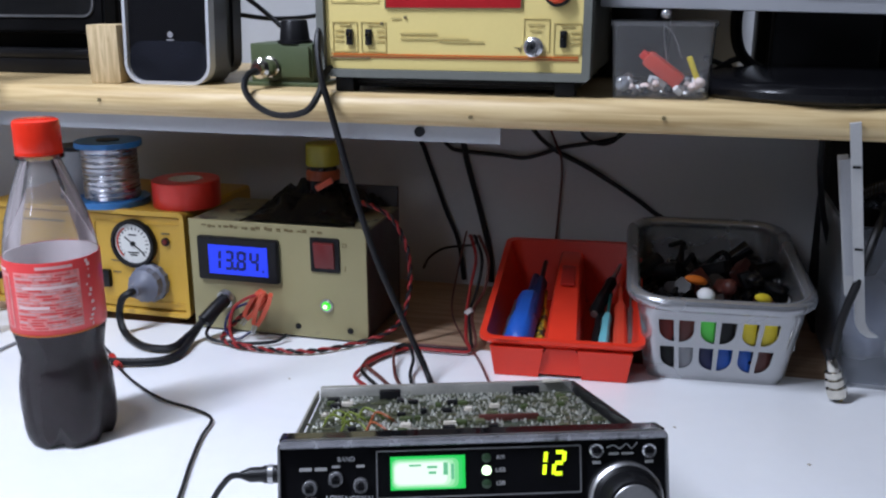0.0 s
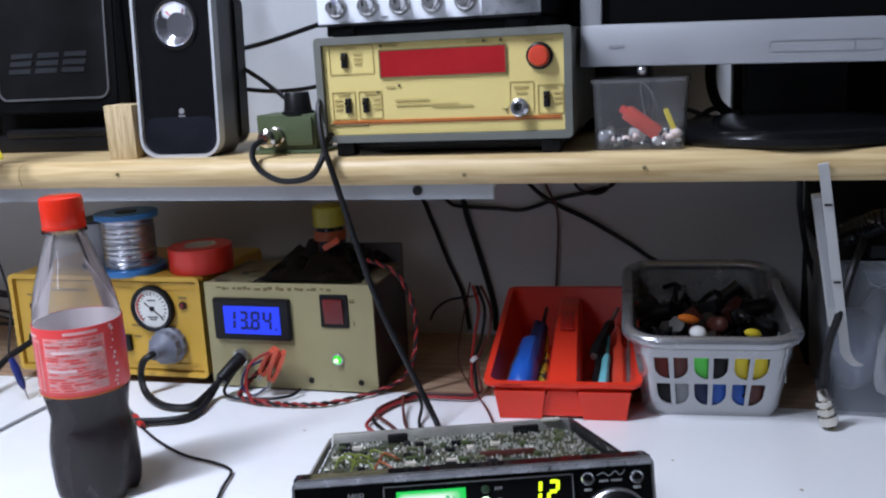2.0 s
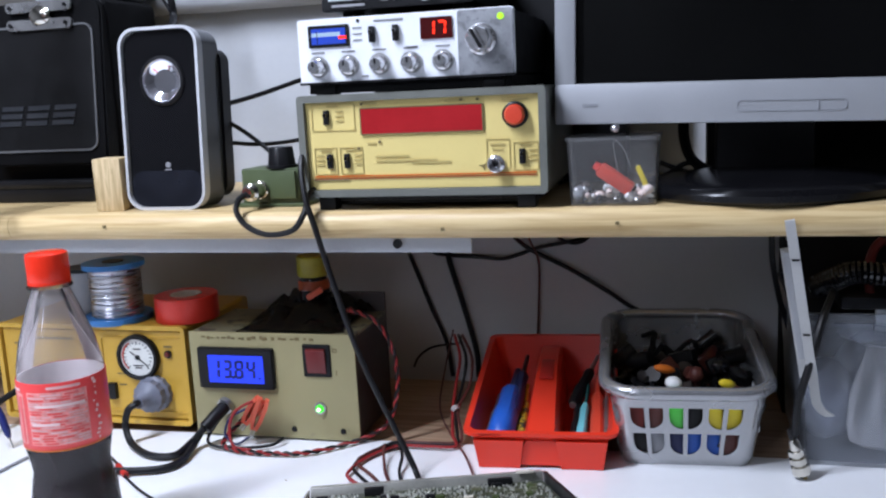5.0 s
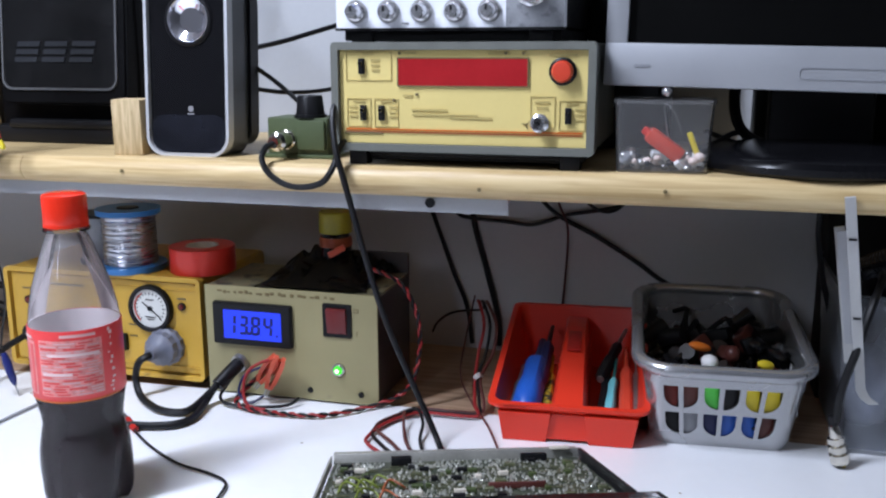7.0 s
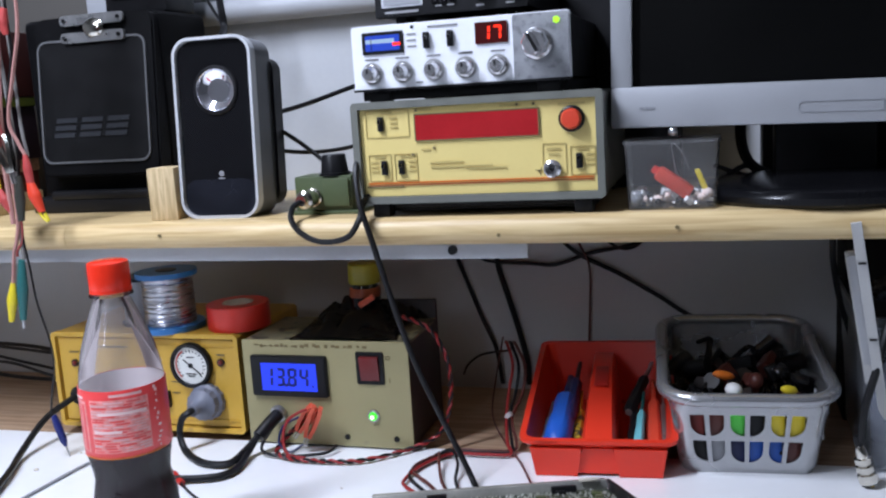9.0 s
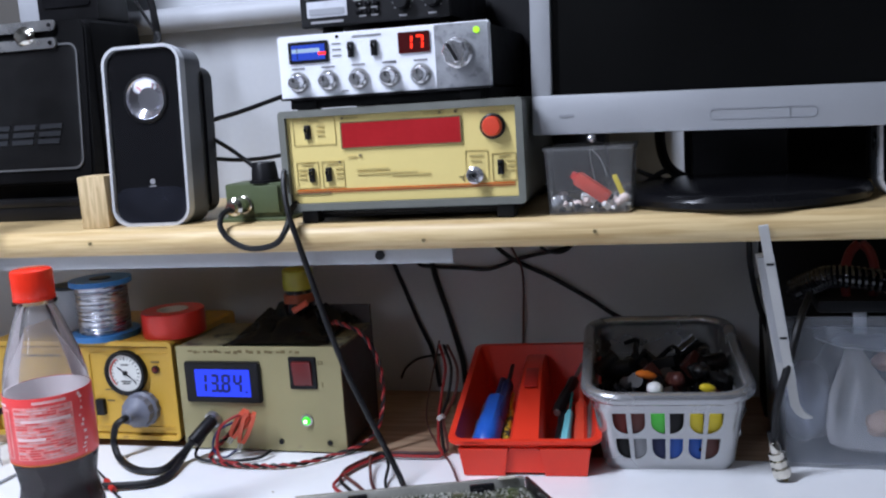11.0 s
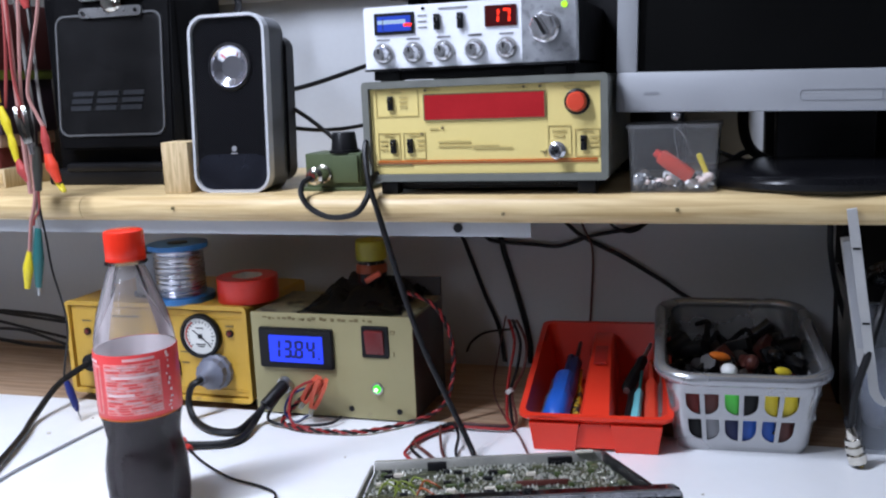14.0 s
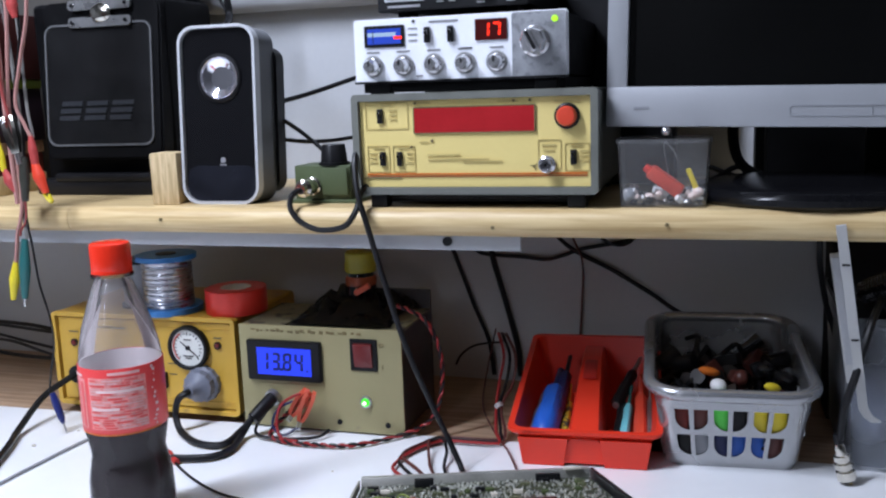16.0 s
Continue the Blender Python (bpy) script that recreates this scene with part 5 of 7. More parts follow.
tray()
TR = pose(0.1035, 0.844, 0, 0, 0, 4.5)
for name, a, b_, r, mm, lab, cat, tip in (
        ("screwdriver", (-0.039, 0.022, 0.022), (-0.033, 0.155, 0.045), 0.0125, BLUE_PL, "blue-handled screwdriver in the red tray", "screwdriver", NAVY_PL),
        ("marker_pen", (-0.052, 0.018, 0.014), (-0.050, 0.12, 0.030), 0.0035, STEEL, "thin steel marker in the red tray", "pen", STEEL),
        ("marker_pen", (-0.0205, 0.025, 0.014), (-0.0215, 0.135, 0.036), 0.0055, YELLOW_BLACK := M("yellow_black_grip", (0.45, 0.30, 0.02), 0.4, var=0.3, scale=60, dirt=(0.02, 0.02, 0.02), dirt_at=0.45), "yellow and black driver in the red tray", "screwdriver", YELLOW_PL),
        ("trimming_tool", (0.034, 0.018, 0.014), (0.041, 0.125, 0.040), 0.0048, TEAL_LIGHT := M("pale_teal_plastic", (0.16, 0.50, 0.55), 0.4), "pale teal trimming tool in the red tray", "tool", TEAL_PL),
        ("marker_pen", (0.030, 0.03, 0.012), (0.034, 0.14, 0.036), 0.0060, BLACK, "black pen in the red tray", "pen", BLACK),
        ("red_driver", (0.0505, 0.026, 0.018), (0.0500, 0.14, 0.047), 0.0065, RED_BUTTON, "red-handled driver in the red tray", "screwdriver", RED_BUTTON),
        ("marker_pen", (0.0588, 0.03, 0.020), (0.0590, 0.13, 0.045), 0.0030, STEEL, "slim steel pen in the red tray", "pen", STEEL),
        ("marker_pen", (-0.030, 0.06, 0.030), (-0.026, 0.19, 0.050), 0.0070, NAVY_PL, "dark blue pen in the red tray", "pen", BLACK),
        ("marker_pen", (0.026, 0.09, 0.030), (0.050, 0.19, 0.050), 0.0065, BLACK, "black driver in the red tray", "screwdriver", STEEL)):
    stick(name, TR @ Vector(a), TR @ Vector(b_), r, mm, lab, cat, tip)
solo("white_bead", ball(bmesh.new(), TR @ Vector((-0.039, 0.0165, 0.014)), 0.0045, (1, 1.3, 1)), WHITE_PL, "small white bead in the red tray", "bead")


def basket():
    b = thing("basket", (0.2320, 0.852, 0), "silver-grey plastic basket with slotted sides, filled with small parts", "basket", rz=4.0)
    H0, H1 = 0.079, 0.098
    L = 0.200

    def loop(bm, w, l, r, z0, z1, yoff=0.0):
        return [bm.verts.new((x, y + L / 2 + yoff, z0 + (z1 - z0) * ((y + l / 2) / l))) for x, y in outline(w, l, r, 5)]

    def shell(bm, spec, cap0=False):
        rs = [loop(bm, *s) for s in spec]
        n = len(rs[0])
        for a, c in zip(rs, rs[1:]):
            for i in range(n):
                bm.faces.new((a[i], a[(i + 1) % n], c[(i + 1) % n], c[i]))
        if cap0:
            bm.faces.new(rs[0][::-1])
        bmesh.ops.recalc_face_normals(bm, faces=bm.faces)
        return bm

    # base pan, upper band and rolled rim; the slots lie between
    part("base_pan", shell(bmesh.new(), [(0.111, 0.151, 0.012, 0.0, 0.0), (0.1167, 0.1562, 0.013, 0.009, 0.009), (0.1125, 0.152, 0.011, 0.009, 0.009), (0.106, 0.146, 0.011, 0.003, 0.003)], True), BASKET_M, b)
    part("upper_band", shell(bmesh.new(), [(0.1314, 0.1834, 0.013, 0.0605, 0.0605), (0.1375, 0.194, 0.026, H0 - 0.006, H1 - 0.006), (0.1345, 0.191, 0.024, H0 - 0.006, H1 - 0.006), (0.128, 0.180, 0.011, 0.0605, 0.0605), (0.1314, 0.1834, 0.013, 0.0605, 0.0605)]), BASKET_M, b)
    rim_pts = [(x, y + L / 2, H0 - 0.004 + (H1 - H0) * ((y + L / 2) / L)) for x, y in outline(0.1415, L, 0.030, 9)]
    bm = loop_tube(rim_pts, 0.0060)
    part("rim", bm, BASKET_M, b, "rolled rim")
    # uprights and a mid band on each side
    def wall_pt(side, u, z):
        f = min(max((z - 0.009) / (0.0605 - 0.009), 0), 1)
        w, l = 0.1165 + (0.131 - 0.1165) * f, 0.156 + (0.183 - 0.156) * f
        if side == "f":
            return Vector((u * w, L / 2 - l / 2, z))
        if side == "b":
            return Vector((u * w, L / 2 + l / 2, z))
        return Vector(((-w / 2 if side == "l" else w / 2), L / 2 + u * l, z))

    # front and back walls: three split ovals in two rows
    def slotted(side):
        bm = bmesh.new()
        edges = []

        def ring(pts):
            vs = [bm.verts.new((x, 0, z)) for x, z in pts]
            edges.extend(bm.edges.new((vs[i], vs[(i + 1) % len(vs)])) for i in range(len(vs)))

        ring([(-0.400, 0.005), (0.400, 0.005), (0.400, 0.062), (-0.400, 0.062)])
        for g in (-0.27, -0.01, 0.25):
            for zt, zb in ((0.0585, 0.0375), (0.0325, 0.0110)):
                for sg in (-1, 1):
                    b0, w = 0.016, 0.110
                    pts = [(g + sg * b0, zt), (g + sg * w, zt)]
                    for k in range(6):
                        a = radians(90 * k / 5)
                        pts.append((g + sg * (b0 + (w - b0) * math.cos(a)), zb + 0.011 - 0.011 * math.sin(a)))
                    ring(pts)
        bmesh.ops.triangle_fill(bm, use_beauty=True, use_dissolve=False, edges=edges)
        sgn = 1 if side == "f" else -1
        ext = bmesh.ops.extrude_face_region(bm, geom=list(bm.faces))
        back = {v for v in ext["geom"] if isinstance(v, bmesh.types.BMVert)}
        for v in bm.verts:
            p = wall_pt(side, v.co.x, v.co.z)
            v.co = p + Vector((0, sgn * (0.0022 if v in back else 0.0), 0))
        bmesh.ops.recalc_face_normals(bm, faces=bm.faces)
        part("slotted_wall", bm, BASKET_M, b)

    slotted("f")
    slotted("b")
    # rounded corner posts between the walls
    for sx, sy in ((-1, -1), (1, -1), (-1, 1), (1, 1)):
        bm = bmesh.new()
        rows = []
        for z in (0.006, 0.0615):
            f = min(max((z - 0.009) / (0.0605 - 0.009), 0), 1)
            hw, hl = (0.1165 + 0.0145 * f) / 2, (0.156 + 0.027 * f) / 2
            for r_ in (0.0135, 0.0112):
                rows.append([bm.verts.new((sx * (hw - 0.0135 + r_ * math.cos(radians(15 * k))), L / 2 + sy * (hl - 0.0135 + r_ * math.sin(radians(15 * k))), z)) for k in range(7)])
        for a, c in ((0, 2), (1, 3), (0, 1), (2, 3)):
            for k in range(6):
                bm.faces.new((rows[a][k], rows[a][k + 1], rows[c][k + 1], rows[c][k]))
        bmesh.ops.recalc_face_normals(bm, faces=bm.faces)
        part("corner_post", bm, BASKET_M, b)
    us = ((-0.40, 0.05), (-0.3, 0.05), (-0.2, 0.05), (-0.1, 0.05), (0.0, 0.05), (0.1, 0.05), (0.2, 0.05), (0.3, 0.05), (0.40, 0.05))
    for side in "lr":
        for u, hw in us:
            bm = bmesh.new()
            inn = Vector((0, 0.0025, 0)) if side == "f" else Vector((0, -0.0025, 0)) if side == "b" else Vector((0.0025 if side == "l" else -0.0025, 0, 0))
            vs = []
            for z in (0.006, 0.0615):
                for du in (-hw / 2, hw / 2):
                    p = wall_pt(side, u + du, z)
                    vs += [bm.verts.new(p), bm.verts.new(p + inn)]
            for q in ((0, 2, 6, 4), (1, 3, 7, 5), (0, 1, 5, 4), (2, 3, 7, 6)):
                bm.faces.new([vs[i] for i in q])
            bmesh.ops.recalc_face_normals(bm, faces=bm.faces)
            part("upright", bm, BASKET_M, b)
        bm = bmesh.new()
        pa, pb = wall_pt(side, -0.42, 0.034), wall_pt(side, 0.42, 0.034)
        mid = (pa + pb) / 2
        dd = pb - pa
        box(bm, mid, (dd.length, 0.0026, 0.0065) if side in "fb" else (0.0026, dd.length, 0.0065))
        part("middle_band", bm, BASKET_M, b)
    # what fills it
    rnd = random.Random(21)
    BT = pose(0.2320, 0.852, 0, 0, 0, 4.0)
    cols = [BLACK, BLACK, RUBBER, BLACK_GLOSS, CASE_DARK, BLACK, RUBBER, BROWN_PL, BLACK, CASE_DARK, RUBBER, BLACK_GLOSS]
    for k in range(150):
        y = rnd.uniform(0.035, 0.172)
        z = rnd.uniform(0.012, 0.050 + 0.030 * (y - 0.035) / 0.135)
        sp = 0.043 + 0.012 * z / 0.06
        x = rnd.uniform(-sp, sp)
        bm = bmesh.new()
        if k % 3 == 0:
            r = rnd.uniform(0.006, 0.010)
            cyl(bm, (-0.012, 0, 0), (0.012, 0, 0), r, r * 0.9, 14)
        elif k % 3 == 1:
            box(bm, (0, 0, 0), (rnd.uniform(0.012, 0.03), rnd.uniform(0.010, 0.02), rnd.uniform(0.008, 0.016)), 0.002, 2)
        else:
            tube(bm, [(-0.018, 0, 0), (-0.008, 0.012, 0.004), (0.008, -0.008, 0.006), (0.02, 0.004, 0)], 0.0026, 7, 5)
        o = solo("small_part", bm, cols[k % len(cols)], "dark small component heaped in the basket", "component", "parts in the basket")
        o.matrix_world = BT @ pose(x, y, z, rnd.uniform(0, 360), rnd.uniform(-40, 40), rnd.uniform(0, 360))
    for x, y, z, m_, lab, sc in ((-0.010, 0.040, 0.071, WHITE_PL, "white round knob in the basket", (1.15, 1.15, 0.95)), (-0.017, 0.060, 0.078, ORANGE_PL, "orange plastic piece in the basket", (1.6, 0.7, 0.6)),
                                 (0.012, 0.070, 0.070, BROWN_PL, "brown rounded piece in the basket", (1, 1, 1.1)), (0.036, 0.038, 0.072, YELLOW_PL, "yellow plastic piece in the basket", (1.2, 0.6, 0.6)),
                                 (0.035, 0.085, 0.073, BLACK_GLOSS, "glossy black piece in the basket", (1.3, 1, 0.9)), (0.050, 0.075, 0.070, BLACK, "black cable end in the basket", (1, 2, 0.7))):
        o = solo("loose_piece", ball(bmesh.new(), (0, 0, 0), 0.0068, sc, 14), m_, lab, "component", "parts in the basket")
        o.matrix_world = BT @ pose(x, y, z, 0, 15, 20)
    # bright things behind the slots
    for u, z, m_, lab in ((-0.335, 0.048, PLIER_RED, "dark red piece behind the basket slots"), (-0.205, 0.048, BROWN_PL, "brown piece behind the basket slots"), (-0.072, 0.048, LIME_PL, "lime green piece behind the basket slots"), (0.055, 0.048, BLACK, "black piece behind the basket slots"),
                          (0.185, 0.048, YELLOW_PL, "yellow piece behind the basket slots"), (0.315, 0.047, YELLOW_PL, "yellow piece behind the basket slots"), (-0.335, 0.021, BLACK, "black piece behind the basket slots"), (-0.205, 0.021, GREY_PL, "grey piece behind the basket slots"),
                          (-0.072, 0.021, NAVY_PL, "navy piece behind the basket slots"), (0.055, 0.021, BLUE_PL, "blue piece behind the basket slots"), (0.185, 0.021, BLUE_PL, "blue piece behind the basket slots"), (0.315, 0.021, BROWN_PL, "brown piece behind the basket slots")):
        p = wall_pt("f", u, z)
        o = solo("packed_piece", B((0, 0, 0), (0.0135, 0.014, 0.024), 0.004, 2), m_, lab, "component", "parts in the basket")
        o.matrix_world = BT @ pose(p.x, p.y + 0.012, p.z, 0, 0, 0)


BROWN_PL = M("brown_plastic", (0.09, 0.025, 0.02), 0.4, var=0.2)
basket()


def container():
    c = thing("storage_box", (0.436, 0.884, 0), "frosted see-through storage box full of bagged oddments", "storage box")
    bm = bmesh.new()
    rings = []
    for w, l, z in ((0.216, 0.152, 0.0), (0.226, 0.166, 0.130), (0.234, 0.174, 0.131), (0.234, 0.174, 0.140), (0.228, 0.168, 0.140), (0.222, 0.162, 0.130), (0.212, 0.148, 0.003)):
        rings.append([bm.verts.new((x, y + 0.085, z)) for x, y in outline(w, l, 0.012, 4)])
    n = len(rings[0])
    for a, b_ in zip(rings, rings[1:]):
        for i in range(n):
            bm.faces.new((a[i], a[(i + 1) % n], b_[(i + 1) % n], b_[i]))
    bm.faces.new(rings[0][::-1])
    bm.faces.new(rings[-1])
    bmesh.ops.recalc_face_normals(bm, faces=bm.faces)
    see_through(part("shell", bm, FROST, c, "frosted plastic shell"))
    bm = bmesh.new()
    arc = [(-0.085, 0.131), (-0.080, 0.120), (-0.060, 0.1125), (-0.02, 0.1085), (0.03, 0.1085), (0.07, 0.1125), (0.09, 0.120), (0.095, 0.131)]
    f1, f2 = [bm.verts.new((x, 0.0010, z)) for x, z in arc], [bm.verts.new((x, 0.0030, z)) for x, z in arc]
    bm.faces.new(f1)
    bm.faces.new(f2[::-1])
    for i in range(len(arc)):
        bm.faces.new((f1[i], f1[(i + 1) % 8], f2[(i + 1) % 8], f2[i]))
    bmesh.ops.recalc_face_normals(bm, faces=bm.faces)
    see_through(part("grip_lip", bm, FROST, c))
    def lump(name, mat_, label, at, size, seed, category="bag"):
        bm = bmesh.new()
        bmesh.ops.create_icosphere(bm, subdivisions=4, radius=1)
        for v in bm.verts:
            n_ = v.co.copy()
            v.co *= 1 + 0.16 * noise.noise(n_ * 1.7 + Vector((seed, 0, 0))) + 0.05 * noise.noise(n_ * 6 + Vector((seed, 3, 0)))
            v.co = Vector((v.co.x * size[0], v.co.y * size[1], max(v.co.z, -0.85) * size[2]))
        o = solo(name, bm, mat_, label, category, "things in the storage box")
        o.location = at

    # a tall pale bag drawn together at its neck, with bright oddments about it
    bm = lathe([(0.030, 0.0), (0.036, 0.004), (0.036, 0.022), (0.031, 0.040), (0.022, 0.058), (0.013, 0.076), (0.008, 0.088), (0.010, 0.093), (0.0, 0.093)], 36, wave=lambda a, z: 1 + 0.05 * math.cos(5 * a + 40 * z) + 0.03 * math.cos(11 * a))
    for v in bm.verts:
        v.co.x -= 0.16 * v.co.z
        v.co.y *= 0.7
    o = solo("tied_bag", bm, BAG_PALE, "tall pale bag drawn together at its neck", "bag", "things in the storage box")
    o.location = (0.4080, 0.932, 0.008)
    lump("orange_packet", ORANGE_PALE, "dull orange packet in the storage box", (0.4145, 0.9085, 0.036), (0.016, 0.008, 0.012), 1, "packet")
    lump("pink_packet", PINK_PL, "dull pink packet in the storage box", (0.430, 0.948, 0.082), (0.018, 0.014, 0.010), 2, "packet")
    lump("dark_bag", GREY_BLUE, "dark crumpled bag in the storage box", (0.355, 0.955, 0.040), (0.026, 0.040, 0.036), 3)
    lump("dark_bag", GREY_BLUE, "dark crumpled bag in the storage box", (0.500, 0.975, 0.050), (0.034, 0.040, 0.046), 4)
    lump("dark_bag", GREY_BLUE, "dark crumpled bag in the storage box", (0.415, 0.995, 0.050), (0.050, 0.030, 0.044), 5)
    solo("white_card", B((0.474, 0.912, 0.026), (0.050, 0.003, 0.040), 0.0006), WHITE_PL, "white card standing in the storage box", "card", "things in the storage box")
    t = thing("red_roll", (0.4335, 0.902, 0.0165), "small red roll in the storage box", "roll", "things in the storage box")
    part("roll", C((0, 0, 0), (0, 0.022, 0), 0.0105, seg=24), RED_DULL, t)
    part("bore", C((0, -0.0006, 0), (0, 0.004, 0), 0.005, seg=16), RED_DARK, t)
    # the coiled black cord lying on top
    pts = [(0.345, 0.945, 0.146), (0.356, 0.93, 0.155), (0.372, 0.918, 0.164), (0.400, 0.915, 0.162), (0.44, 0.92, 0.154), (0.50, 0.93, 0.148)]
    path = smooth_path(pts, 90)
    out = []
    for i, q in enumerate(path):
        d = (path[min(i + 1, len(path) - 1)] - path[max(i - 1, 0)]).normalized()
        x = d.cross(Vector((0, 0, 1))).normalized()
        y = d.cross(x)
        a = 2 * math.pi * i / 14
        out.append(q + Vector((0, 0, 0.004)) + 0.0085 * (math.cos(a) * x + math.sin(a) * y))
    solo("coiled_cord", tube(bmesh.new(), out, 0.0023, 6, 1, smooth=False), BLACK_GLOSS, "black coiled cord on the storage box", "cord")
    solo("dark_lining", flat(B((0, 0, 0), (0.17, 0.10, 0.012), 0.004), pose(0.448, 0.985, 0.136)), BLACK, "dark flat bundle on top of the storage box", "bundle")
    p = thing("pliers", (0.402, 0.955, 0.141), "red-handled pliers standing in the storage box", "pliers")
    part("handle", T([(-0.010, 0, -0.01), (-0.013, 0, 0.02), (-0.009, 0, 0.040), (-0.001, 0, 0.050)], 0.0042), PLIER_RED, p)
    part("handle", T([(0.010, 0, -0.01), (0.013, 0, 0.02), (0.009, 0, 0.040), (0.001, 0, 0.050)], 0.0042), PLIER_RED, p)
    part("jaw", B((0, 0, -0.02), (0.012, 0.006, 0.03), 0.002), STEEL, p)


container()


# ---- the opened radio in front ----
def open_radio():
    r = thing("open_radio", (0.1016, 0.5272, 0.1072), "opened black transceiver with bare circuit board and lit green display", "radio", rz=18.3, rx=-15.83)
    part("front_panel", slab(0.195, 0.056, 0.004, 0.016, (0, 0.002, -0.028), 0.0012), BLACK_GLOSS, r, "black front panel")
    part("trim", frame_ring(0.195, 0.056, 0.004, 0.0012, 0.003, (0, 0.0, -0.028)), STEEL, r, "thin bright edge trim")
    part("top_lip", B((0, 0.012, -0.0012), (0.194, 0.016, 0.0022), 0.0006), BLACK, r)
    # pale bar along the black upper edge: the bevel's highlight put into its colour
    part("top_bevel", T([(-0.0960, -0.0004, -0.0024), (-0.05, -0.0004, -0.0024), (0.05, -0.0004, -0.0024), (0.0960, -0.0004, -0.0024)], 0.0019, 8, 2), LIP, r, "upper edge bar coloured bright for its highlight")
    part("chassis", B((-0.0037, 0.098, -0.031), (0.172, 0.152, 0.046), 0.001), ALU, r, "aluminium chassis")
    part("side_rail", B((-0.0037 + 0.0875, 0.098, -0.004), (0.0025, 0.152, 0.008)), BLACK, r)
    part("side_rail", B((-0.0037 - 0.0870, 0.098, -0.005), (0.0014, 0.152, 0.006)), ALU, r)
    part("rear_lip", B((-0.0037, 0.1700, -0.0035), (0.170, 0.010, 0.009), 0.0008), ALU, r, "bare aluminium rear edge")
    board = part("circuit_board", B((-0.0037, 0.094, -0.0062), (0.168, 0.142, 0.0016)), PCB, r, "soldered side of the circuit board")
    rnd = random.Random(3)
    # solder joints: many small bright cones and wire ends
    bm = bmesh.new()
    for k in range(1700):
        x, y = rnd.uniform(-0.085, 0.078), rnd.uniform(0.027, 0.158)
        den = noise.noise(Vector((x * 30, y * 30, 2.0))) + 0.25 + (0.25 if x > -0.03 else 0)
        if den < 0.05:
            continue
        s = rnd.uniform(0.0005, 0.0012)
        bmesh.ops.create_cone(bm, cap_ends=True, segments=5, radius1=s, radius2=s * 0.3, depth=s * 1.8, matrix=Matrix.Translation((x, y, -0.0050 + s * 0.7)) @ Matrix.Rotation(rnd.uniform(-0.4, 0.4), 4, "X"))
    o = part("solder_joints", bm, SOLDER_DOT, board)
    tagged(o, kind="stuff")
    bm = bmesh.new()
    for k in range(420):
        x, y = rnd.uniform(-0.085, 0.078), rnd.uniform(0.027, 0.158)
        box(bm, (x, y, -0.0048), (rnd.choice((0.001, 0.006, 0.011)), rnd.choice((0.001, 0.0014, 0.005)), 0.0006))
    o = part("track_layer", bm, TRACK, board)
    tagged(o, kind="stuff")
    for k in range(46):
        x, y = rnd.uniform(-0.082, 0.075), rnd.uniform(0.030, 0.150)
        m_ = (BLACK, OLIVE_DARK, TRACK, BLACK, TRACK, OLIVE_DARK, CARD)[k % 7]
        part("component", B((x, y, -0.0035), (rnd.uniform(0.003, 0.008), rnd.uniform(0.003, 0.006), 0.003), 0.0005, 1), m_, board)
    part("long_chip", B((0.025, 0.062, -0.003), (0.034, 0.004, 0.0035), 0.0006), BROWN_PL, board, "brown connector strip")
    part("black_part", B((-0.042, 0.148, -0.002), (0.014, 0.008, 0.006), 0.001), BLACK, board)
    part("black_part", B((0.048, 0.152, -0.002), (0.018, 0.006, 0.005), 0.001), BLACK, board)
    part("yellow_part", B((0.068, 0.164, 0.0018), (0.013, 0.006, 0.002), 0.0006), CARD, board)
    for k in range(7):
        x, y = rnd.uniform(-0.08, -0.05), rnd.uniform(0.03, 0.08)
        part("loop_wire", T([(x, y, -0.005), (x + 0.004, y + 0.003, 0.001), (x + 0.011, y + rnd.uniform(-0.006, 0.008), -0.001), (x + 0.015, y, -0.005)], 0.0007, 5, 5), (OLIVE, RUST, OLIVE)[k % 3], board)
    # the display window with its framed figures
    wn = part("window", slab(0.101, 0.0225, 0.001, 0.001, (0.002, 0.0008, -0.0185)), BLACK_GLOSS, r, "framed display window")
    part("window_frame", frame_ring(0.1025, 0.0240, 0.001, 0.0007, 0.001, (0.002, 0.0003, -0.0185)), STEEL, wn)
    m = part("meter", B((-0.0237, 0.0004, -0.0180), (0.0372, 0.0008, 0.0165)), LCD_GREEN, wn, "glowing green meter")
    for k in range(5):
        part("lit_core", slab(0.0355 - 0.0024 * k, 0.0158 - 0.0013 * k, 0.0030, 0.0001, (-0.0243 - 0.0007 * k, -0.0001 - 0.0001 * k, -0.0182)), LCD_STEPS[k], m)
    bars([(-0.0150, -0.0160, 0.0022, 0.0060), (-0.0115, -0.0175, 0.0016, 0.0075), (-0.0215, -0.0150, 0.0050, 0.0012), (-0.0215, -0.0178, 0.0038, 0.0012), (-0.0300, -0.0140, 0.0060, 0.0009)], LCD_INK, m, -0.0009, "meter_marks")
    part("channel_figures", seven("12", 0.0293, -0.0152, 0.0066, 0.0125, 0.0028, 0.0019, 0.10, 0.0003), DIGIT_LIME, wn, "glowing yellow-green figures")
    for k, (z, m_) in enumerate(((-0.0115, GREEN_OFF), (-0.0178, LED_CORE), (-0.0245, GREEN_OFF))):
        part("mode_lamp", lathe([(0.0024, 0), (0.0024, 0.0008), (0, 0.0018)], 14, m=pose(0.0055, 0.0006, z, 90, 0, 0)), m_, wn)
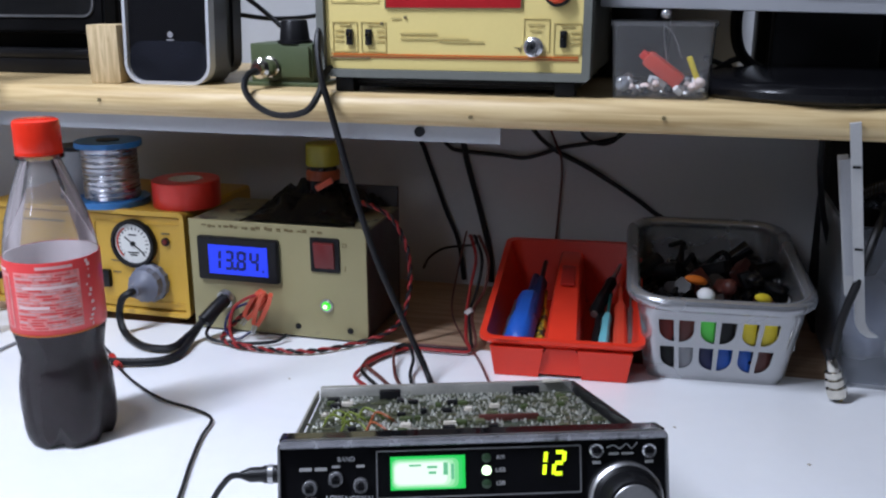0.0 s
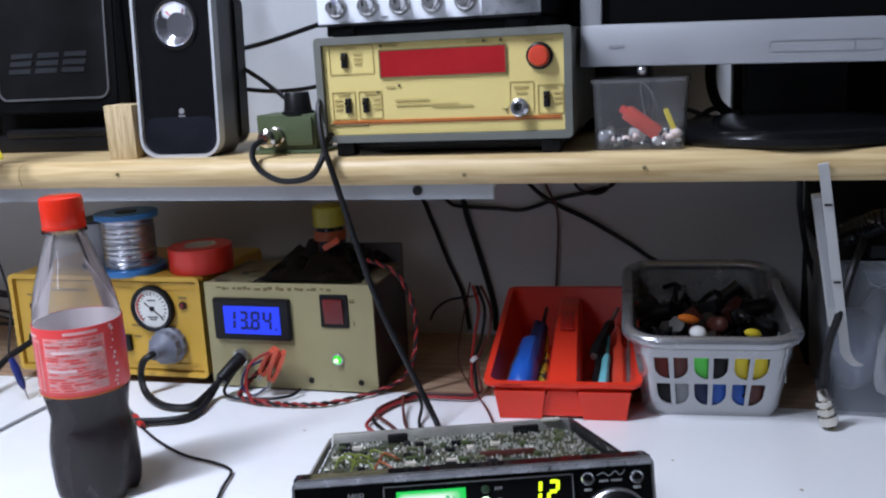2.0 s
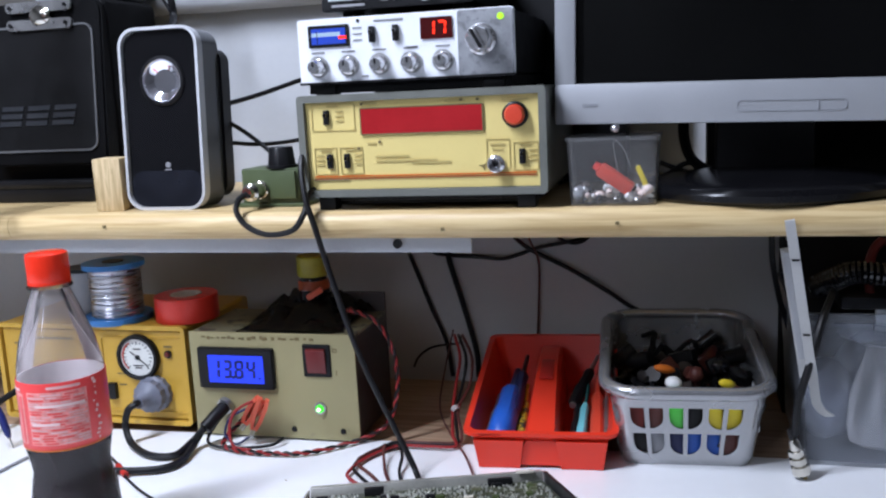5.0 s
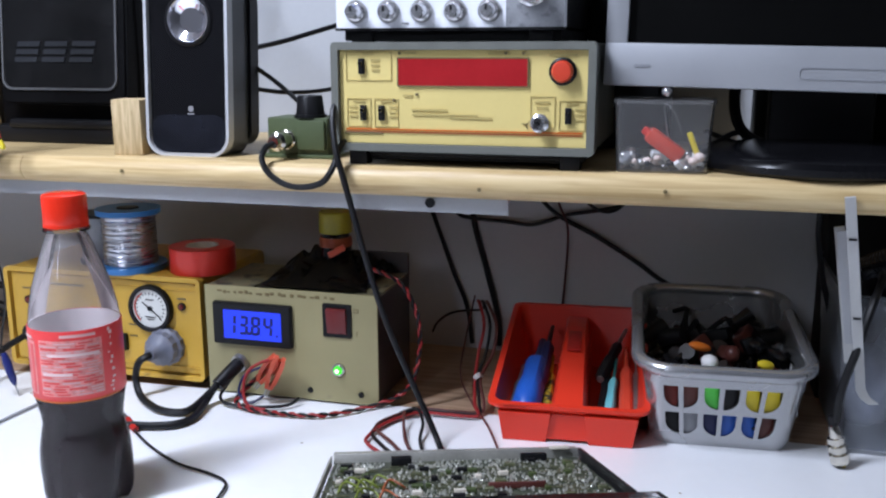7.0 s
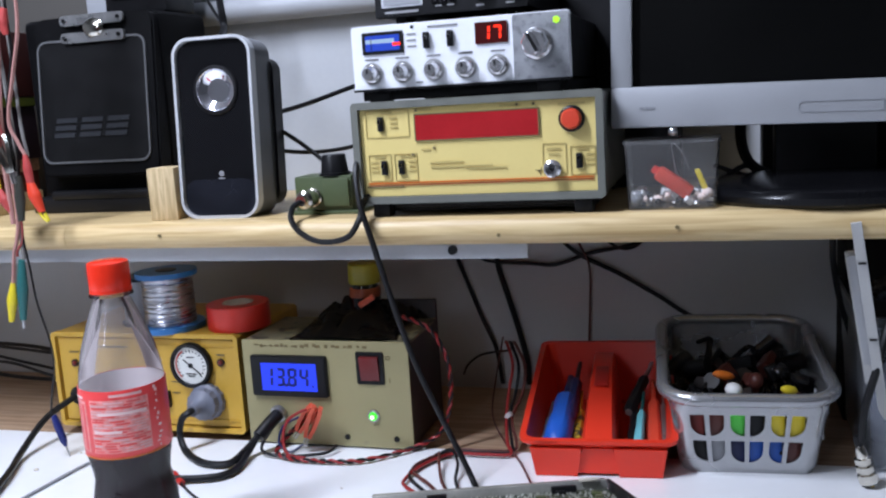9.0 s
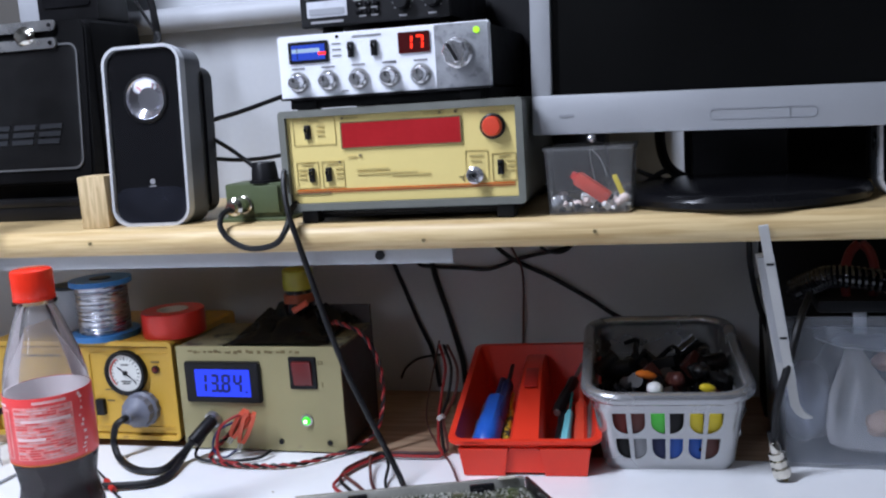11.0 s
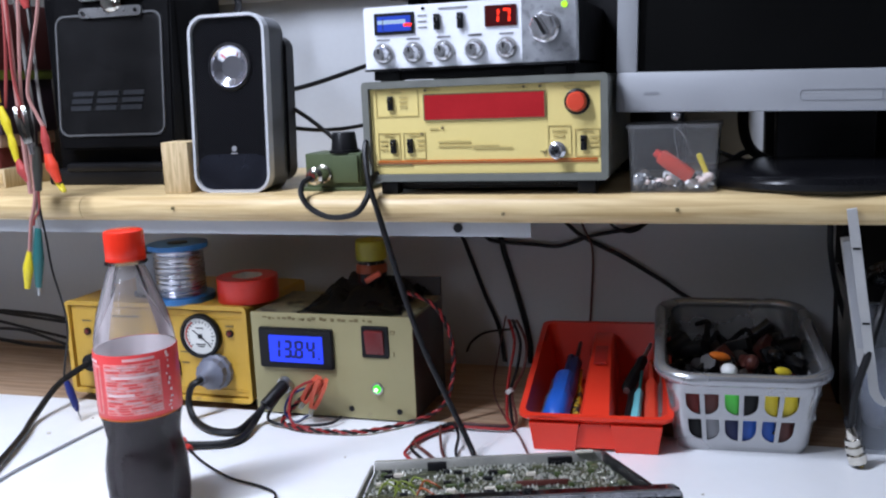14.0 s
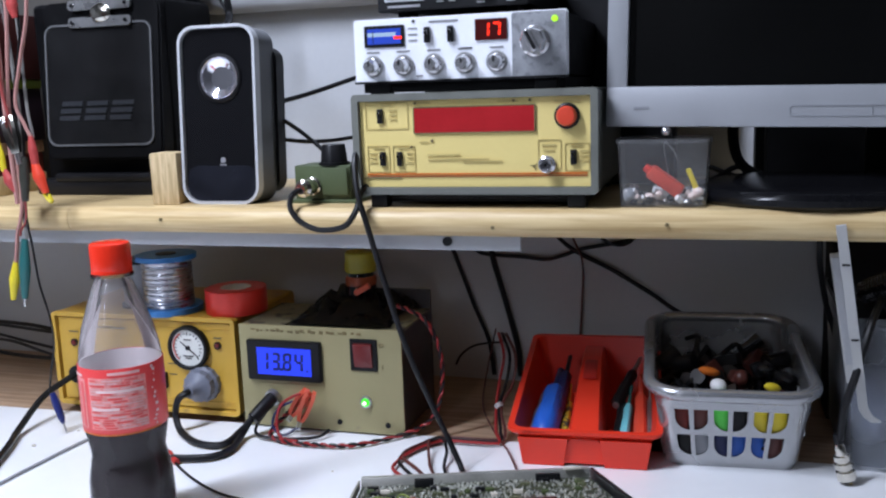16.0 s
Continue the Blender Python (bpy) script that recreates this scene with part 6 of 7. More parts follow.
    for text, z in (("AM", -0.0115), ("USB", -0.0178), ("LSB", -0.0243)):
        words(text, 0.0030, GREY_LIT, wn, 0.0125, 0.0002, z)
    for x, z in ((-0.0820, -0.0240), (-0.0692, -0.0200), (-0.0570, -0.0235)):
        t = part("toggle", lathe([(0.0020, 0), (0.0019, 0.0026), (0.0015, 0.0060), (0.0018, 0.0074), (0, 0.0080)], 16, m=pose(x, 0.002, z, 96, 0, 0)), BLACK_GLOSS, r, "short black toggle")
        part("nut", lathe([(0.0038, 0), (0.0038, 0.0020), (0.0034, 0.0027), (0.0025, 0.0027), (0.0021, 0.0018)], 18, m=pose(x, 0.002, z, 90, 0, 0)), CHROME, t, "chrome nut")
    for x, z in ((0.0612, -0.0098), (0.0880, -0.0106)):
        t = part("push_button", lathe([(0.0020, 0), (0.0020, 0.0035), (0, 0.0040)], 16, m=pose(x, 0.002, z, 90, 0, 0)), BLACK_GLOSS, r, "small black push button")
        part("ring", lathe([(0.0037, 0), (0.0037, 0.0018), (0.0032, 0.0024), (0.0024, 0.0022), (0.0021, 0.0014)], 18, m=pose(x, 0.002, z, 90, 0, 0)), CHROME, t, "chrome ring")
    k = part("tuning_knob", lathe([(0.0185, 0), (0.0185, 0.003), (0.0165, 0.0055), (0.0150, 0.0065), (0.0148, 0.018), (0.0135, 0.0200), (0, 0.0200)], 44, m=pose(0.0755, 0.002, -0.0345, 90, 0, 0), wave=lambda a, z: 1 + (0.018 * math.cos(36 * a) if 0.007 < z < 0.0195 else 0)), BLACK, r, "large tuning knob")
    part("knob_ring", lathe([(0.0188, 0), (0.0188, 0.0035), (0.0176, 0.0048), (0.0168, 0.0040)], 44, m=pose(0.0755, 0.002, -0.0345, 90, 0, 0)), STEEL, k, "bright ring")
    part("knob_disc", lathe([(0.0120, 0.0200), (0.0115, 0.0207), (0, 0.0207)], 36, m=pose(0.0755, 0.002, -0.0345, 90, 0, 0)), STEEL, k)
    words("OFF", 0.0036, WHITE_INK, r, -0.0820, 0.0016, -0.0305)
    words("LOW", 0.0036, WHITE_INK, r, -0.0700, 0.0016, -0.0295)
    words("NORMAL", 0.0036, WHITE_INK, r, -0.0575, 0.0016, -0.0300)
    words("BAND", 0.0032, WHITE_INK, r, -0.0640, 0.0016, -0.0105)
    bars([(-0.0840, -0.0150, 0.006, 0.0016), (-0.0765, -0.0150, 0.006, 0.0016), (-0.0690, -0.0140, 0.004, 0.0012), (-0.0570, -0.0140, 0.004, 0.0012), (0.0612, -0.0160, 0.004, 0.0014), (0.0880, -0.0162, 0.004, 0.0014), (0.0700, -0.0118, 0.005, 0.0011), (0.0770, -0.0118, 0.006, 0.0011)], GREY_LIT, r, 0.0016)
    part("script_mark", T([(0.0665, 0.0014, -0.0085), (0.070, 0.0014, -0.0075), (0.073, 0.0014, -0.0092), (0.0765, 0.0014, -0.0070), (0.079, 0.0014, -0.0092), (0.082, 0.0014, -0.0065)], 0.00032, 5, 4), WHITE_INK, r)
    # microphone plug on the side
    j = part("side_plug", lathe([(0.0045, 0), (0.0045, 0.008), (0.0038, 0.009), (0.0038, 0.015), (0.0018, 0.020)], 16, m=pose(-0.0975, 0.012, -0.0190, 0, -90, 0)), BLACK, r, "small plug in the side")
    part("plug_sleeve", C((-0.1010, 0.012, -0.0190), (-0.1035, 0.012, -0.0190), 0.0050, seg=16), STEEL, j)
    # folding stand that props the front
    part("stand", T([(-0.070, 0.045, -0.054), (-0.070, 0.025, -0.085), (-0.068, 0.020, -0.0935), (0.068, 0.020, -0.0935), (0.070, 0.025, -0.085), (0.070, 0.045, -0.054)], 0.003), STEEL, r)


# brighter than the panel's black, for the highlight along its upper edge
LIP = M("highlight_edge", (0.30, 0.30, 0.32), 0.26, metal=0.6, var=0.35, scale=60, dirt=(0.06, 0.06, 0.065), dirt_at=0.60)
TRACK = M("tinned_track", (0.15, 0.16, 0.09), 0.35, metal=0.5, var=0.35, scale=200)
OLIVE_DARK = M("dark_olive_part", (0.05, 0.07, 0.02), 0.5)
RUST = M("rust_orange_wire", (0.28, 0.07, 0.02), 0.5)
OLIVE = M("olive_wire", (0.16, 0.20, 0.03), 0.5)
GREEN_OFF = M("unlit_lens", (0.03, 0.06, 0.03), 0.2)
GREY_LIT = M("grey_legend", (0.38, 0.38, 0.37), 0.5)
open_radio()


# ---- cables and leads ----
def cable(name, pts, r, mat_, label, cat="cable", group="", seg=8, n=8):
    return solo(name, T(pts, r, seg, n), mat_, label, cat, group)


# thick coax from the shelf down to the bench
cable("coax_cable", [(-0.095, 0.845, 0.300), (-0.097, 0.826, 0.285), (-0.091, 0.814, 0.255), (-0.083, 0.812, 0.228), (-0.066, 0.8125, 0.165), (-0.050, 0.814, 0.112), (-0.030, 0.814, 0.065), (-0.010, 0.813, 0.022), (0.003, 0.800, 0.0045), (0.028, 0.74, 0.0035), (0.05, 0.70, 0.0035)], 0.0027, RUBBER, "thick black coaxial cable hanging from the shelf")
# the loop from the green box
cable("coax_loop", [(-0.157, 0.838, 0.2565), (-0.160, 0.824, 0.252), (-0.159, 0.816, 0.242), (-0.148, 0.812, 0.230), (-0.128, 0.810, 0.2225), (-0.104, 0.810, 0.226), (-0.093, 0.813, 0.240), (-0.091, 0.824, 0.256), (-0.088, 0.85, 0.262)], 0.0027, RUBBER, "black coaxial cable looping over the shelf edge")
# thick lead with plug on the supply's terminal
cable("heavy_lead", [(-0.237, 0.856, 0.020), (-0.241, 0.843, 0.008), (-0.236, 0.812, 0.0045), (-0.240, 0.793, 0.0045), (-0.255, 0.783, 0.0045), (-0.282, 0.777, 0.0045), (-0.315, 0.776, 0.0045), (-0.345, 0.778, 0.0045)], 0.0036, RUBBER, "heavy black lead on the bench")
p = thing("lead_plug", (-0.2235, 0.875, 0.034), "black plug on the heavy lead at the power supply", "plug")
part("sleeve", T([(0, 0.004, 0.001), (-0.004, -0.010, -0.005), (-0.010, -0.024, -0.014)], 0.0068, 14), RUBBER, p)
part("collar", C((0.0005, 0.006, 0.002), (-0.0005, 0.001, 0.0003), 0.0085, seg=18), STEEL, p)
# hose lead of the yellow station
cable("station_lead", [(-0.3118, 0.862, 0.0405), (-0.3105, 0.852, 0.0415), (-0.317, 0.848, 0.036), (-0.320, 0.846, 0.020), (-0.308, 0.836, 0.006), (-0.276, 0.816, 0.0045), (-0.250, 0.818, 0.0045), (-0.244, 0.840, 0.009), (-0.235, 0.853, 0.020)], 0.0036, RUBBER, "black lead curling from the grey plug")
# thin pair from the supply's front
for ph, mm, lab in ((0, RED_WIRE, "red strand of the twisted supply wire"), (math.pi, RUBBER, "black strand of the twisted supply wire")):
    pts = [(-0.106, 0.935, 0.122), (-0.089, 0.905, 0.130), (-0.062, 0.900, 0.119), (-0.047, 0.900, 0.088), (-0.046, 0.900, 0.050), (-0.056, 0.896, 0.018), (-0.080, 0.882, 0.005), (-0.120, 0.846, 0.004), (-0.160, 0.838, 0.004), (-0.195, 0.840, 0.004), (-0.215, 0.852, 0.006), (-0.205, 0.866, 0.020), (-0.195, 0.872, 0.030)]
    solo("twisted_wire", twist(pts, 0.0013, 26, ph), mm, lab, "wire", "twisted supply pair")
cable("thin_wire", [(-0.226, 0.868, 0.024), (-0.232, 0.852, 0.008), (-0.215, 0.845, 0.004), (-0.185, 0.848, 0.004), (-0.165, 0.858, 0.004), (-0.158, 0.870, 0.007)], 0.0016, RUBBER, "thin black wire below the power supply", "wire")
cable("thin_wire", [(-0.196, 0.868, 0.036), (-0.208, 0.858, 0.030), (-0.212, 0.852, 0.015), (-0.200, 0.850, 0.006), (-0.188, 0.856, 0.012)], 0.0012, NAVY_PL, "thin dark blue wire at the terminals", "wire")


def crocodile(name, place, rz, rx, mat_, label, ry=0, s=1.0):
    c = thing(name, place, label, "clip", rz=rz, rx=rx, ry=ry)
    for k in (-1, 1):
        bm = bmesh.new()
        rings = []
        for z, wv, off in ((0, 0.0032, 0.0018), (0.012, 0.0050, 0.0036), (0.028, 0.0042, 0.0046), (0.036, 0.0030, 0.0034)):
            rings.append([bm.verts.new((s * (k * off + q * 0.0020), s * p_ * wv, s * z)) for q, p_ in ((-1, -1), (1, -1), (1, 1), (-1, 1))])
        for a, b_ in zip(rings, rings[1:]):
            for i in range(4):
                bm.faces.new((a[i], a[(i + 1) % 4], b_[(i + 1) % 4], b_[i]))
        bm.faces.new(rings[0][::-1])
        bm.faces.new(rings[-1])
        bmesh.ops.recalc_face_normals(bm, faces=bm.faces)
        part("grip", bm, mat_, c)
        part("jaw", B((s * k * 0.0014, 0, -0.005 * s), (0.0014 * s, 0.004 * s, 0.012 * s), 0.0003, 1), STEEL, c)
    part("spring", C((0, -0.003 * s, 0.002 * s), (0, 0.003 * s, 0.002 * s), 0.0018 * s, seg=10), STEEL, c)
    return c


crocodile("crocodile_clip", (-0.197, 0.868, 0.022), 0, 12, CLIP_RED, "red crocodile clip on the supply terminal", ry=38, s=1.0)
crocodile("crocodile_clip", (-0.186, 0.863, 0.018), 20, 14, CLIP_RED, "red crocodile clip hanging at the supply terminal", ry=22, s=1.0)
cable("clip_lead", [(-0.176, 0.866, 0.046), (-0.186, 0.856, 0.047), (-0.202, 0.854, 0.036), (-0.207, 0.852, 0.018), (-0.200, 0.846, 0.005), (-0.180, 0.842, 0.004)], 0.0015, RED_WIRE, "thin red lead from the crocodile clip", "wire")

# wires by the bottle
cable("thin_lead", [(-0.31, 0.80, 0.010), (-0.290, 0.786, 0.006), (-0.276, 0.773, 0.003), (-0.240, 0.745, 0.0025), (-0.200, 0.722, 0.0025), (-0.165, 0.712, 0.0025), (-0.145, 0.700, 0.0025), (-0.138, 0.672, 0.0025), (-0.126, 0.635, 0.0025), (-0.111, 0.595, 0.0025), (-0.10, 0.56, 0.0025)], 0.0012, RUBBER, "thin dark lead across the white bench top", "wire")
s = thing("wire_end", (-0.288, 0.783, 0.003), "red sleeved wire end near the bottle", "wire end")
part("sleeve", T([(0, 0, 0.004), (0.008, -0.006, 0.0015), (0.016, -0.012, 0.0005)], 0.0030), RED_DARK, s)
RP = pose(0.1016, 0.5272, 0.1072, -15.83, 0, 18.3)
e = RP @ Vector((-0.1165, 0.012, -0.019))
cable("side_lead", [e, e + Vector((-0.008, -0.001, -0.003)), e + Vector((-0.020, 0.000, -0.022)), e + Vector((-0.032, 0.004, -0.058)), e + Vector((-0.040, 0.004, -0.0845)), e + Vector((-0.046, -0.02, -0.0865))], 0.0016, RUBBER, "thin black lead at the radio's side plug", "wire")

# red and black power pair between the wall and the radio
for k, (mm, lab) in enumerate(((RED_WIRE, "red wire of the power pair"), (RUBBER, "black wire of the power pair"), (BROWN_PL, "dark red-brown wire beside the power pair"))):
    d = 0.0045 * (k - 1)
    cable("power_wire", [(-0.012 + d, 1.02, 0.074), (-0.002 + d, 0.985, 0.082), (0.008 + d * 1.4, 0.970, 0.064), (0.007 + d * 1.6, 0.955, 0.040), (0.006 + d * 0.6, 0.925, 0.024), (0.014 + d, 0.897, 0.009), (0.016, 0.884 + d, 0.004), (-0.010, 0.880 + d, 0.004), (-0.040, 0.877 + d, 0.004), (-0.060, 0.850 + d * 1.5, 0.004), (-0.066, 0.822 + d * 2, 0.004), (-0.052 + d * 2, 0.800 + d, 0.004), (-0.02 + d * 2, 0.77, 0.004), (0.03 + d * 2, 0.735, 0.003)], 0.0016, mm, lab, "wire", "power wires")
solo("cable_tie", C((0.0045, 0.926, 0.0265), (0.0075, 0.924, 0.0235), 0.0046, seg=12), BAG_PALE, "white cable tie round the power wires", "cable tie")
cable("power_wire", [(-0.052, 0.872, 0.004), (-0.046, 0.852, 0.012), (-0.040, 0.832, 0.006), (-0.026, 0.80, 0.0035), (0.01, 0.75, 0.003)], 0.0015, BROWN_PL, "dark red-brown wire curling on the bench", "wire", "power wires")
cable("power_wire", [(-0.055, 0.868, 0.004), (-0.037, 0.862, 0.012), (-0.024, 0.838, 0.010), (-0.019, 0.812, 0.004), (0.0, 0.77, 0.003)], 0.0015, RUBBER, "black wire curling on the bench", "wire", "power wires")
cable("thin_wire", [(-0.036, 1.090, 0.060), (-0.030, 1.02, 0.030), (-0.020, 0.96, 0.012), (0.005, 0.905, 0.006), (0.030, 0.86, 0.0045), (0.055, 0.80, 0.004), (0.07, 0.765, 0.004), (0.078, 0.72, 0.003)], 0.0010, BROWN_PL, "thin brown wire running over the bench", "wire")

# cables on the wall under the shelf
W = BACK - 0.006
cable("wall_cable", [(-0.098, W - 0.10, 0.212), (-0.090, W - 0.01, 0.165), (-0.080, W, 0.135), (-0.062, W, 0.085), (-0.046, W, 0.045), (-0.040, W, 0.002)], 0.0026, RUBBER, "black cable hanging on the wall", "cable", "wall cables")
cable("wall_cable", [(-0.046, W - 0.10, 0.212), (-0.042, W - 0.01, 0.168), (-0.036, W, 0.135), (-0.022, W, 0.085), (-0.010, W, 0.035), (-0.008, W, 0.002)], 0.0033, RUBBER, "thick black cable hanging on the wall", "cable", "wall cables")
cable("wall_cable", [(-0.086, W - 0.006, 0.014), (-0.078, W - 0.01, 0.028), (-0.062, W - 0.012, 0.040), (-0.040, W - 0.02, 0.047), (-0.018, W - 0.05, 0.058), (-0.004, 1.0, 0.078)], 0.0014, RUBBER, "thin black wire curling on the wall", "wire", "wall cables")
cable("wall_cable", [(-0.075, W, 0.175), (-0.058, W, 0.155), (-0.045, W, 0.150), (0.0, W, 0.147), (0.025, W, 0.145), (0.045, W, 0.150), (0.067, W, 0.158), (0.108, W, 0.166), (0.128, W, 0.173), (0.14, W, 0.19)], 0.0022, RUBBER, "black cable drooping under the shelf", "cable", "wall cables")
cable("wall_cable", [(0.085, W - 0.004, 0.19), (0.090, W - 0.004, 0.172), (0.108, W - 0.006, 0.164), (0.124, W - 0.004, 0.170), (0.130, W - 0.004, 0.19)], 0.0018, RUBBER, "black cable loop under the shelf", "cable", "wall cables")
cable("wall_cable", [(0.030, W - 0.07, 0.212), (0.040, W - 0.02, 0.178), (0.060, W, 0.155), (0.100, W, 0.135), (0.145, W, 0.108), (0.175, W, 0.088), (0.22, W, 0.072)], 0.0026, RUBBER, "black cable slanting across the wall", "cable", "wall cables")
cable("wall_cable", [(0.052, W - 0.06, 0.211), (0.060, W - 0.01, 0.168), (0.0675, W, 0.14), (0.066, W, 0.09), (0.062, W, 0.03), (0.062, W, 0.003)], 0.0012, BROWN_PL, "thin dark wire hanging on the wall", "wire", "wall cables")
cable("wall_cable", [(0.24, 1.0, 0.2125), (0.29, 0.97, 0.2085), (0.305, 0.96, 0.200), (0.308, 0.965, 0.17), (0.316, 0.98, 0.13), (0.330, 1.0, 0.08), (0.335, 1.02, 0.0045)], 0.0028, RUBBER, "black cable beside the steel brace", "cable", "wall cables")
# upper wall cables
cable("wall_cable", [(-0.215, 0.900, 0.335), (-0.20, 0.96, 0.344), (-0.16, 1.02, 0.362), (-0.12, 1.06, 0.374), (-0.07, W, 0.380)], 0.0026, RUBBER, "black cable behind the speaker", "cable", "wall cables")
cable("wall_cable", [(-0.215, 0.905, 0.325), (-0.195, 0.925, 0.305), (-0.165, 0.920, 0.282), (-0.145, 0.905, 0.262)], 0.0022, RUBBER, "black cable from speaker to green box", "cable", "wall cables")
cable("wall_cable", [(-0.215, 0.905, 0.300), (-0.19, 0.95, 0.294), (-0.155, 0.99, 0.298), (-0.11, 1.03, 0.316), (-0.07, 1.06, 0.34)], 0.0022, RUBBER, "black cable sagging behind the green box", "cable", "wall cables")
cable("speaker_cable", [(-0.262, 0.925, 0.400), (-0.290, 0.96, 0.418), (-0.311, 1.0, 0.432), (-0.330, 1.0, 0.466), (-0.353, 1.0, 0.509), (-0.375, 1.0, 0.55)], 0.0019, RUBBER, "thin black cable rising behind the speaker")
cable("speaker_cable", [(-0.270, 0.925, 0.400), (-0.298, 0.97, 0.415), (-0.311, 1.0, 0.432), (-0.312, 1.0, 0.450), (-0.316, 1.0, 0.476), (-0.330, 1.0, 0.503), (-0.352, 1.0, 0.53)], 0.0042, RUBBER, "black cable rising behind the speaker")
cable("monitor_cable", [(0.236, 0.945, 0.33), (0.228, 0.955, 0.300), (0.232, 0.965, 0.272), (0.246, 0.975, 0.256), (0.27, 1.0, 0.246)], 0.0050, RUBBER, "thick black monitor cable")
cable("monitor_cable", [(0.200, 1.0, 0.244), (0.215, 0.975, 0.252), (0.232, 0.97, 0.262), (0.25, 0.98, 0.256), (0.28, 1.0, 0.246)], 0.0026, RUBBER, "thin cable behind the monitor base")
cable("monitor_cable", [(0.205, 0.985, 0.262), (0.222, 0.975, 0.256), (0.24, 0.985, 0.250), (0.27, 1.02, 0.246)], 0.0024, RUBBER, "thin cable behind the monitor base")

# plug lead over the storage box
cable("plug_lead", [(0.356, 0.93, 0.150), (0.350, 0.895, 0.152), (0.340, 0.868, 0.140), (0.330, 0.858, 0.105), (0.321, 0.857, 0.070), (0.319, 0.860, 0.040)], 0.0032, RUBBER, "black lead hanging over the storage box")
g = thing("coax_plug", (0.322, 0.863, 0.0), "shiny nickel coaxial plug on the black lead", "plug")
m = pose(0.004, -0.002, 0.003, 0, -14, 0) @ Matrix.Scale(0.85, 4)
part("shell", lathe([(0.0060, 0.001), (0.0086, 0.002), (0.0090, 0.004), (0.0090, 0.011), (0.0064, 0.0118), (0.0064, 0.0135), (0.0088, 0.0142), (0.0088, 0.0195), (0.0060, 0.0203), (0.0060, 0.0218), (0.0080, 0.0225), (0.0080, 0.0275), (0.0056, 0.0285), (0.0053, 0.036), (0.0036, 0.040)], 24, m=m, wave=lambda a, z: 1 + (0.05 * math.cos(9 * a) if z < 0.028 else 0)), NICKEL, g)
part("black_face", lathe([(0.0050, -0.001), (0.0062, 0.0), (0.0062, 0.002)], 18, m=m), BLACK, g)
part("dark_sleeve", lathe([(0.0040, 0.040), (0.0042, 0.046), (0.0034, 0.050)], 16, m=m), BLACK, g)
part("pin", C((0.006, -0.002, 0.0005), (0.006, -0.002, 0.006), 0.002, seg=10), BRASS := M("brass_pin", (0.55, 0.40, 0.12), 0.25, metal=1.0), g)

# test leads hanging at the left
rnd = random.Random(12)
PINK_WIRE = M("faded_red_wire", (0.40, 0.20, 0.175), 0.5)
LEAD_RED = M("dull_red_lead", (0.30, 0.055, 0.05), 0.5)
GREY_WIRE = M("grey_wire", (0.20, 0.19, 0.18), 0.5)
CLIP_YELLOW = M("yellow_clip_rubber", (0.62, 0.50, 0.02), 0.45, var=0.12, scale=80)
CLIP_SCARLET = M("scarlet_clip_rubber", (0.66, 0.05, 0.02), 0.45, var=0.12, scale=80)
CLIP_DULL = M("faded_red_clip_rubber", (0.40, 0.05, 0.045), 0.5, var=0.15, scale=80)
BOOT_DARK = M("olive_black_boot", (0.030, 0.030, 0.022), 0.5, var=0.2, scale=60)
LY = 0.795


def hung(pts, r, mat_, label):
    cable("test_lead", [(x, LY + dy, z) for x, dy, z in pts], r, mat_, label, "test lead", "hanging test leads", 6, 6)


hung([(-0.452, 0.004, 0.62), (-0.450, 0.004, 0.52), (-0.449, 0.004, 0.437), (-0.448, 0.003, 0.374), (-0.447, 0.002, 0.341), (-0.445, 0.001, 0.298), (-0.443, 0.0, 0.247)], 0.0024, PINK_WIRE, "thick faded pink test lead hanging before the shelf")
hung([(-0.442, 0.006, 0.62), (-0.438, 0.006, 0.50), (-0.436, 0.006, 0.437), (-0.441, 0.005, 0.380), (-0.444, 0.004, 0.341), (-0.442, 0.004, 0.300), (-0.439, 0.002, 0.253), (-0.443, 0.0, 0.228), (-0.447, 0.0, 0.219), (-0.4535, 0.0, 0.187)], 0.0019, PINK_WIRE, "faded pink test lead down to the yellow clip")
hung([(-0.440, -0.002, 0.62), (-0.440, -0.002, 0.50), (-0.443, -0.002, 0.42), (-0.445, -0.002, 0.36), (-0.438, -0.001, 0.322)], 0.0016, LEAD_RED, "thin red test lead down to the steel clip")
hung([(-0.426, 0.002, 0.62), (-0.421, 0.002, 0.50), (-0.420, 0.002, 0.436), (-0.421, 0.002, 0.404), (-0.433, 0.002, 0.357), (-0.429, 0.002, 0.319), (-0.431, 0.002, 0.288)], 0.0014, RUBBER, "thin black test lead hanging before the shelf")
hung([(-0.410, 0.0, 0.62), (-0.407, 0.0, 0.50), (-0.407, 0.0, 0.435), (-0.420, 0.0, 0.388), (-0.432, 0.0, 0.346), (-0.425, 0.0, 0.325), (-0.4185, 0.0, 0.312)], 0.0018, PINK_WIRE, "faded pink test lead down to the red clip")
hung([(-0.456, 0.008, 0.62), (-0.455, 0.008, 0.50), (-0.455, 0.008, 0.44), (-0.460, 0.008, 0.38), (-0.466, 0.006, 0.331)], 0.0016, LEAD_RED, "red test lead down to the yellow clip")
hung([(-0.446, 0.008, 0.62), (-0.444, 0.008, 0.48), (-0.439, 0.008, 0.40), (-0.436, 0.008, 0.33), (-0.438, 0.006, 0.27), (-0.440, 0.004, 0.236), (-0.438, 0.002, 0.212)], 0.0020, GREY_WIRE, "grey test lead down to the green clip")
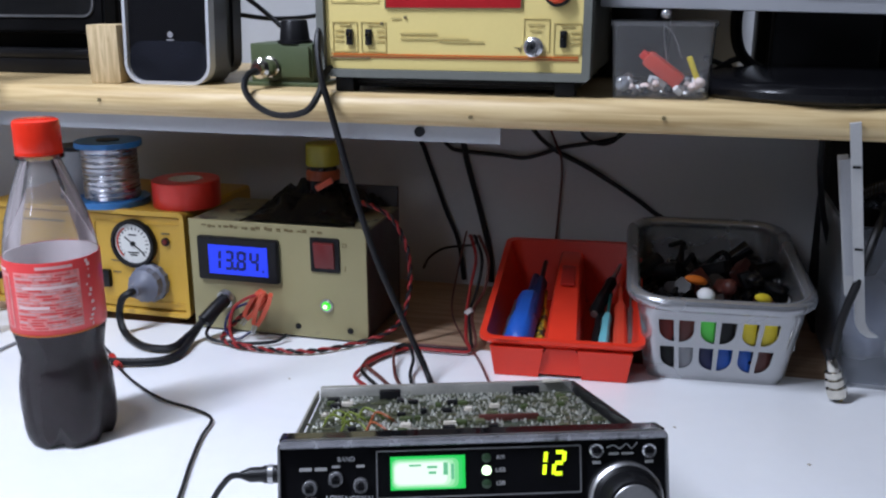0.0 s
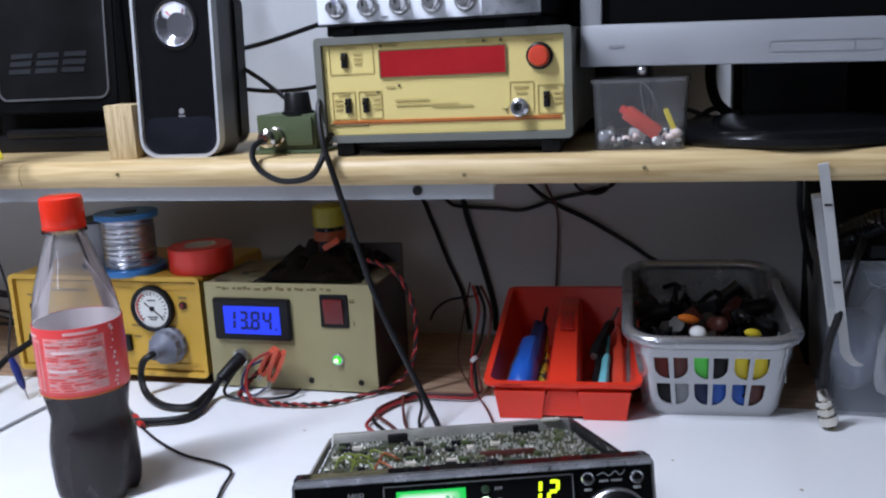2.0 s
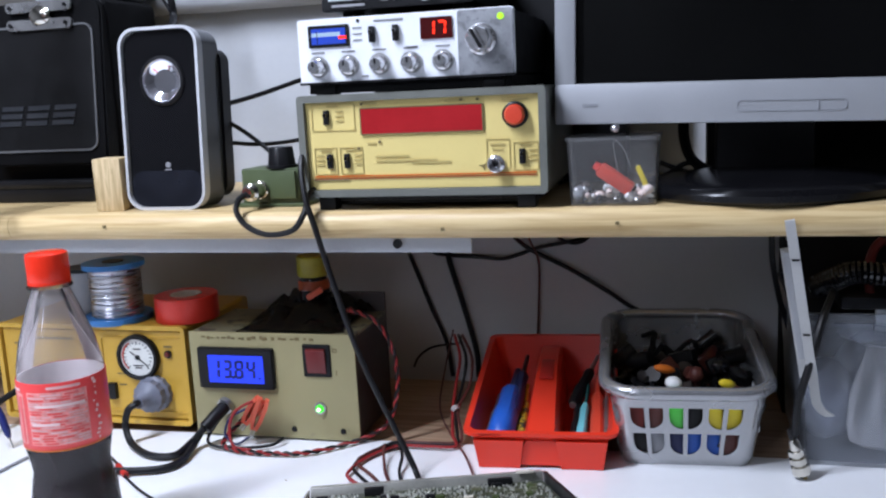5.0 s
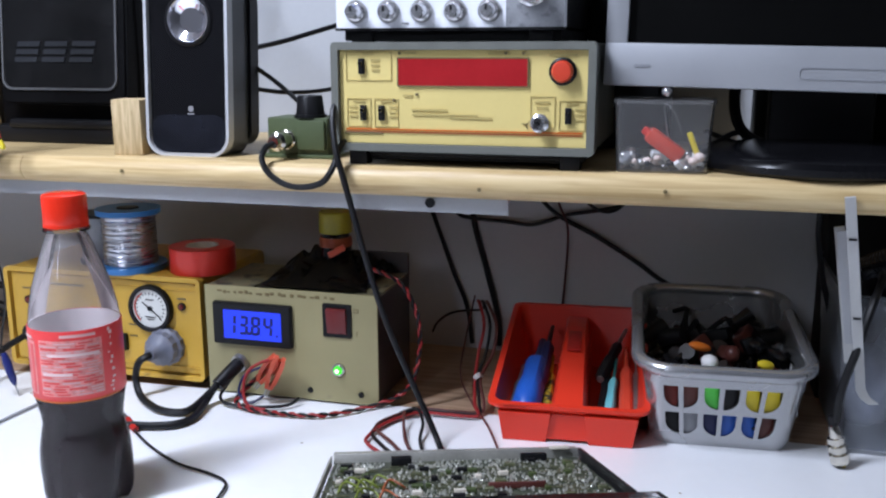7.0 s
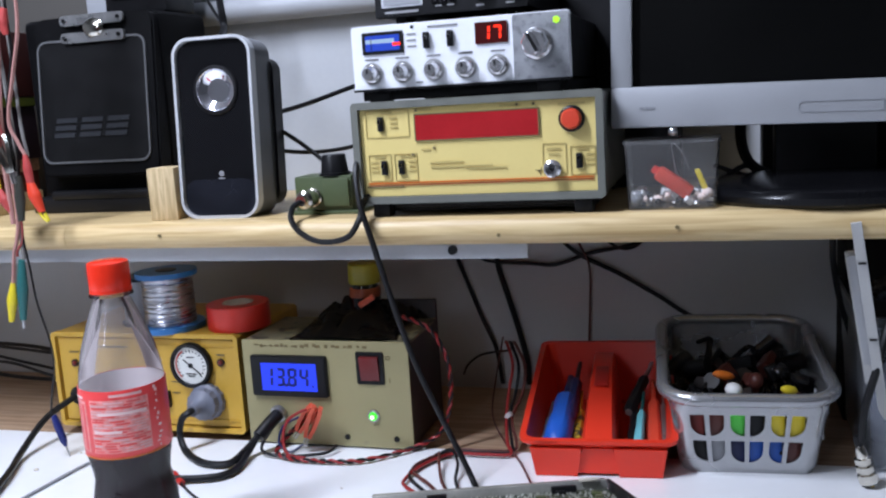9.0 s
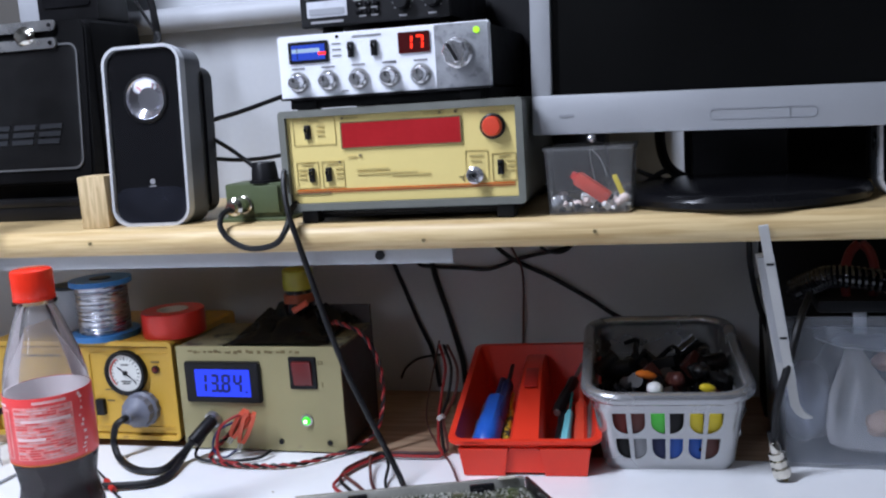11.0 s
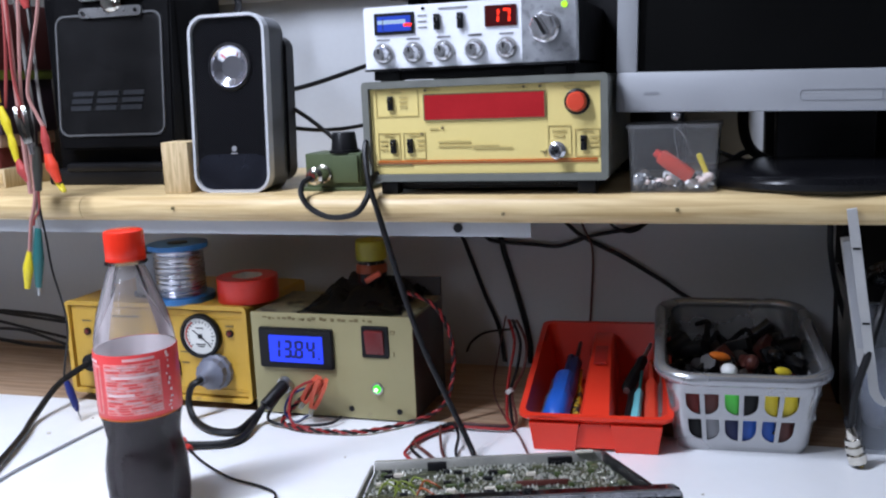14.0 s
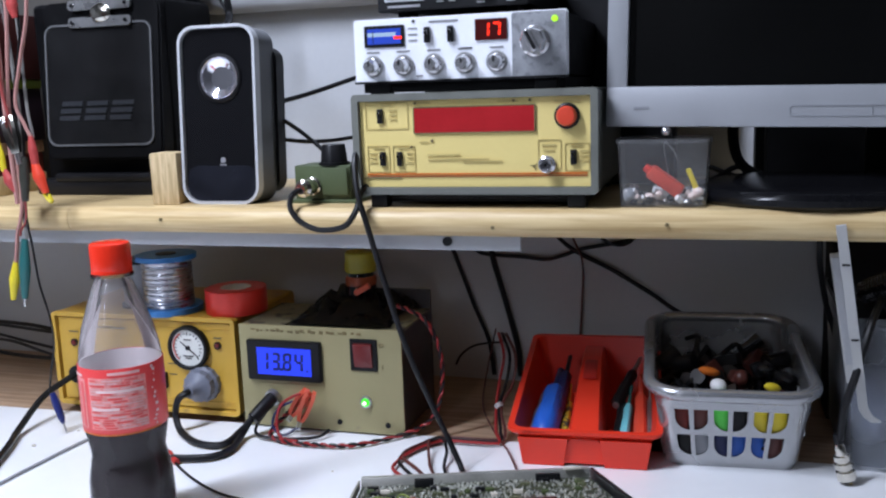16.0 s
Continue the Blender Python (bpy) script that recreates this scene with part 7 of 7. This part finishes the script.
hung([(-0.431, 0.010, 0.62), (-0.430, 0.010, 0.48), (-0.428, 0.010, 0.40), (-0.426, 0.008, 0.34), (-0.421, 0.006, 0.311)], 0.0016, GREY_WIRE, "grey test lead hanging before the shelf")
hung([(-0.4335, 0.0, 0.250), (-0.434, 0.0, 0.238), (-0.437, 0.001, 0.229), (-0.443, 0.001, 0.222), (-0.445, 0.001, 0.215)], 0.0012, LEAD_RED, "thin red wire below the dark boot")


def booted(pts, radii, mat_, label, tip=None, tip_m=None):
    """A clip in a soft boot that swells and narrows along its length."""
    c = thing("clip", pts[0], label, "clip", "hanging test leads")
    path = smooth_path([Vector(p) - Vector(pts[0]) for p in pts], 6)
    bm = bmesh.new()
    rings = []
    for i, q in enumerate(path):
        f = i / (len(path) - 1) * (len(radii) - 1)
        k = min(int(f), len(radii) - 2)
        r = radii[k] + (radii[k + 1] - radii[k]) * (f - k)
        d = (path[min(i + 1, len(path) - 1)] - path[max(i - 1, 0)]).normalized()
        x = d.cross(Vector((0, 1, 0))).normalized()
        y = d.cross(x)
        rings.append([bm.verts.new(q + r * math.cos(2 * math.pi * n / 12) * x + 0.75 * r * math.sin(2 * math.pi * n / 12) * y) for n in range(12)])
    for a, b_ in zip(rings, rings[1:]):
        for n in range(12):
            bm.faces.new((a[n], a[(n + 1) % 12], b_[(n + 1) % 12], b_[n]))
    bm.faces.new(rings[0][::-1])
    bm.faces.new(rings[-1])
    bmesh.ops.recalc_face_normals(bm, faces=bm.faces)
    part("boot", bm, mat_, c)
    if tip:
        part("tip", T([Vector(p) - Vector(pts[0]) for p in tip], 0.0016, 8, 4), tip_m or STEEL, c)
    return c


def at_y(*xz):
    return [(x, LY, z) for x, z in xz]


booted(at_y((-0.4190, 0.313), (-0.4180, 0.300), (-0.4168, 0.286)), (0.0022, 0.0048, 0.0040), CLIP_DULL, "faded red boot above the scarlet clip")
booted(at_y((-0.4175, 0.288), (-0.4140, 0.274), (-0.4080, 0.258)), (0.0036, 0.0068, 0.0034), CLIP_SCARLET, "scarlet clip with a yellow lower jaw", at_y((-0.4190, 0.280), (-0.4130, 0.262), (-0.4060, 0.251), (-0.4020, 0.250), (-0.4050, 0.2565)), CLIP_YELLOW)
booted(at_y((-0.4540, 0.281), (-0.4500, 0.270), (-0.4440, 0.259)), (0.0026, 0.0056, 0.0026), CLIP_DULL, "faded red clip hanging before the shelf")
booted(at_y((-0.4670, 0.333), (-0.4625, 0.318), (-0.4590, 0.305)), (0.0028, 0.0052, 0.0034), CLIP_YELLOW, "yellow clip hanging before the shelf")
booted(at_y((-0.4595, 0.308), (-0.4570, 0.295), (-0.4545, 0.279)), (0.0030, 0.0044, 0.0030), CLIP_YELLOW, "yellow boot below the yellow clip")
booted(at_y((-0.4715, 0.362), (-0.4710, 0.350), (-0.4700, 0.337)), (0.0034, 0.0050, 0.0042), CLIP_YELLOW, "upright yellow clip hanging before the shelf")
booted(at_y((-0.4300, 0.293), (-0.4315, 0.272), (-0.4335, 0.250)), (0.0040, 0.0056, 0.0036), BOOT_DARK, "dark olive boot below the steel clip")
booted(at_y((-0.4535, 0.189), (-0.4575, 0.171), (-0.4620, 0.150)), (0.0024, 0.0058, 0.0028), CLIP_YELLOW, "yellow clip hanging low below the shelf edge")
booted(at_y((-0.4395, 0.212), (-0.4435, 0.182), (-0.4475, 0.152)), (0.0034, 0.0062, 0.0034), TEAL_PL, "dark green clip hanging low below the shelf edge", at_y((-0.4470, 0.156), (-0.4485, 0.1435)), STEEL)
booted(at_y((-0.4200, 0.448), (-0.4235, 0.436), (-0.4215, 0.424)), (0.0034, 0.0060, 0.0030), CLIP_DULL, "faded red clip high on its lead")
crocodile("crocodile_clip", (-0.4335, LY - 0.004, 0.297), 20, 0, NICKEL, "bare bright steel crocodile clip on a test lead", ry=-8, s=1.0)
solo("test_lead", T([(-0.434, 0.796, 0.250), (-0.435, 0.796, 0.230), (-0.432, 0.796, 0.202), (-0.430, 0.797, 0.168), (-0.424, 0.800, 0.130), (-0.430, 0.808, 0.100), (-0.444, 0.816, 0.070), (-0.4515, 0.819, 0.046)], 0.0011), RUBBER, "thin black lead down to the blue probe", "test lead", "hanging test leads")
BLUE_DARK = M("dark_blue_grip", (0.012, 0.020, 0.13), 0.4)
b = thing("test_probe", (-0.4385, 0.819, 0.0), "blue test probe leaning with its tip on the bench", "probe")
m = pose(0.0, 0.0, 0.012, 0, -17, 0)
part("grip", lathe([(0.0016, 0.000), (0.0036, 0.006), (0.0042, 0.024), (0.0028, 0.034)], 14, m=m), BLUE_DARK, b)
part("tip", lathe([(0.0003, -0.0115), (0.0009, -0.006), (0.0011, 0.002)], 8, m=m), STEEL, b)
cable("heavy_lead", [(-0.40, 0.62, 0.006), (-0.432, 0.700, 0.006), (-0.462, 0.765, 0.006), (-0.483, 0.805, 0.008), (-0.487, 0.850, 0.028), (-0.474, 0.886, 0.042)], 0.0036, RUBBER, "heavy black hose from the yellow station")
cable("grey_lead", [(-0.395, 0.62, 0.002), (-0.409, 0.677, 0.002), (-0.407, 0.74, 0.002), (-0.400, 0.808, 0.002), (-0.385, 0.845, 0.002)], 0.0014, GREY_PL, "thin grey lead on the bench", "wire")
for k, (z0, z1, z2, dy) in enumerate(((0.062, 0.060, 0.058, 0.0), (0.054, 0.058, 0.050, 0.02), (0.036, 0.048, 0.030, -0.02), (0.020, 0.018, 0.026, 0.01), (0.040, 0.030, 0.016, 0.03))):
    cable("bunched_cable", [(-1.0, 1.02 + dy, z0 - 0.01), (-0.80, 1.02 + dy, z0), (-0.66, 1.0 + dy, z1), (-0.58, 0.985 + dy, (z1 + z2) / 2), (-0.53, 0.98 + dy, z2), (-0.50, 1.045, z2 - 0.02), (-0.48, 1.06, 0.0045)], 0.0020 + 0.0006 * (k % 2), RUBBER, "black cables bunched behind the yellow station", "cable", "bunched cables")
# a few specks and a screw on the white top
for x, y, s_ in ((-0.447, 0.783, 0.0022), (0.292, 0.745, 0.0012), (-0.43, 0.83, 0.0014), (0.20, 0.78, 0.0010), (-0.12, 0.79, 0.0010)):
    solo("crumb", ball(bmesh.new(), (x, y, s_ * 0.5), s_, (1.3, 1, 0.5), 8), CARD, "tiny crumb on the white bench top", "crumb", "crumbs")
